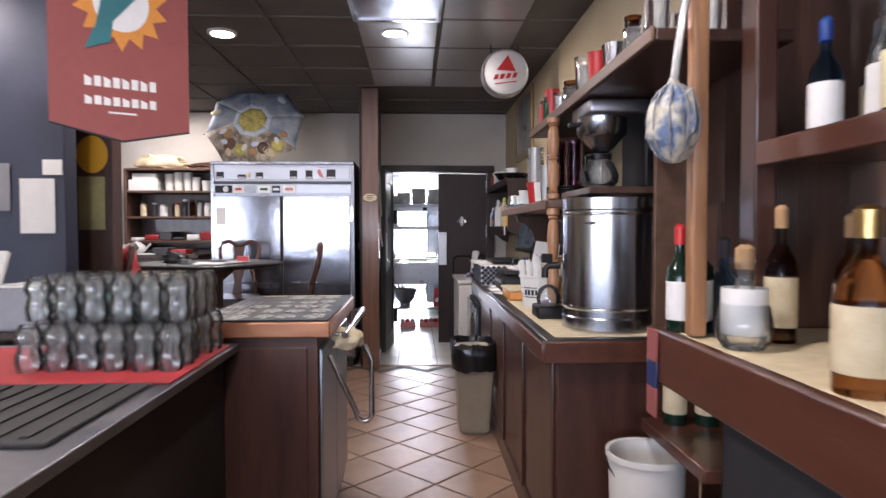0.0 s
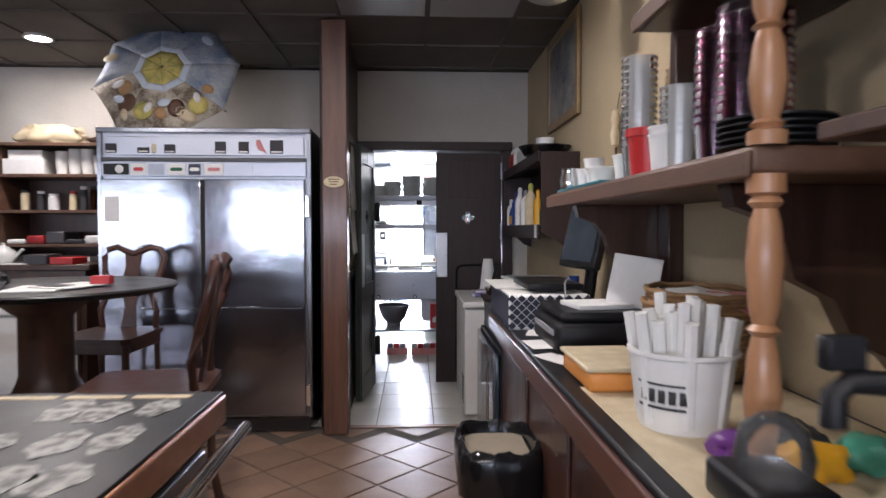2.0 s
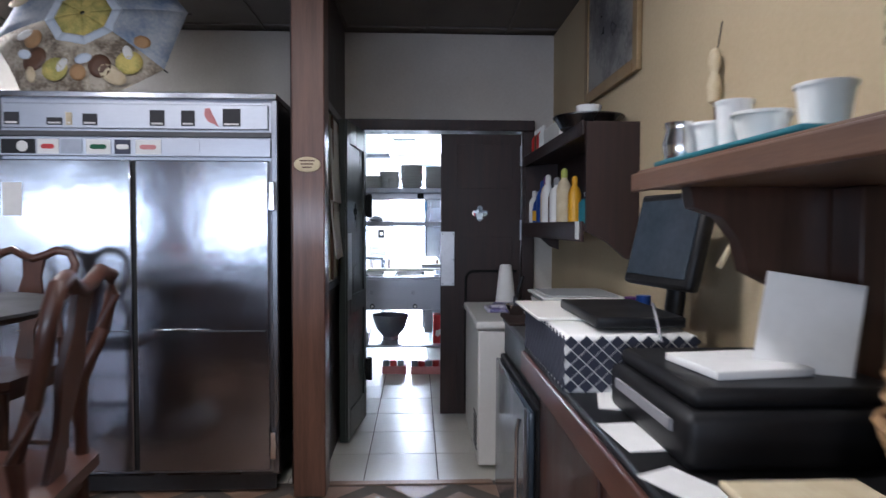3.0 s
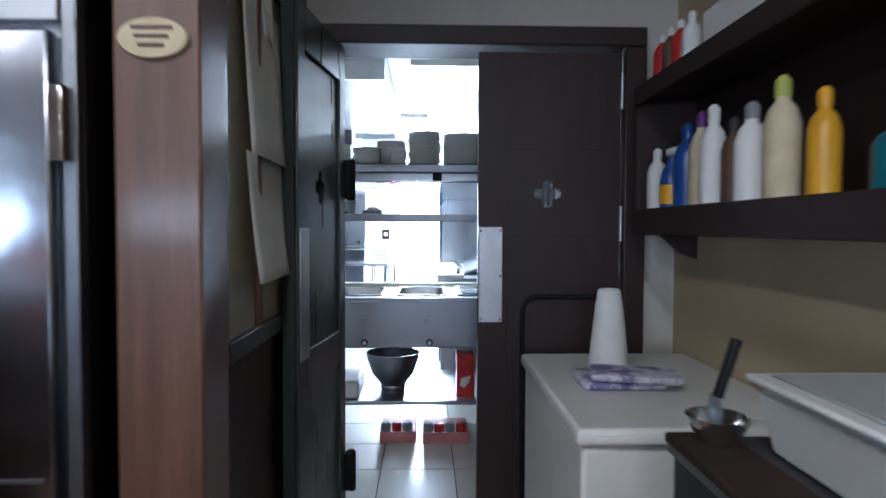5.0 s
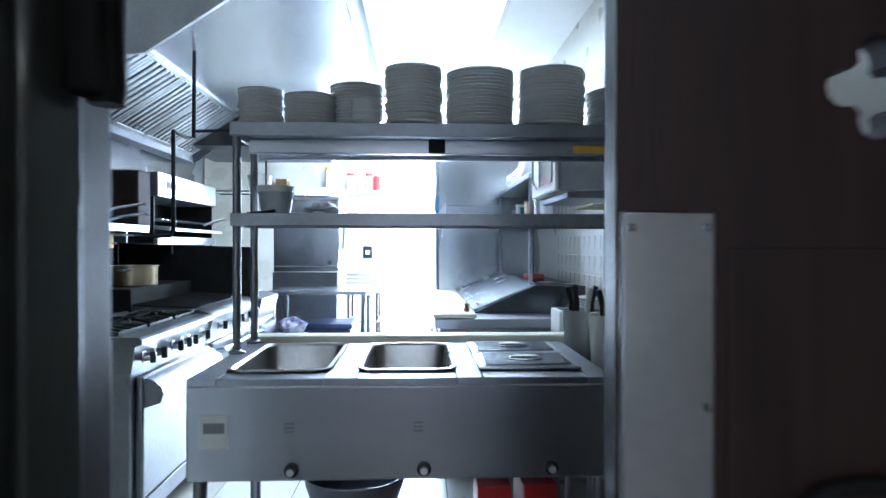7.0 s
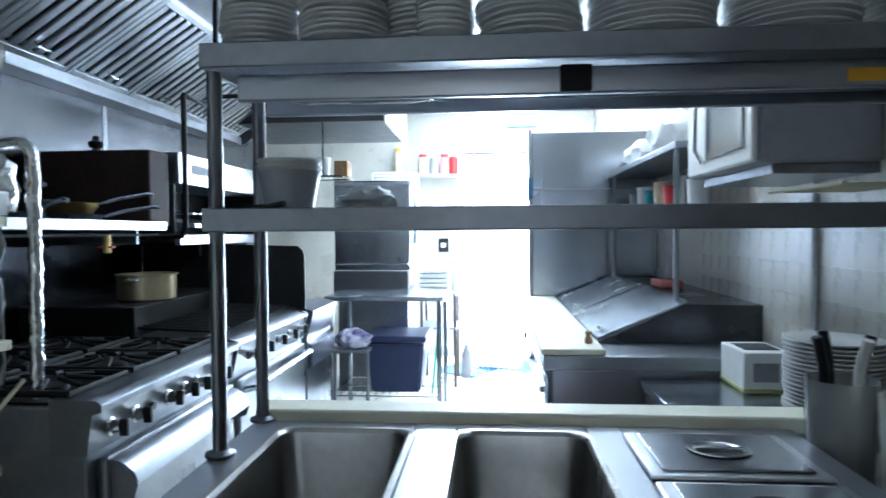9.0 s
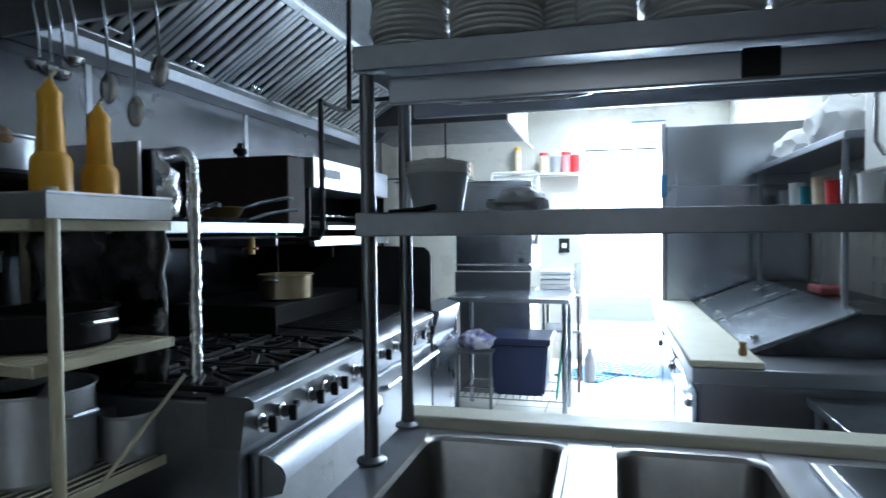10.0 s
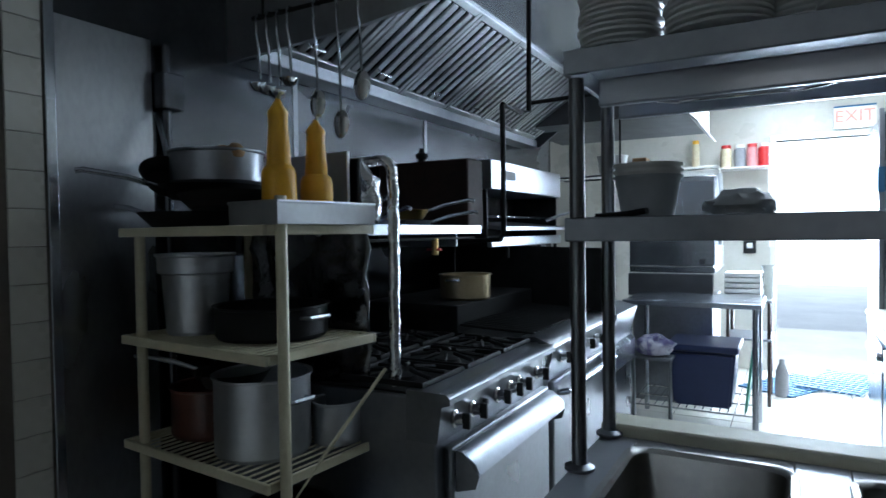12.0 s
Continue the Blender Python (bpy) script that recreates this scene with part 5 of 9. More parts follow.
def wrap_mark(a0, a1, r, z0, z1, cx, cy, mat, parent, name, n=10, tilt=0.0):
    bm = B()
    g = []
    for i in range(n + 1):
        a = radians(a0 + (a1 - a0) * i / n)
        g.append([bm.verts.new((cx + r * math.cos(a), cy + r * math.sin(a), z + tilt * i / n)) for z in (z0, z1)])
    for p, q in zip(g, g[1:]):
        bm.faces.new((p[0], q[0], q[1], p[1]))
    ob = part(name, bm, mat, parent)
    ob.modifiers.new("thick", "SOLIDIFY").thickness = 0.001
    return ob


wrap_mark(190, 260, 0.0975, RZ + 0.055, RZ + 0.060, 1.345, 3.30, M["ink"], bk, "printed_band")
wrap_mark(190, 260, 0.1015, RZ + 0.103, RZ + 0.107, 1.345, 3.30, M["ink"], bk, "printed_band")
for k in range(5):
    wrap_mark(196 + 12 * k, 204 + 12 * k, 0.1, RZ + 0.068, RZ + 0.094, 1.345, 3.30, M["ink"], bk, "printed_bar", 3)
random.seed(8)
for q in range(24):
    a, r = 2 * math.pi * q / 24 * 3.4, 0.02 + 0.062 * (q % 3) / 2
    x, y = 1.345 + r * math.cos(a), 3.30 + r * math.sin(a)
    dx, dy = (x - 1.345) * 0.35, (y - 3.30) * 0.35
    h = random.uniform(0.22, 0.27)
    bm = tube(B(), [(x, y, RZ + 0.02), (x + dx * 0.6, y + dy * 0.6, RZ + h * 0.7), (x + dx, y + dy, RZ + h)], 0.0135, 7)
    part("napkin_roll", bm, M["paper"], bk)
ob_ = thing("orange_container", (1.29, 3.68, RZ), "orange plastic food container with a frosted lid", "container")
part("tub", box(B(), 1.22, 1.40, 3.55, 3.83, RZ + 0.003, RZ + 0.055, 0.012), M["orange"], ob_)
part("lid", box(B(), 1.212, 1.408, 3.542, 3.838, RZ + 0.055, RZ + 0.068, 0.005), M["label_cream"], ob_, "frosted peach lid")

# turned posts and shelves over the counter


def spindle(x, y, z0, z1):
    L = z1 - z0
    prof = [(0.03, 0), (0.03, 0.06), (0.02, 0.07), (0.027, 0.09), (0.018, 0.11), (0.024, 0.16), (0.029, 0.28), (0.024, 0.42), (0.017, 0.48), (0.026, 0.50), (0.017, 0.52), (0.024, 0.58), (0.029, 0.72), (0.024, 0.84), (0.018, 0.89), (0.027, 0.91), (0.02, 0.93), (0.03, 0.94), (0.03, 1.0)]
    return solo("turned_post", lathe(B(), [(r, h * L) for r, h in prof], x, y, z0, 18, True), M["light_wood"], "turned pine post carrying the shelves", "post", "turned posts", at=(x, y, z0))


spindle(1.345, 3.0, RZ + 0.003, 1.445)
spindle(1.345, 3.0, 1.49, 1.865)
ls = thing("counter_shelf", (1.54, 3.7, 1.445), "thick dark wooden shelf on carved brackets above the counter", "shelf")
part("shelf_board", box(B(), 1.315, 1.755, 2.985, 4.47, 1.445, 1.49, 0.008), M["shelf_wood"], ls)
part("shelf_nosing", box(B(), 1.303, 1.315, 2.985, 4.47, 1.438, 1.482, 0.005), M["shelf_wood"], ls)
for y0 in (4.34, 3.2):
    prof = [(1.755, 1.445), (1.39, 1.445), (1.40, 1.40), (1.46, 1.38), (1.50, 1.33), (1.52, 1.26), (1.60, 1.22), (1.64, 1.14), (1.72, 1.10), (1.755, 1.06)]
    part("corbel", prism(B(), prof, y0, y0 + 0.05, "xz"), M["dark_wood"], ls, "carved scroll bracket")
part("back_board", box(B(), 1.735, 1.757, 2.2, 2.98, RZ + 0.004, 1.44), M["dark_wood"], ls)
part("wall_batten", box(B(), 1.70, 1.757, 4.24, 4.335, RZ + 0.10, 1.444, 0.004), M["dark_wood"], ls)
part("end_panel", box(B(), 1.591, 1.733, 2.385, 2.41, RZ + 0.004, 1.862, 0.004), M["shelf_wood"], ls, "plain brown upright end panel")
us = thing("upper_glass_shelf", (1.55, 2.7, 1.865), "dark wooden upper shelf crowded with glassware", "shelf")
part("shelf_board", box(B(), 1.36, 1.755, 1.80, 3.64, 1.865, 1.90, 0.006), M["dark_wood"], us)
part("shelf_lip", box(B(), 1.348, 1.36, 1.80, 3.64, 1.862, 1.905, 0.004), M["shelf_wood"], us, "worn brown shelf lip")
part("side_board", box(B(), 1.45, 1.755, 3.60, 3.64, 1.49, 1.864, 0.004), M["dark_wood"], us)

lw = [(4.30, 0.045, 0.07, "paper"), (4.2, 0.04, 0.05, "paper"), (4.12, 0.05, 0.06, "white_plastic"), (4.02, 0.045, 0.09, "paper"), (4.22, 0.035, 0.10, "paper")]
tr = solo("teal_tray", box(B(), 1.33, 1.62, 3.86, 4.40, 1.492, 1.503, 0.004), M["tealp"], "flat teal plastic tray on the shelf", "tray")
for k, (y, r, h, mt) in enumerate(lw):
    cup("paper_cup", 1.42 + 0.05 * (k % 2), y, 1.504, r, h, M[mt], "white paper cups on the teal tray", "cup", "small paper cups", 0.75)
solo("steel_creamer", lathe(B(), [(0, 0), (0.03, 0), (0.036, 0.03), (0.028, 0.06), (0.032, 0.075)], 1.36, 4.33, 1.504, 18), M["chrome"], "small chrome creamer on the tray", "creamer")
for k, (x, y, h, mt) in enumerate(((1.40, 3.72, 0.34, "cup_clear"), (1.50, 3.66, 0.30, "label_cream"), (1.40, 3.52, 0.12, "paper"), (1.42, 3.50, 0.20, "cup_clear"), (1.44, 3.36, 0.30, "purple_glass"), (1.52, 3.30, 0.32, "purple_glass"), (1.42, 3.22, 0.30, "purple_glass"), (1.56, 3.5, 0.3, "greenp"))):
    cup_pile(x, y, 1.491, 0.046, h, M[mt], "plastic cup nested in a tall stack", "plastic cups", 0.85)
solo("red_lidded_cup", lathe(B(), [(0, 0), (0.045, 0), (0.055, 0.10), (0.06, 0.10), (0.06, 0.12), (0, 0.125)], 1.385, 3.60, 1.49, 20), M["red_gloss"], "red and white lidded cup on the shelf", "cup")
for k in range(5):
    solo("black_plate", lathe(B(), [(0, 0), (0.07, 0), (0.10, 0.012), (0.10, 0.016), (0.07, 0.006), (0, 0.006)], 1.44, 3.14, 1.491 + 0.012 * k, 24), M["black_plastic"], "black plate in a small stack", "plate", "black plates")
random.seed(3)
for k in range(16):
    y = 1.95 + 0.105 * k
    r, h = random.uniform(0.03, 0.045), random.uniform(0.10, 0.2)
    mt = ("glass", "cup_clear", "glass", "brown_glass", "steel", "glass", "red_gloss", "cup_clear")[k % 8]
    cup("shelf_glass", 1.43 + 0.03 * (k % 2), y, 1.901, r, h, M[mt], "drinking glass standing on the upper shelf", "glass", "upper shelf glasses", 0.8)
    cup("shelf_glass", 1.60, y + 0.03, 1.901, r, h * 1.1, M[("cup_clear", "glass", "label_cream")[k % 3]], "drinking glass standing on the upper shelf", "glass", "upper shelf glasses", 0.8)
for k, y in enumerate((3.52, 3.42)):
    jar("sauce_bottle", 1.41, y, 1.901, 0.028, 0.15, M[("red_gloss", "gin_bottle")[k]], M["ink"], "small sauce bottle on the upper shelf", "bottle", "sauce bottles")

# clutter further along the counter
pr = thing("receipt_printer", (1.45, 4.25, RZ), "black desktop printer with a notebook on top", "printer")
part("printer_body", box(B(), 1.25, 1.68, 4.02, 4.44, RZ, RZ + 0.10, 0.018), M["black_plastic"], pr)
part("printer_lid", box(B(), 1.27, 1.66, 4.05, 4.43, RZ + 0.10, RZ + 0.135, 0.014), M["black_plastic"], pr)
part("paper_slot", box(B(), 1.244, 1.252, 4.08, 4.38, RZ + 0.055, RZ + 0.075), M["gray_print"], pr)
solo("order_pad", box(B(), 1.33, 1.53, 4.12, 4.30, RZ + 0.1355, RZ + 0.152, 0.003, ((1.43, 4.2, 1), "Z", 8)), M["paper"], "white order pad on the printer", "notepad")
bm = box(B(), -0.085, 0.085, -0.003, 0.003, 0.0, 0.185, 0.002)
bm.transform(Matrix.Translation((1.535, 4.17, RZ + 0.1365)) @ Matrix.Rotation(radians(-28), 4, "Z") @ Matrix.Rotation(radians(-14), 4, "X") @ Matrix.Rotation(radians(8), 4, "Y"))
solo("white_card", bm, M["paper"], "folded white card leaning over the printer", "card")
gb = thing("gingham_box", (1.33, 4.8, RZ), "box covered in blue and white checked cloth", "box")
part("cloth_box", box(B(), 1.165, 1.50, 4.52, 5.08, RZ, RZ + 0.145, 0.012), M["paper"], gb)
LW, LH = 0.0385, 0.0365
for side in range(2):
    for i in range(29 if side == 0 else 17):
        for j in range(7):
            if (i + j) % 2:
                continue
            u0, v0 = (4.535 if side == 0 else 1.178) + i * LW / 2, RZ + 0.019 + j * LH / 2
            poly = [(u0 - LW / 2 + 0.002, v0), (u0, v0 - LH / 2 + 0.002), (u0 + LW / 2 - 0.002, v0), (u0, v0 + LH / 2 - 0.002)]
            if side == 0:
                part("check", prism(B(), poly, 1.1625, 1.1648, "yz"), M["check"], gb)
            else:
                part("check", prism(B(), poly, 4.5175, 4.5198, "xz"), M["check"], gb)
solo("white_tray", box(B(), 1.14, 1.36, 4.75, 5.15, RZ + 0.146, RZ + 0.156, 0.004), M["white_plastic"], "flat white tray lid on the checked box", "tray")
solo("black_keyboard", box(B(), 1.25, 1.48, 4.55, 4.95, RZ + 0.157, RZ + 0.185, 0.006), M["black_plastic"], "black keyboard on the checked box", "keyboard")
mo = thing("pos_monitor", (1.57, 4.92, RZ), "black touch screen monitor on a tilted stand", "monitor")
MM = Matrix.Translation((1.565, 4.93, 1.31)) @ Matrix.Rotation(radians(-77), 4, "Z") @ Matrix.Rotation(radians(-14), 4, "X")
bm = box(B(), -0.17, 0.17, 0, 0.045, -0.14, 0.16, 0.012)
bm.transform(MM)
part("case", bm, M["black_plastic"], mo)
bm = box(B(), -0.15, 0.15, -0.004, 0.0, -0.11, 0.135, 0.001)
bm.transform(MM)
part("screen", bm, M["screen"], mo)
part("stand", tube(B(), [(1.59, 4.96, 1.30), (1.63, 4.97, 1.15), (1.60, 4.95, RZ + 0.03)], 0.03, 10), M["black_plastic"], mo)
part("foot", box(B(), 1.51, 1.70, 4.85, 5.05, RZ, RZ + 0.03, 0.01), M["black_plastic"], mo)
part("cable", tube(B(), [(1.66, 4.75, RZ + 0.30), (1.69, 4.66, RZ + 0.45), (1.72, 4.55, RZ + 0.40), (1.70, 4.5, RZ + 0.1), (1.66, 4.55, RZ + 0.01)], 0.009, 8), M["label_cream"], mo, "cream coiled cable")
part("cable", tube(B(), [(1.58, 4.85, RZ + 0.05), (1.45, 4.7, RZ + 0.20), (1.40, 4.55, RZ + 0.19), (1.38, 4.46, RZ + 0.14)], 0.004, 6), M["gray_print"], mo)
for k, (y, mt, h) in enumerate(((5.18, "blue_bottle", 0.2), (5.24, "red_gloss", 0.16), (5.3, "purple", 0.18))):
    jar("marker_cup", 1.60, y, RZ - 0.03, 0.03, h, M[mt], M[mt], "small coloured bottle behind the monitor", "bottle", "small bottles")
for tier in range(4):
    bz, bx, by = RZ + 0.004 + 0.037 * tier, 1.585 + 0.006 * (tier % 2), 3.76 - 0.008 * tier
    wk = thing("bread_basket", (bx, by, bz), "oval wicker basket in a nested pile on the counter", "basket", "bread baskets")
    for k in range(8):
        r = 0.112 + 0.006 * k
        part("wicker_ring", tube(B(), [(bx + r * 0.92 * math.cos(a), by + r * 1.3 * math.sin(a), bz + 0.012 + 0.016 * k + 0.003 * math.sin(9 * a + k * math.pi)) for a in [2 * math.pi * q / 30 for q in range(30)]], 0.009, 6, True), M["wicker"], wk)
    part("basket_bottom", prism(B(), [(bx + 0.103 * math.cos(a), by + 0.145 * math.sin(a)) for a in [2 * math.pi * q / 24 for q in range(24)]], bz + 0.003, bz + 0.012), M["wicker"], wk)
TZ = RZ + 0.004 + 0.111
solo("tissue", crumple(1.585, 3.735, TZ + 0.03, 0.12, 0.17, 0.06, 31), M["paper"], "crumpled white tissue lining the top basket", "tissue")
solo("red_tissue", crumple(1.63, 3.66, TZ + 0.075, 0.09, 0.12, 0.03, 33), M["pink"], "crumpled red printed tissue in the basket", "tissue")
for k, (x, y) in enumerate(((1.27, 4.46), (1.22, 4.2), (1.23, 3.95))):
    solo("receipt", box(B(), x - 0.04, x + 0.04, y - 0.08, y + 0.08, RZ + 0.001 + 0.002 * k, RZ + 0.003 + 0.002 * k, 0, ((x, y, RZ), "Z", 20 * k - 15)), M["paper"], "loose receipt lying on the counter", "paper", "loose receipts")
# hanging ornament on the wall
ho = thing("hanging_ornament", (1.735, 4.95, 1.72), "small carved ornament hanging on the wall", "ornament")
part("figure", lathe(B(), [(0, 0), (0.018, 0.01), (0.024, 0.06), (0.012, 0.10), (0.022, 0.13), (0.014, 0.17), (0, 0.18)], 1.73, 4.95, 1.74, 14), M["label_cream"], ho)
part("tassels", tube(B(), [(1.735, 4.95, 1.74), (1.735, 4.94, 1.62)], 0.006, 6), M["shelf_wood"], ho)
part("string", tube(B(), [(1.74, 4.95, 1.92), (1.752, 4.95, 2.0)], 0.002, 6), M["ink"], ho)

# trash bin
bi = thing("trash_bin", (1.10, 4.28, 0), "beige plastic waste bin with a black liner", "bin")


def taper_box(x, y, z0, z1, a0, a1, b0, b1):
    bm = B()
    lo = [bm.verts.new((x + sx * a0, y + sy * b0, z0)) for sx, sy in ((-1, -1), (1, -1), (1, 1), (-1, 1))]
    hi = [bm.verts.new((x + sx * a1, y + sy * b1, z1)) for sx, sy in ((-1, -1), (1, -1), (1, 1), (-1, 1))]
    bm.faces.new(lo[::-1])
    bm.faces.new(hi)
    for i in range(4):
        bm.faces.new((lo[i], lo[(i + 1) % 4], hi[(i + 1) % 4], hi[i]))
    bmesh.ops.bevel(bm, geom=list(bm.edges), offset=0.015, segments=2, affect="EDGES")
    bmesh.ops.recalc_face_normals(bm, faces=bm.faces)
    return bm


part("bin_body", taper_box(1.085, 4.27, 0.0, 0.56, 0.095, 0.125, 0.13, 0.17), M["bin"], bi)
bm = B()
nu, rows = 40, []
for k, (z, s) in enumerate(((0.43, 1.12), (0.50, 1.16), (0.575, 1.17), (0.60, 1.10), (0.60, 0.98), (0.56, 0.90), (0.40, 0.86))):
    row = []
    for i in range(nu):
        a = 2 * math.pi * i / nu
        c, sn = math.cos(a), math.sin(a)
        q = 1 / max(abs(c) ** 4 + abs(sn) ** 4, 1e-6) ** 0.25
        w = 1 + 0.05 * noise.noise(Vector((3 * c, 3 * sn, 4 * z)))
        row.append(bm.verts.new((1.085 + 0.13 * s * c * q * w, 4.27 + 0.175 * s * sn * q * w, z + 0.025 * noise.noise(Vector((4 * c, 4 * sn, k))))))
    rows.append(row)
for a, b in zip(rows, rows[1:]):
    for i in range(nu):
        bm.faces.new((a[i], a[(i + 1) % nu], b[(i + 1) % nu], b[i]))
bmesh.ops.recalc_face_normals(bm, faces=bm.faces)
part("liner", bm, M["bag"], bi, "glossy black bin liner")

# under-counter fridge and chest freezer
mf = thing("mini_fridge", (1.45, 5.45, 0), "black glass fronted mini fridge", "mini fridge")
part("fridge_body", box(B(), 1.22, 1.74, 5.16, 6.12, 0.02, 0.72, 0.01), M["black_plastic"], mf)
part("glass_door", box(B(), 1.195, 1.218, 5.18, 6.10, 0.06, 0.70, 0.006), M["screen"], mf)
part("door_frame", box(B(), 1.188, 1.196, 5.18, 5.24, 0.06, 0.70, 0.003), M["steel_worn"], mf)
part("handle", tube(B(), [(1.175, 5.26, 0.3), (1.165, 5.26, 0.35), (1.165, 5.26, 0.6), (1.175, 5.26, 0.65)], 0.008, 8), M["chrome"], mf)
bxx = thing("black_crate", (1.47, 5.5, 0.72), "black crate with papers on the mini fridge", "crate")
part("crate", box(B(), 1.24, 1.72, 5.2, 6.12, 0.72, 0.90, 0.012), M["black_plastic"], bxx)
part("crate_edge", box(B(), 1.232, 1.73, 5.19, 6.13, 0.875, 0.905, 0.006), M["dark_gray"], bxx)
solo("dark_tray", box(B(), 1.215, 1.335, 5.80, 6.10, 0.906, 0.925, 0.006), M["sooty_brown"], "dark brown serving tray on the black crate", "tray")
solo("steel_bowl", lathe(B(), [(0, 0), (0.03, 0), (0.048, 0.03), (0.055, 0.05), (0.051, 0.05), (0.04, 0.02), (0, 0.008)], 1.285, 6.03, 0.926, 26), M["chrome"], "small steel bowl with a knife on the tray", "bowl")
kn2 = thing("table_knife", (1.285, 6.03, 0.94), "black handled knife standing in the bowl", "knife")
part("handle", tube(B(), [(1.285, 6.03, 1.01), (1.312, 6.02, 1.115)], 0.010, 8), M["black_plastic"], kn2)
part("blade", box(B(), 1.27, 1.29, 6.028, 6.032, 0.935, 1.015), M["steel"], kn2)
ct = thing("clear_tub", (1.50, 5.76, 0.906), "frosted clear plastic tub", "tub")
part("tub_wall", taper_box(1.525, 5.85, 0.906, 1.035, 0.15, 0.175, 0.16, 0.185), M["frosted"], ct)
part("tub_rim", box(B(), 1.34, 1.71, 5.655, 6.045, 1.036, 1.05, 0.006), M["frosted"], ct)
part("tub_lid_panel", box(B(), 1.37, 1.68, 5.69, 6.01, 1.0505, 1.056, 0.003), M["gray_tub"], ct, "milky translucent lid panel")
cfz = thing("chest_freezer", (1.43, 6.8, 0), "white chest freezer with a flat lid", "freezer")
part("freezer_body", box(B(), 1.135, 1.745, 6.40, 7.26, 0.03, 0.785, 0.012), M["white_plastic"], cfz)
part("freezer_lid", box(B(), 1.12, 1.75, 6.385, 7.28, 0.79, 0.835, 0.012), M["white_plastic"], cfz)
part("lid_handle", box(B(), 1.16, 1.36, 6.375, 6.386, 0.80, 0.82, 0.004), M["white_plastic"], cfz)
for k in range(7):
    part("vent_slot", box(B(), 1.131, 1.136, 6.45, 6.62, 0.10 + 0.03 * k, 0.112 + 0.03 * k), M["dark_gray"], cfz)
pt = thing("paper_towel_roll", (1.365, 6.97, 0.835), "white paper towel roll pulled into a cone", "paper towel")
part("paper_cone", lathe(B(), [(0, 0), (0.068, 0.0), (0.066, 0.02), (0.045, 0.22), (0.037, 0.272), (0.03, 0.276), (0.02, 0.26), (0, 0.26)], 1.365, 6.97, 0.836, 26), M["paper"], pt)
tw = B()
box(tw, 1.22, 1.47, 6.72, 6.92, 0.836, 0.862, 0.012)
box(tw, 1.26, 1.52, 6.70, 6.86, 0.863, 0.885, 0.01, ((1.35, 6.8, 0.87), "Z", -14))
solo("folded_towel", tw, M["lavender"], "folded patterned kitchen towel on the freezer", "towel")
solo("freezer_paper", box(B(), 1.55, 1.66, 6.45, 6.7, 0.836, 0.839), M["paper"], "sheet of paper on the freezer lid", "paper")

# wall shelf with cleaning bottles
ws = thing("wall_shelf", (1.65, 6.45, 1.33), "dark wooden two-tier wall shelf full of bottles", "shelf")
part("lower_board", box(B(), 1.525, 1.758, 5.70, 7.20, 1.335, 1.372, 0.005), M["door_wood"], ws)
part("upper_board", box(B(), 1.525, 1.758, 5.70, 7.20, 1.775, 1.812, 0.005), M["door_wood"], ws)
part("lower_rail", box(B(), 1.512, 1.525, 5.70, 7.20, 1.29, 1.38, 0.004), M["door_wood"], ws)
part("upper_rail", box(B(), 1.512, 1.525, 5.70, 7.20, 1.755, 1.82, 0.004), M["door_wood"], ws)
prof = [(1.758, 1.20), (1.70, 1.22), (1.62, 1.29), (1.53, 1.335), (1.525, 1.81), (1.758, 1.81)]
part("end_panel", prism(B(), prof, 5.675, 5.70, "xz"), M["door_wood"], ws)
part("end_panel", prism(B(), prof, 7.20, 7.225, "xz"), M["door_wood"], ws)
part("back_board", box(B(), 1.745, 1.7585, 5.70, 7.20, 1.372, 1.775), M["door_wood"], ws)


def spray(x, y, z, mat):
    t = thing("spray_bottle", (x, y, z), "blue trigger spray cleaner bottle", "spray bottle", "cleaning bottles")
    part("bottle", lathe(B(), [(0, 0), (0.036, 0), (0.038, 0.09), (0.03, 0.13), (0.014, 0.16), (0.014, 0.175)], x, y, z, 16), mat, t)
    part("label_band", lathe(B(), [(0.0375, 0.02), (0.0386, 0.03), (0.0386, 0.08), (0.0375, 0.085)], x, y, z, 16), M["yellow"], t)
    bm = box(B(), x - 0.014, x + 0.014, y - 0.045, y + 0.02, z + 0.18, z + 0.205, 0.006)
    box(bm, x - 0.008, x + 0.008, y - 0.04, y - 0.03, z + 0.145, z + 0.185, 0.003)
    part("trigger", bm, M["paper"], t)
    return t


def squeeze(x, y, z, r, h, mat, capmat, label):
    t = thing("cleaner_bottle", (x, y, z), label, "bottle", "cleaning bottles")
    part("bottle", lathe(B(), [(0, 0), (r, 0), (r, h * 0.62), (r * 0.75, h * 0.74), (r * 0.4, h * 0.8), (r * 0.4, h * 0.84)], x, y, z, 16), mat, t)
    part("cap", lathe(B(), [(r * 0.45, h * 0.83), (r * 0.45, h * 0.96), (r * 0.2, h), (0, h)], x, y, z, 12), capmat, t)
    return t


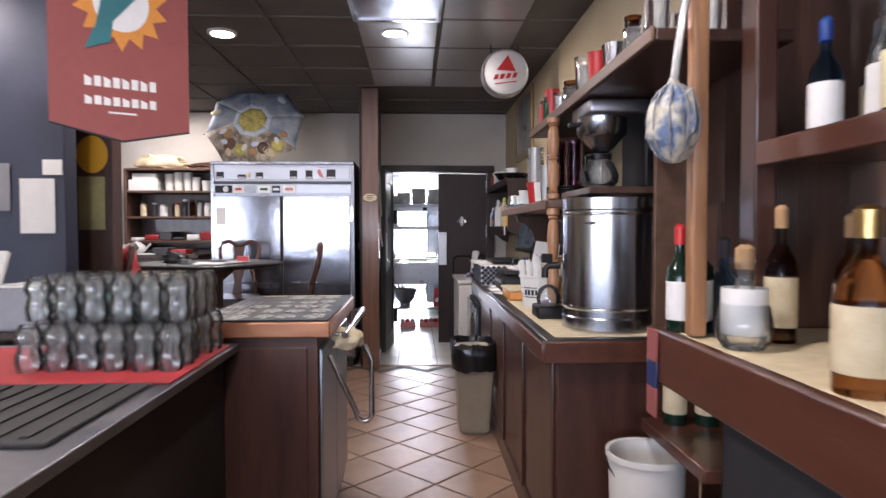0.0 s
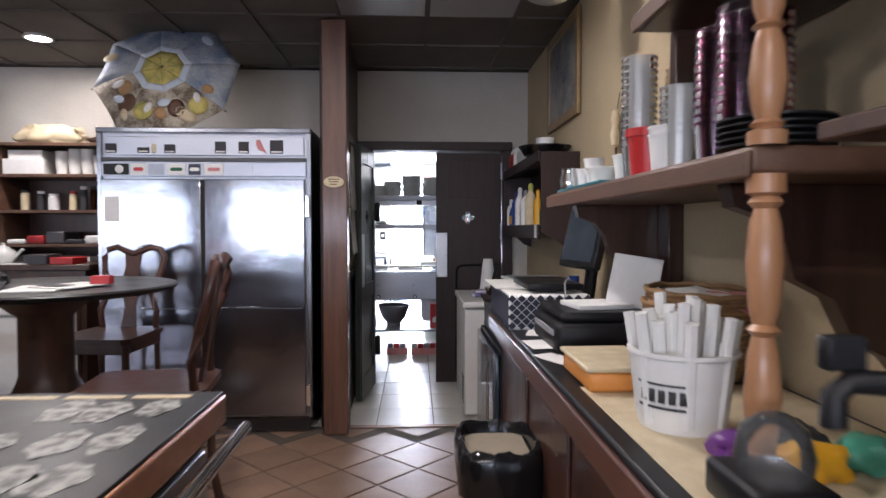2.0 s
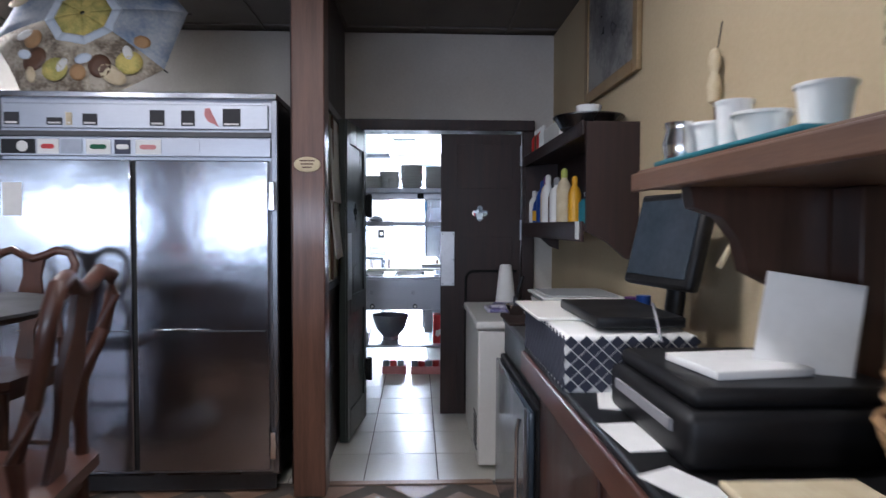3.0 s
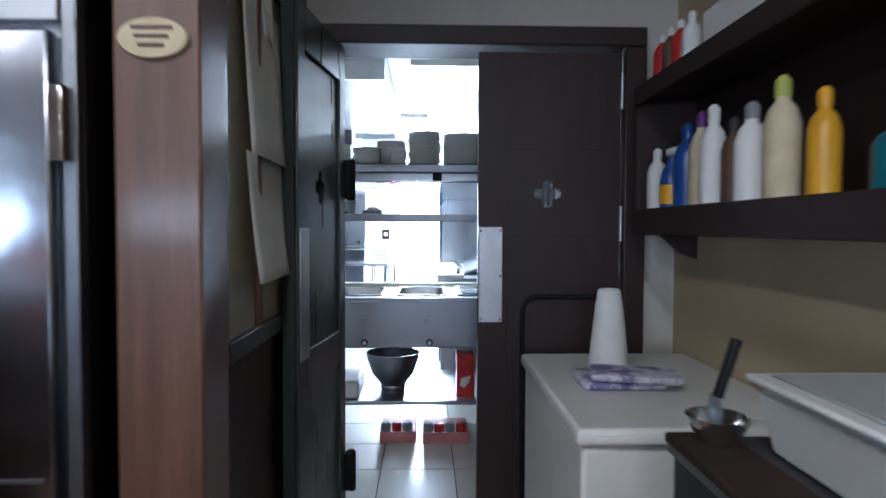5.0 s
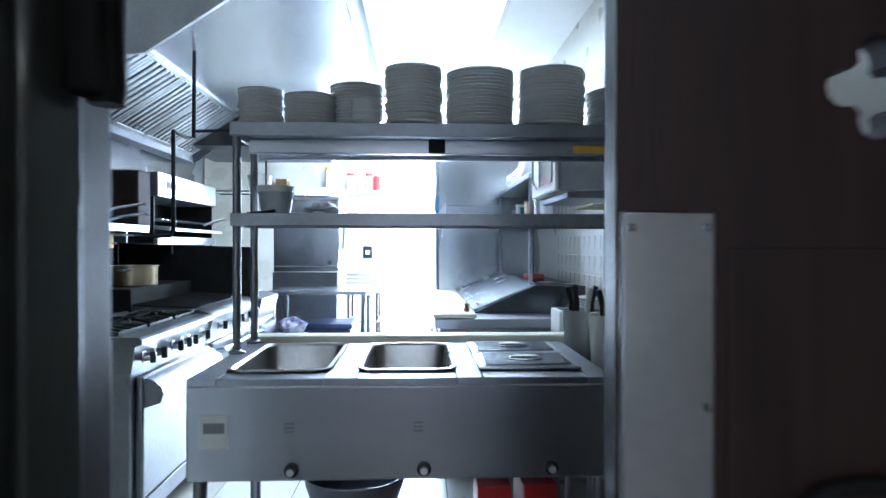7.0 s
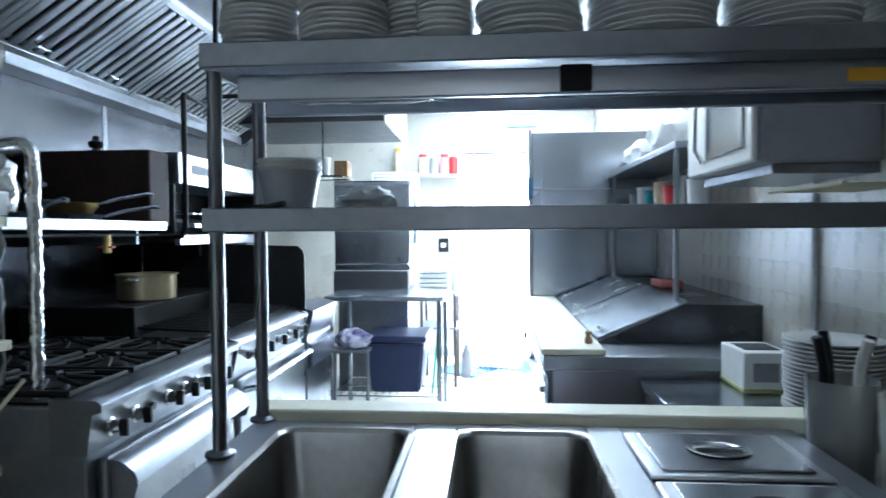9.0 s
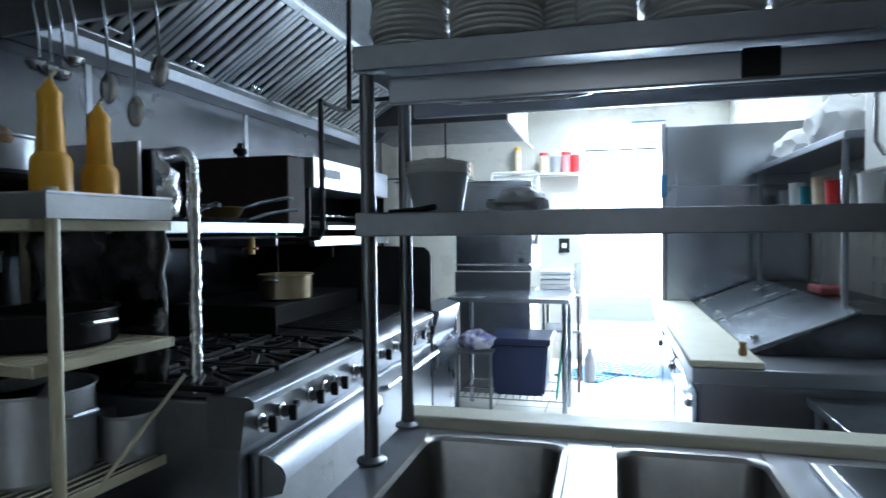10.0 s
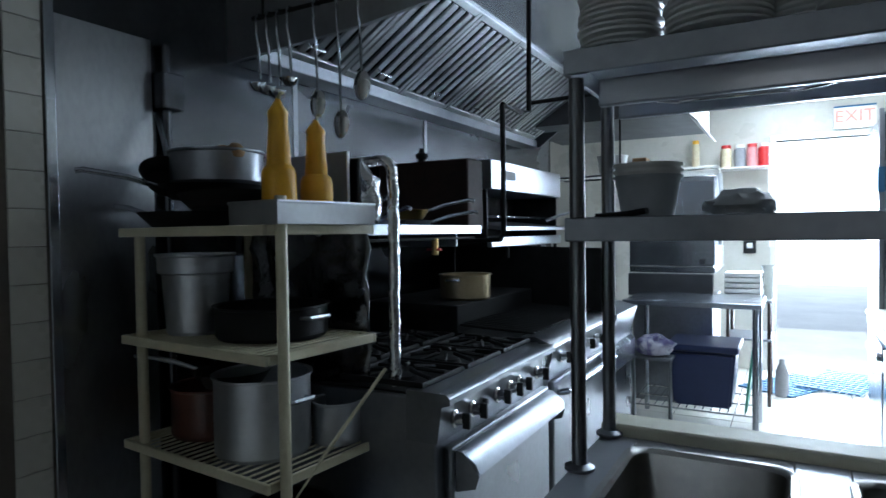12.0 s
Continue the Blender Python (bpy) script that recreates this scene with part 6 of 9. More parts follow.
spray(1.575, 6.99, 1.3725, M["blue_bottle"])
for x, y, r, h, mt, cm, lb in (
    (1.575, 7.12, 0.035, 0.22, "paper", "paper", "tall white cleaner carton bottle"),
    (1.585, 6.89, 0.042, 0.27, "blue_bottle", "blue_bottle", "blue detergent bottle with a blue cap"),
    (1.585, 6.79, 0.036, 0.29, "label_cream", "purple", "cream cleaner bottle with a purple cap"),
    (1.575, 6.69, 0.038, 0.29, "paper", "paper", "white plastic lotion bottle"),
    (1.59, 6.60, 0.033, 0.24, "shelf_wood", "ink", "brown glass bottle with a black cap"),
    (1.585, 6.50, 0.042, 0.26, "paper", "gray_print", "white spray can with grey cap"),
    (1.60, 6.39, 0.042, 0.30, "label_cream", "lime", "yellow and green cleaner bottle"),
    (1.63, 6.28, 0.035, 0.25, "yellow", "yellow", "yellow plastic cleaner bottle"),
    (1.65, 6.08, 0.05, 0.16, "tealp", "paper", "teal tub of wipes"),
):
    squeeze(x, y, 1.3725, r, h, M[mt], M[cm], lb)
solo("price_tag", box(B(), 1.508, 1.5115, 5.73, 5.79, 1.30, 1.38), M["paper"], "white paper tag on the shelf edge", "tag")
for k, (y, mt) in enumerate(((7.1, "red_gloss"), (7.02, "shelf_wood"), (6.94, "red_gloss"), (6.86, "paper"))):
    squeeze(1.58, y, 1.8125, 0.03, 0.17, M[mt], M["paper"], "small sauce bottle on the upper tier")
solo("white_carton", box(B(), 1.55, 1.72, 6.30, 6.72, 1.8125, 1.93, 0.006), M["paper"], "white carton on the upper tier", "box")
solo("red_carton", box(B(), 1.55, 1.72, 6.95, 7.15, 1.8125, 1.84, 0.004), M["red"], "flat red carton on the upper tier", "box")
solo("steel_pan", lathe(B(), [(0, 0), (0.13, 0), (0.16, 0.05), (0.165, 0.05), (0.165, 0.056), (0.15, 0.055), (0.125, 0.008), (0, 0.008)], 1.60, 5.92, 1.8125, 30), M["steel_dark"], "dark steel pan on the upper tier", "pan")
solo("white_tub", lathe(B(), [(0, 0), (0.05, 0), (0.06, 0.05), (0, 0.055)], 1.60, 5.92, 1.87, 20), M["paper"], "white plastic tub in the pan", "tub")

# framed picture
pf = thing("framed_picture", (1.74, 6.1, 2.05), "framed dark photograph on the wall", "picture")
part("print", box(B(), 1.742, 1.752, 5.72, 6.44, 2.09, 2.60), M["photo"], pf)
for y0, y1, z0, z1 in ((5.66, 5.72, 2.03, 2.66), (6.44, 6.50, 2.03, 2.66), (5.72, 6.44, 2.03, 2.09), (5.72, 6.44, 2.60, 2.66)):
    part("frame_bar", box(B(), 1.732, 1.757, y0, y1, z0, z1, 0.005), M["gold"], pf)

# round hanging sign
sg = thing("round_sign", (1.35, 4.69, 2.33), "round white light sign with a red triangle, hung from the ceiling", "sign")
bm = lathe(B(), [(0, -0.05), (0.15, -0.048), (0.17, -0.03), (0.17, 0.03), (0.15, 0.048), (0, 0.05)], 0, 0, 0, 44)
SM = Matrix.Translation((1.355, 4.69, 2.49)) @ Matrix.Rotation(radians(90), 4, "X") @ Matrix.Rotation(radians(-4), 4, "Z")
bm.transform(SM)
part("drum", bm, M["white_plastic"], sg)
bm = lathe(B(), [(0.158, 0.049), (0.164, 0.053), (0.174, 0.035), (0.174, -0.035), (0.168, -0.04)], 0, 0, 0, 44)
bm.transform(SM)
part("rim", bm, M["alu"], sg)


def on_sign(name, poly, mat):
    bm = prism(B(), poly, 0.0505, 0.053)
    bm.transform(SM)
    part(name, bm, mat, sg)


on_sign("red_triangle", [(-0.065, 0.012), (0.078, 0.012), (0.01, 0.125)], M["red_gloss"])
for k in range(4):
    x0 = -0.085 + 0.045 * k
    on_sign("script_bar", [(x0, -0.06 + 0.008 * k), (x0 + 0.03, -0.055 + 0.008 * k), (x0 + 0.04, -0.02 + 0.008 * k), (x0 + 0.012, -0.022 + 0.008 * k)], M["red_gloss"])
on_sign("script_line", [(-0.07, -0.085), (0.09, -0.055), (0.09, -0.062), (-0.07, -0.093)], M["red_gloss"])
for sx in (-0.1, 0.1):
    part("chain", tube(B(), [(1.355 + sx, 4.69, 2.62), (1.355 + sx, 4.69, CEIL - 0.001)], 0.004, 6), M["black_metal"], sg)

# ---- bottle bar, near the start ----
LZ = 1.05
lb_ = thing("bottle_counter", (1.7, 0.5, 0), "mahogany back bar counter with a pale top", "counter")
part("counter_top", box(B(), 1.44, 2.015, -2.6, 1.90, LZ - 0.012, LZ, 0.003), M["label_cream"], lb_)
part("front_board", box(B(), 1.40, 1.438, -2.6, 1.93, LZ - 0.15, LZ + 0.004, 0.008), M["mahogany"], lb_)
part("end_board", box(B(), 1.44, 2.015, 1.90, 1.93, LZ - 0.15, LZ + 0.002, 0.006), M["mahogany"], lb_)
part("base", box(B(), 1.52, 2.015, -2.6, 1.72, 0.0, LZ - 0.15, 0.004), M["ink"], lb_)
part("low_shelf", box(B(), 1.47, 2.015, 1.72, 2.19, 0.66, 0.70, 0.005), M["mahogany"], lb_)
wbk = thing("white_bucket", (1.45, 2.08, 0), "white plastic bucket on the floor between the counters", "bucket")
part("pail", lathe(B(), [(0, 0.006), (0.10, 0), (0.104, 0.01), (0.122, 0.60), (0.130, 0.605), (0.130, 0.625), (0.118, 0.622), (0.10, 0.015), (0, 0.012)], 1.45, 2.08, 0, 32), M["white_plastic"], wbk)
part("bail_handle", tube(B(), [(1.45 + 0.132 * math.cos(a), 2.08 - 0.06 * math.sin(a), 0.60 - 0.09 * math.sin(a)) for a in [math.pi * q / 12 for q in range(13)]], 0.004, 6), M["steel"], wbk)
bo = thing("printed_strap", (1.395, 1.89, 0.80), "orange and blue printed strap hung over the counter edge", "strap")
for z0, z1, mt in ((0.80, 0.885, "banner_red"), (0.886, 0.96, "blue"), (0.961, 1.055, "banner_red")):
    part("strap_band", box(B(), 1.389, 1.397, 1.855, 1.925, z0, z1, 0.002), M[mt], bo)


def bottle(x, y, z, kind, glassmat, capmat, labelmat, label, h=0.30, r=0.038):
    t = thing("liquor_bottle", (x, y, z), label, "bottle", "liquor bottles")
    shapes = {"round": [(0, 0), (1, 0.0), (1.02, 0.02), (1.02, 0.55), (0.9, 0.63), (0.4, 0.74), (0.34, 0.78), (0.34, 0.93)], "square": [(0, 0), (1, 0), (1, 0.62), (0.5, 0.70), (0.36, 0.74), (0.36, 0.93)], "jug": [(0, 0), (0.9, 0), (1.25, 0.08), (1.3, 0.2), (1.1, 0.36), (0.6, 0.46), (0.4, 0.52), (0.38, 0.66), (0.5, 0.68), (0.5, 0.72)]}
    part("glass_body", lathe(B(), [(a * r, b * h) for a, b in shapes[kind]], x, y, z, 4 if kind == "square" else 20), glassmat, t)
    top = 0.72 if kind == "jug" else 0.93
    part("stopper", lathe(B(), [(0.42 * r, top * h - 0.02), (0.44 * r, top * h + 0.03), (0.2 * r, top * h + 0.04), (0, top * h + 0.04)], x, y, z, 12), capmat, t)
    if labelmat:
        rr = r * (1.03 if kind != "square" else 1.01)
        part("paper_label", lathe(B(), [(rr, 0.12 * h), (rr + 0.001, 0.14 * h), (rr + 0.001, 0.48 * h), (rr, 0.5 * h)], x, y, z, 4 if kind == "square" else 20), labelmat, t, "printed paper label")
    return t


for x, y, kd, gm, cm, lm, h, r, lb in (
    (1.46, 1.86, "round", "dark_green_bottle", "red_gloss", "paper", 0.29, 0.036, "dark green bottle with a white label and red cap"),
    (1.50, 1.83, "square", "dark_green_bottle", "red_gloss", "paper", 0.30, 0.045, "square dark green bottle with pale label"),
    (1.575, 1.83, "round", "blue_glass", "ink", None, 0.25, 0.036, "small blue glass bottle"),
    (1.51, 1.60, "jug", "glass", "oak_cap", "paper", 0.30, 0.052, "squat clear decanter bottle with a cork"),
    (1.65, 1.68, "round", "brown_glass", "oak_cap", "label_cream", 0.34, 0.038, "amber liquor bottle with a wooden stopper"),
    (1.66, 1.76, "round", "liquid_dark", "red_gloss", "label_cream", 0.33, 0.036, "dark liquor bottle with a red capsule"),
    (1.50, 1.17, "round", "brown_glass", "brass", "label_cream", 0.32, 0.052, "wide amber bottle with a cream label and gold cap"),
    (1.66, 1.40, "round", "brown_glass", "red_gloss", "paper", 0.32, 0.04, "amber bottle with red capsule"),
    (1.60, 1.02, "round", "gin_bottle", "ink", "paper", 0.30, 0.04, "green bottle with a white label"),
    (1.72, 0.86, "round", "glass", "ink", "paper", 0.31, 0.04, "clear spirit bottle with a white label"),
    (1.56, 0.68, "round", "brown_glass", "brass", "label_cream", 0.30, 0.042, "amber whisky bottle with gold cap"),
):
    bottle(x, y, LZ + 0.001, kd, M[gm], M[cm], M[lm] if lm else None, lb, h, r)
for x, y, lb in ((1.56, 2.12, "dark wine bottle with a pale label"), (1.66, 2.10, "dark wine bottle with a pale label"), (1.78, 2.12, "dark wine bottle with gold foil")):
    bottle(x, y, 0.701, "round", M["dark_green_bottle"], M["brass"], M["label_cream"], lb, 0.31, 0.037)
lq = thing("bottle_shelf", (1.8, 1.0, 1.53), "mahogany wall shelf holding liquor bottles", "shelf")
part("shelf_board", box(B(), 1.62, 2.015, -2.0, 1.72, 1.525, 1.56, 0.006), M["mahogany"], lq)
part("shelf_front", box(B(), 1.60, 1.62, -2.0, 1.72, 1.51, 1.575, 0.005), M["mahogany"], lq)
part("back_panel", box(B(), 1.99, 2.0145, -2.0, 1.72, LZ + 0.002, 2.5), M["mahogany_v"], lq)
part("end_stile", box(B(), 1.60, 1.66, 1.72, 1.80, LZ + 0.005, CEIL - 0.002, 0.006), M["mahogany_v"], lq)
part("top_board", box(B(), 1.62, 2.015, -2.0, 1.72, 2.10, 2.13, 0.006), M["mahogany"], lq)
random.seed(21)
for k in range(11):
    gm = ("blue_glass", "glass", "glass", "brown_glass", "glass", "gin_bottle", "glass", "brown_glass", "glass", "blue_glass", "glass")[k]
    bottle(1.72 + 0.06 * (k % 2), 1.62 - 0.125 * k, 1.561, "round", M[gm], M[("blue_bottle", "ink", "paper", "red_gloss")[k % 4]], M[("paper", "paper", "label_cream", "pink")[k % 4]], "clear liquor bottle with a printed label on the wall shelf", random.uniform(0.28, 0.34), 0.038)
for k in range(13):
    gm = ("glass", "brown_glass", "glass", "liquid_dark", "glass", "gin_bottle", "brown_glass")[k % 7]
    bottle(1.87 + 0.03 * (k % 2), 1.64 - 0.105 * k, 1.561, "round", M[gm], M[("ink", "red_gloss", "brass")[k % 3]], M[("label_cream", "paper", "pink", "paper")[k % 4]], "liquor bottle in the back row of the wall shelf", random.uniform(0.27, 0.33), 0.036)
for k in range(9):
    bottle(1.78 + 0.10 * (k % 2), 1.60 - 0.15 * k, LZ + 0.001, "round", M[("brown_glass", "liquid_dark", "gin_bottle")[k % 3]], M[("oak_cap", "red_gloss", "brass")[k % 3]], M[("label_cream", "paper")[k % 2]], "liquor bottle in the back row of the counter", random.uniform(0.29, 0.34), 0.036)
wp = thing("shelf_post", (1.47, 1.76, LZ), "light wooden post at the end of the shelves", "post")
part("post", box(B(), 1.44, 1.485, 1.74, 1.785, LZ + 0.005, CEIL - 0.002, 0.008), M["light_wood"], wp)
mb = thing("mesh_bag", (1.36, 1.70, 1.52), "clear mesh bag of corks and wrappers hung on the post", "bag")
bm = B()
bmesh.ops.create_icosphere(bm, subdivisions=3, radius=1)
for v in bm.verts:
    s_ = 1 + 0.30 * noise.noise(v.co * 2.2) + 0.10 * noise.noise(v.co * 7)
    v.co = Vector((1.37 + v.co.x * 0.062 * s_, 1.70 + v.co.y * 0.062 * s_, 1.62 + v.co.z * 0.10 * s_))
part("bag_body", bm, M["bag_mix"], mb)
for k in range(9):
    a = 2 * math.pi * k / 9
    pts = [(1.37 + 0.067 * math.cos(a) * math.sin(p), 1.70 + 0.067 * math.sin(a) * math.sin(p), 1.62 + 0.102 * math.cos(p)) for p in [math.pi * q / 10 for q in range(11)]]
    part("mesh_strand", tube(B(), pts, 0.003, 5), M["gray_print"], mb)
part("bag_neck", tube(B(), [(1.37, 1.70, 1.72), (1.385, 1.715, 1.80), (1.41, 1.735, 1.93), (1.435, 1.745, 2.02)], 0.012, 8), M["cup_clear"], mb)

# ---- kitchen: steam table at the pass ----
SX0, SX1, SY0, SY1, SZ = 0.10, 1.335, 8.57, 9.245, 0.90
sv = thing("steam_table", (0.72, 8.9, 0), "stainless steel three-well steam table with overshelves", "steam table")
WELLS = ((0.185, 0.49), (0.585, 0.875), (0.955, 1.262))
WY0, WY1 = 8.66, 9.175
xs = [SX0] + [v for w in WELLS for v in w] + [SX1]
for a, b in zip(xs[::2], xs[1::2]):
    part("top_plate", box(B(), a, b, SY0, SY1, SZ - 0.03, SZ, 0.003), M["steel_h"], sv)
for a, b in WELLS:
    part("top_plate", box(B(), a, b, SY0, WY0, SZ - 0.03, SZ - 0.0005, 0.002), M["steel_h"], sv)
    part("top_plate", box(B(), a, b, WY1, SY1, SZ - 0.03, SZ - 0.0005, 0.002), M["steel_h"], sv)
part("front_apron", box(B(), SX0, SX1, SY0 - 0.004, SY0 + 0.02, 0.605, SZ - 0.02, 0.006), M["steel_h"], sv)
part("side_apron", box(B(), SX0, SX0 + 0.02, SY0 + 0.02, SY1, 0.605, SZ - 0.03, 0.004), M["steel_worn"], sv)
part("side_apron", box(B(), SX1 - 0.02, SX1, SY0 + 0.02, SY1, 0.605, SZ - 0.03, 0.004), M["steel_worn"], sv)
part("back_apron", box(B(), SX0, SX1, SY1 - 0.02, SY1, 0.605, SZ - 0.03, 0.004), M["steel_worn"], sv)
part("bottom_pan", box(B(), SX0 + 0.02, SX1 - 0.02, SY0 + 0.02, SY1 - 0.02, 0.605, 0.62), M["steel_worn"], sv)


def well(x0, x1, y0, y1, z, depth, name, mat):
    """An open pan with a rolled rim, sloped walls and a floor."""
    bm = B()
    rings = []
    for d, dz in ((-0.014, 0.004), (-0.012, 0.009), (0.0, 0.009), (0.006, 0.0), (0.02, -depth), (0.05, -depth - 0.004)):
        r = 0.04 + max(-d, 0)
        pts = []
        for cx, cy, a0 in ((x1 - d - r, y1 - d - r, 0), (x0 + d + r, y1 - d - r, 90), (x0 + d + r, y0 + d + r, 180), (x1 - d - r, y0 + d + r, 270)):
            for k in range(5):
                a = radians(a0 + 22.5 * k)
                pts.append(bm.verts.new((cx + r * math.cos(a), cy + r * math.sin(a), z + dz)))
        rings.append(pts)
    for a, b in zip(rings, rings[1:]):
        for i in range(20):
            bm.faces.new((a[i], a[(i + 1) % 20], b[(i + 1) % 20], b[i]))
    bm.faces.new(rings[-1])
    bmesh.ops.recalc_face_normals(bm, faces=bm.faces)
    return part(name, bm, mat, sv)


well(0.19, 0.485, WY0 + 0.005, WY1 - 0.005, SZ, 0.15, "food_well", M["well_steel"])
well(0.59, 0.87, WY0 + 0.005, WY1 - 0.005, SZ, 0.17, "food_well", M["well_steel"])
for y0, y1 in ((8.665, 8.905), (8.925, 9.17)):
    ld = thing("pan_lid", (1.10, y0, SZ), "steel steam pan lid with a recessed grip", "lid", "steam pan lids")
    bm = box(B(), 0.948, 1.268, y0, y1, SZ + 0.001, SZ + 0.012, 0.005)
    part("lid_plate", bm, M["alu"], ld)
    part("lid_ridge", box(B(), 0.973, 1.243, y0 + 0.022, y1 - 0.022, SZ + 0.012, SZ + 0.018, 0.005), M["steel"], ld)
    g = lathe(B(), [(0.001, 0.006), (0.03, 0.006), (0.045, 0.016), (0.055, 0.019), (0.06, 0.018)], 0, 0, 0, 24)
    g.transform(Matrix.Translation((1.108, (y0 + y1) / 2, SZ + 0.003)) @ Matrix.Diagonal((1, 0.8, 1, 1)))
    part("grip_dish", g, M["chrome"], ld)
    part("grip_bar", tube(B(), [(1.063, (y0 + y1) / 2, SZ + 0.021), (1.153, (y0 + y1) / 2, SZ + 0.021)], 0.005, 8), M["chrome"], ld)
for x0, y0 in ((SX0 + 0.03, SY0 + 0.03), (SX1 - 0.03, SY0 + 0.03), (SX0 + 0.03, SY1 - 0.03), (SX1 - 0.03, SY1 - 0.03)):
    lg = part("leg", tube(B(), [(x0, y0, 0.06), (x0, y0, 0.61)], 0.02, 12), M["steel_worn"], sv)
    part("bullet_foot", lathe(B(), [(0.012, 0), (0.02, 0.03), (0.021, 0.06)], x0, y0, 0, 12, True), M["dark_gray"], lg)
part("undershelf", box(B(), SX0 + 0.01, SX1 - 0.01, SY0 + 0.015, SY1 - 0.02, 0.262, 0.285, 0.004), M["steel_h"], sv)
for x in (0.40, 0.78, 1.15):
    bm = lathe(B(), [(0.021, 0), (0.021, 0.008), (0.012, 0.01), (0.012, 0.024), (0, 0.025)], 0, 0, 0, 18)
    bm.transform(Matrix.Translation((x, SY0 - 0.004, 0.638)) @ Matrix.Rotation(radians(90), 4, "X"))
    kb = part("control_knob", bm, M["knob"], sv)
    bm = lathe(B(), [(0.011, 0.0245), (0.010, 0.028), (0, 0.028)], 0, 0, 0, 14)
    bm.transform(Matrix.Translation((x, SY0 - 0.004, 0.638)) @ Matrix.Rotation(radians(90), 4, "X"))
    part("knob_cap", bm, M["white_plastic"], kb)
for x in (0.39, 0.76):
    for q in range(3):
        part("dial_mark", box(B(), x - 0.012, x + 0.018, SY0 - 0.0055, SY0 - 0.0042, 0.745 + 0.012 * q, 0.75 + 0.012 * q), M["gray_print"], sv)
part("warning_label", box(B(), SX0 + 0.04, SX0 + 0.12, SY0 - 0.0055, SY0 - 0.0042, 0.70, 0.80), M["paper"], sv, "white warning label")
part("label_mark", box(B(), SX0 + 0.05, SX0 + 0.11, SY0 - 0.007, SY0 - 0.0056, 0.745, 0.775), M["gray_print"], sv)
bdv = solo("cutting_strip", box(B(), 0.095, 1.62, 9.25, 9.345, 0.885, 0.925, 0.006), M["board"], "long cream plastic cutting strip behind the steam table", "cutting board")
bms = thing("strip_bracket", (0.7, 9.3, 0.6), "steel bracket carrying the cutting strip", "bracket")
for x in (0.2, 0.72, 1.25):
    part("bracket_arm", box(B(), x, x + 0.03, 9.246, 9.34, 0.78, 0.884, 0.004), M["steel_worn"], bms)

# overshelf
os_ = thing("overshelf", (0.8, 9.13, SZ), "double stainless overshelf with a heat lamp strip", "overshelf")
for x in (0.118, 1.565):
    for y in (9.008, 9.243):
        z0 = SZ + 0.001 if x < 1 else 0.0
        p = part("post", tube(B(), [(x, y, z0), (x, y, 1.668)], 0.015, 14), M["range_steel"], os_)
        part("post_flange", lathe(B(), [(0.03, 0), (0.03, 0.006), (0.018, 0.012)], x, y, z0, 14, True), M["steel_worn"], p)
for z0, z1 in ((1.352, 1.398), (1.670, 1.718)):
    bm = box(B(), 0.102, 1.735, 8.975, 8.985, z0, z1, 0.003)
    box(bm, 0.102, 1.735, 9.275, 9.285, z0, z1, 0.003)
    box(bm, 0.102, 0.112, 8.985, 9.275, z0, z1, 0.002)
    box(bm, 1.725, 1.735, 8.985, 9.275, z0, z1, 0.002)
    box(bm, 0.112, 1.725, 8.985, 9.275, z1 - 0.012, z1 - 0.002)
    part("shelf", bm, M["steel_worn"], os_)
bm = box(B(), 0.155, 1.60, 9.03, 9.05, 1.615, 1.668, 0.004)
box(bm, 0.155, 1.60, 9.19, 9.21, 1.615, 1.668, 0.004)
box(bm, 0.155, 1.60, 9.05, 9.19, 1.65, 1.668)
part("heat_lamp_housing", bm, M["steel_h"], os_)
part("heat_element", tube(B(), [(0.30, 9.12, 1.632), (1.50, 9.12, 1.632)], 0.006, 8), M["gray_print"], os_)
part("guard_wire", tube(B(), [(0.26, 9.06, 1.618), (0.30, 9.05, 1.61), (0.50, 9.05, 1.61), (0.55, 9.06, 1.618)], 0.003, 6), M["chrome"], os_)
part("lamp_hanger", box(B(), 0.80, 0.86, 9.015, 9.03, 1.618, 1.668, 0.003), M["black_metal"], os_)
part("yellow_label", box(B(), 1.33, 1.55, 9.0285, 9.0298, 1.625, 1.65), M["yellow"], os_, "yellow warning label")

# plates on top
def plate(r):
    return lathe(B(), [(0, 0.0), (r * 0.6, 0.0), (r * 0.62, 0.003), (r * 0.98, 0.017), (r, 0.019), (r, 0.022), (r * 0.97, 0.022), (r * 0.62, 0.008), (0, 0.006)], 0, 0, 0, 36)


random.seed(14)
for x, r, top, y in ((0.182, 0.083, 1.855, 9.10), (0.366, 0.094, 1.825, 9.08), (0.53, 0.10, 1.875, 9.14), (0.745, 0.106, 1.935, 9.10), (0.995, 0.128, 1.92, 9.12), (1.265, 0.126, 1.935, 9.12), (1.555, 0.145, 1.86, 9.13)):
    pitch = 0.0118
    n = int((top - 1.716) / pitch)
    first = None
    for k in range(n):
        at = (x + random.uniform(-0.005, 0.005), y + random.uniform(-0.005, 0.005), 1.7165 + pitch * k)
        if first is None:
            first = solo("dinner_plate", plate(r), M["china"], "white china plate in a stack on the overshelf", "plate", "plates on the overshelf", at=(0, 0, 0))
            first.location = at
        else:
            copy_thing(first, pose(*at, random.uniform(-0.7, 0.7), random.uniform(-0.7, 0.7), random.uniform(0, 90)))
sp = None
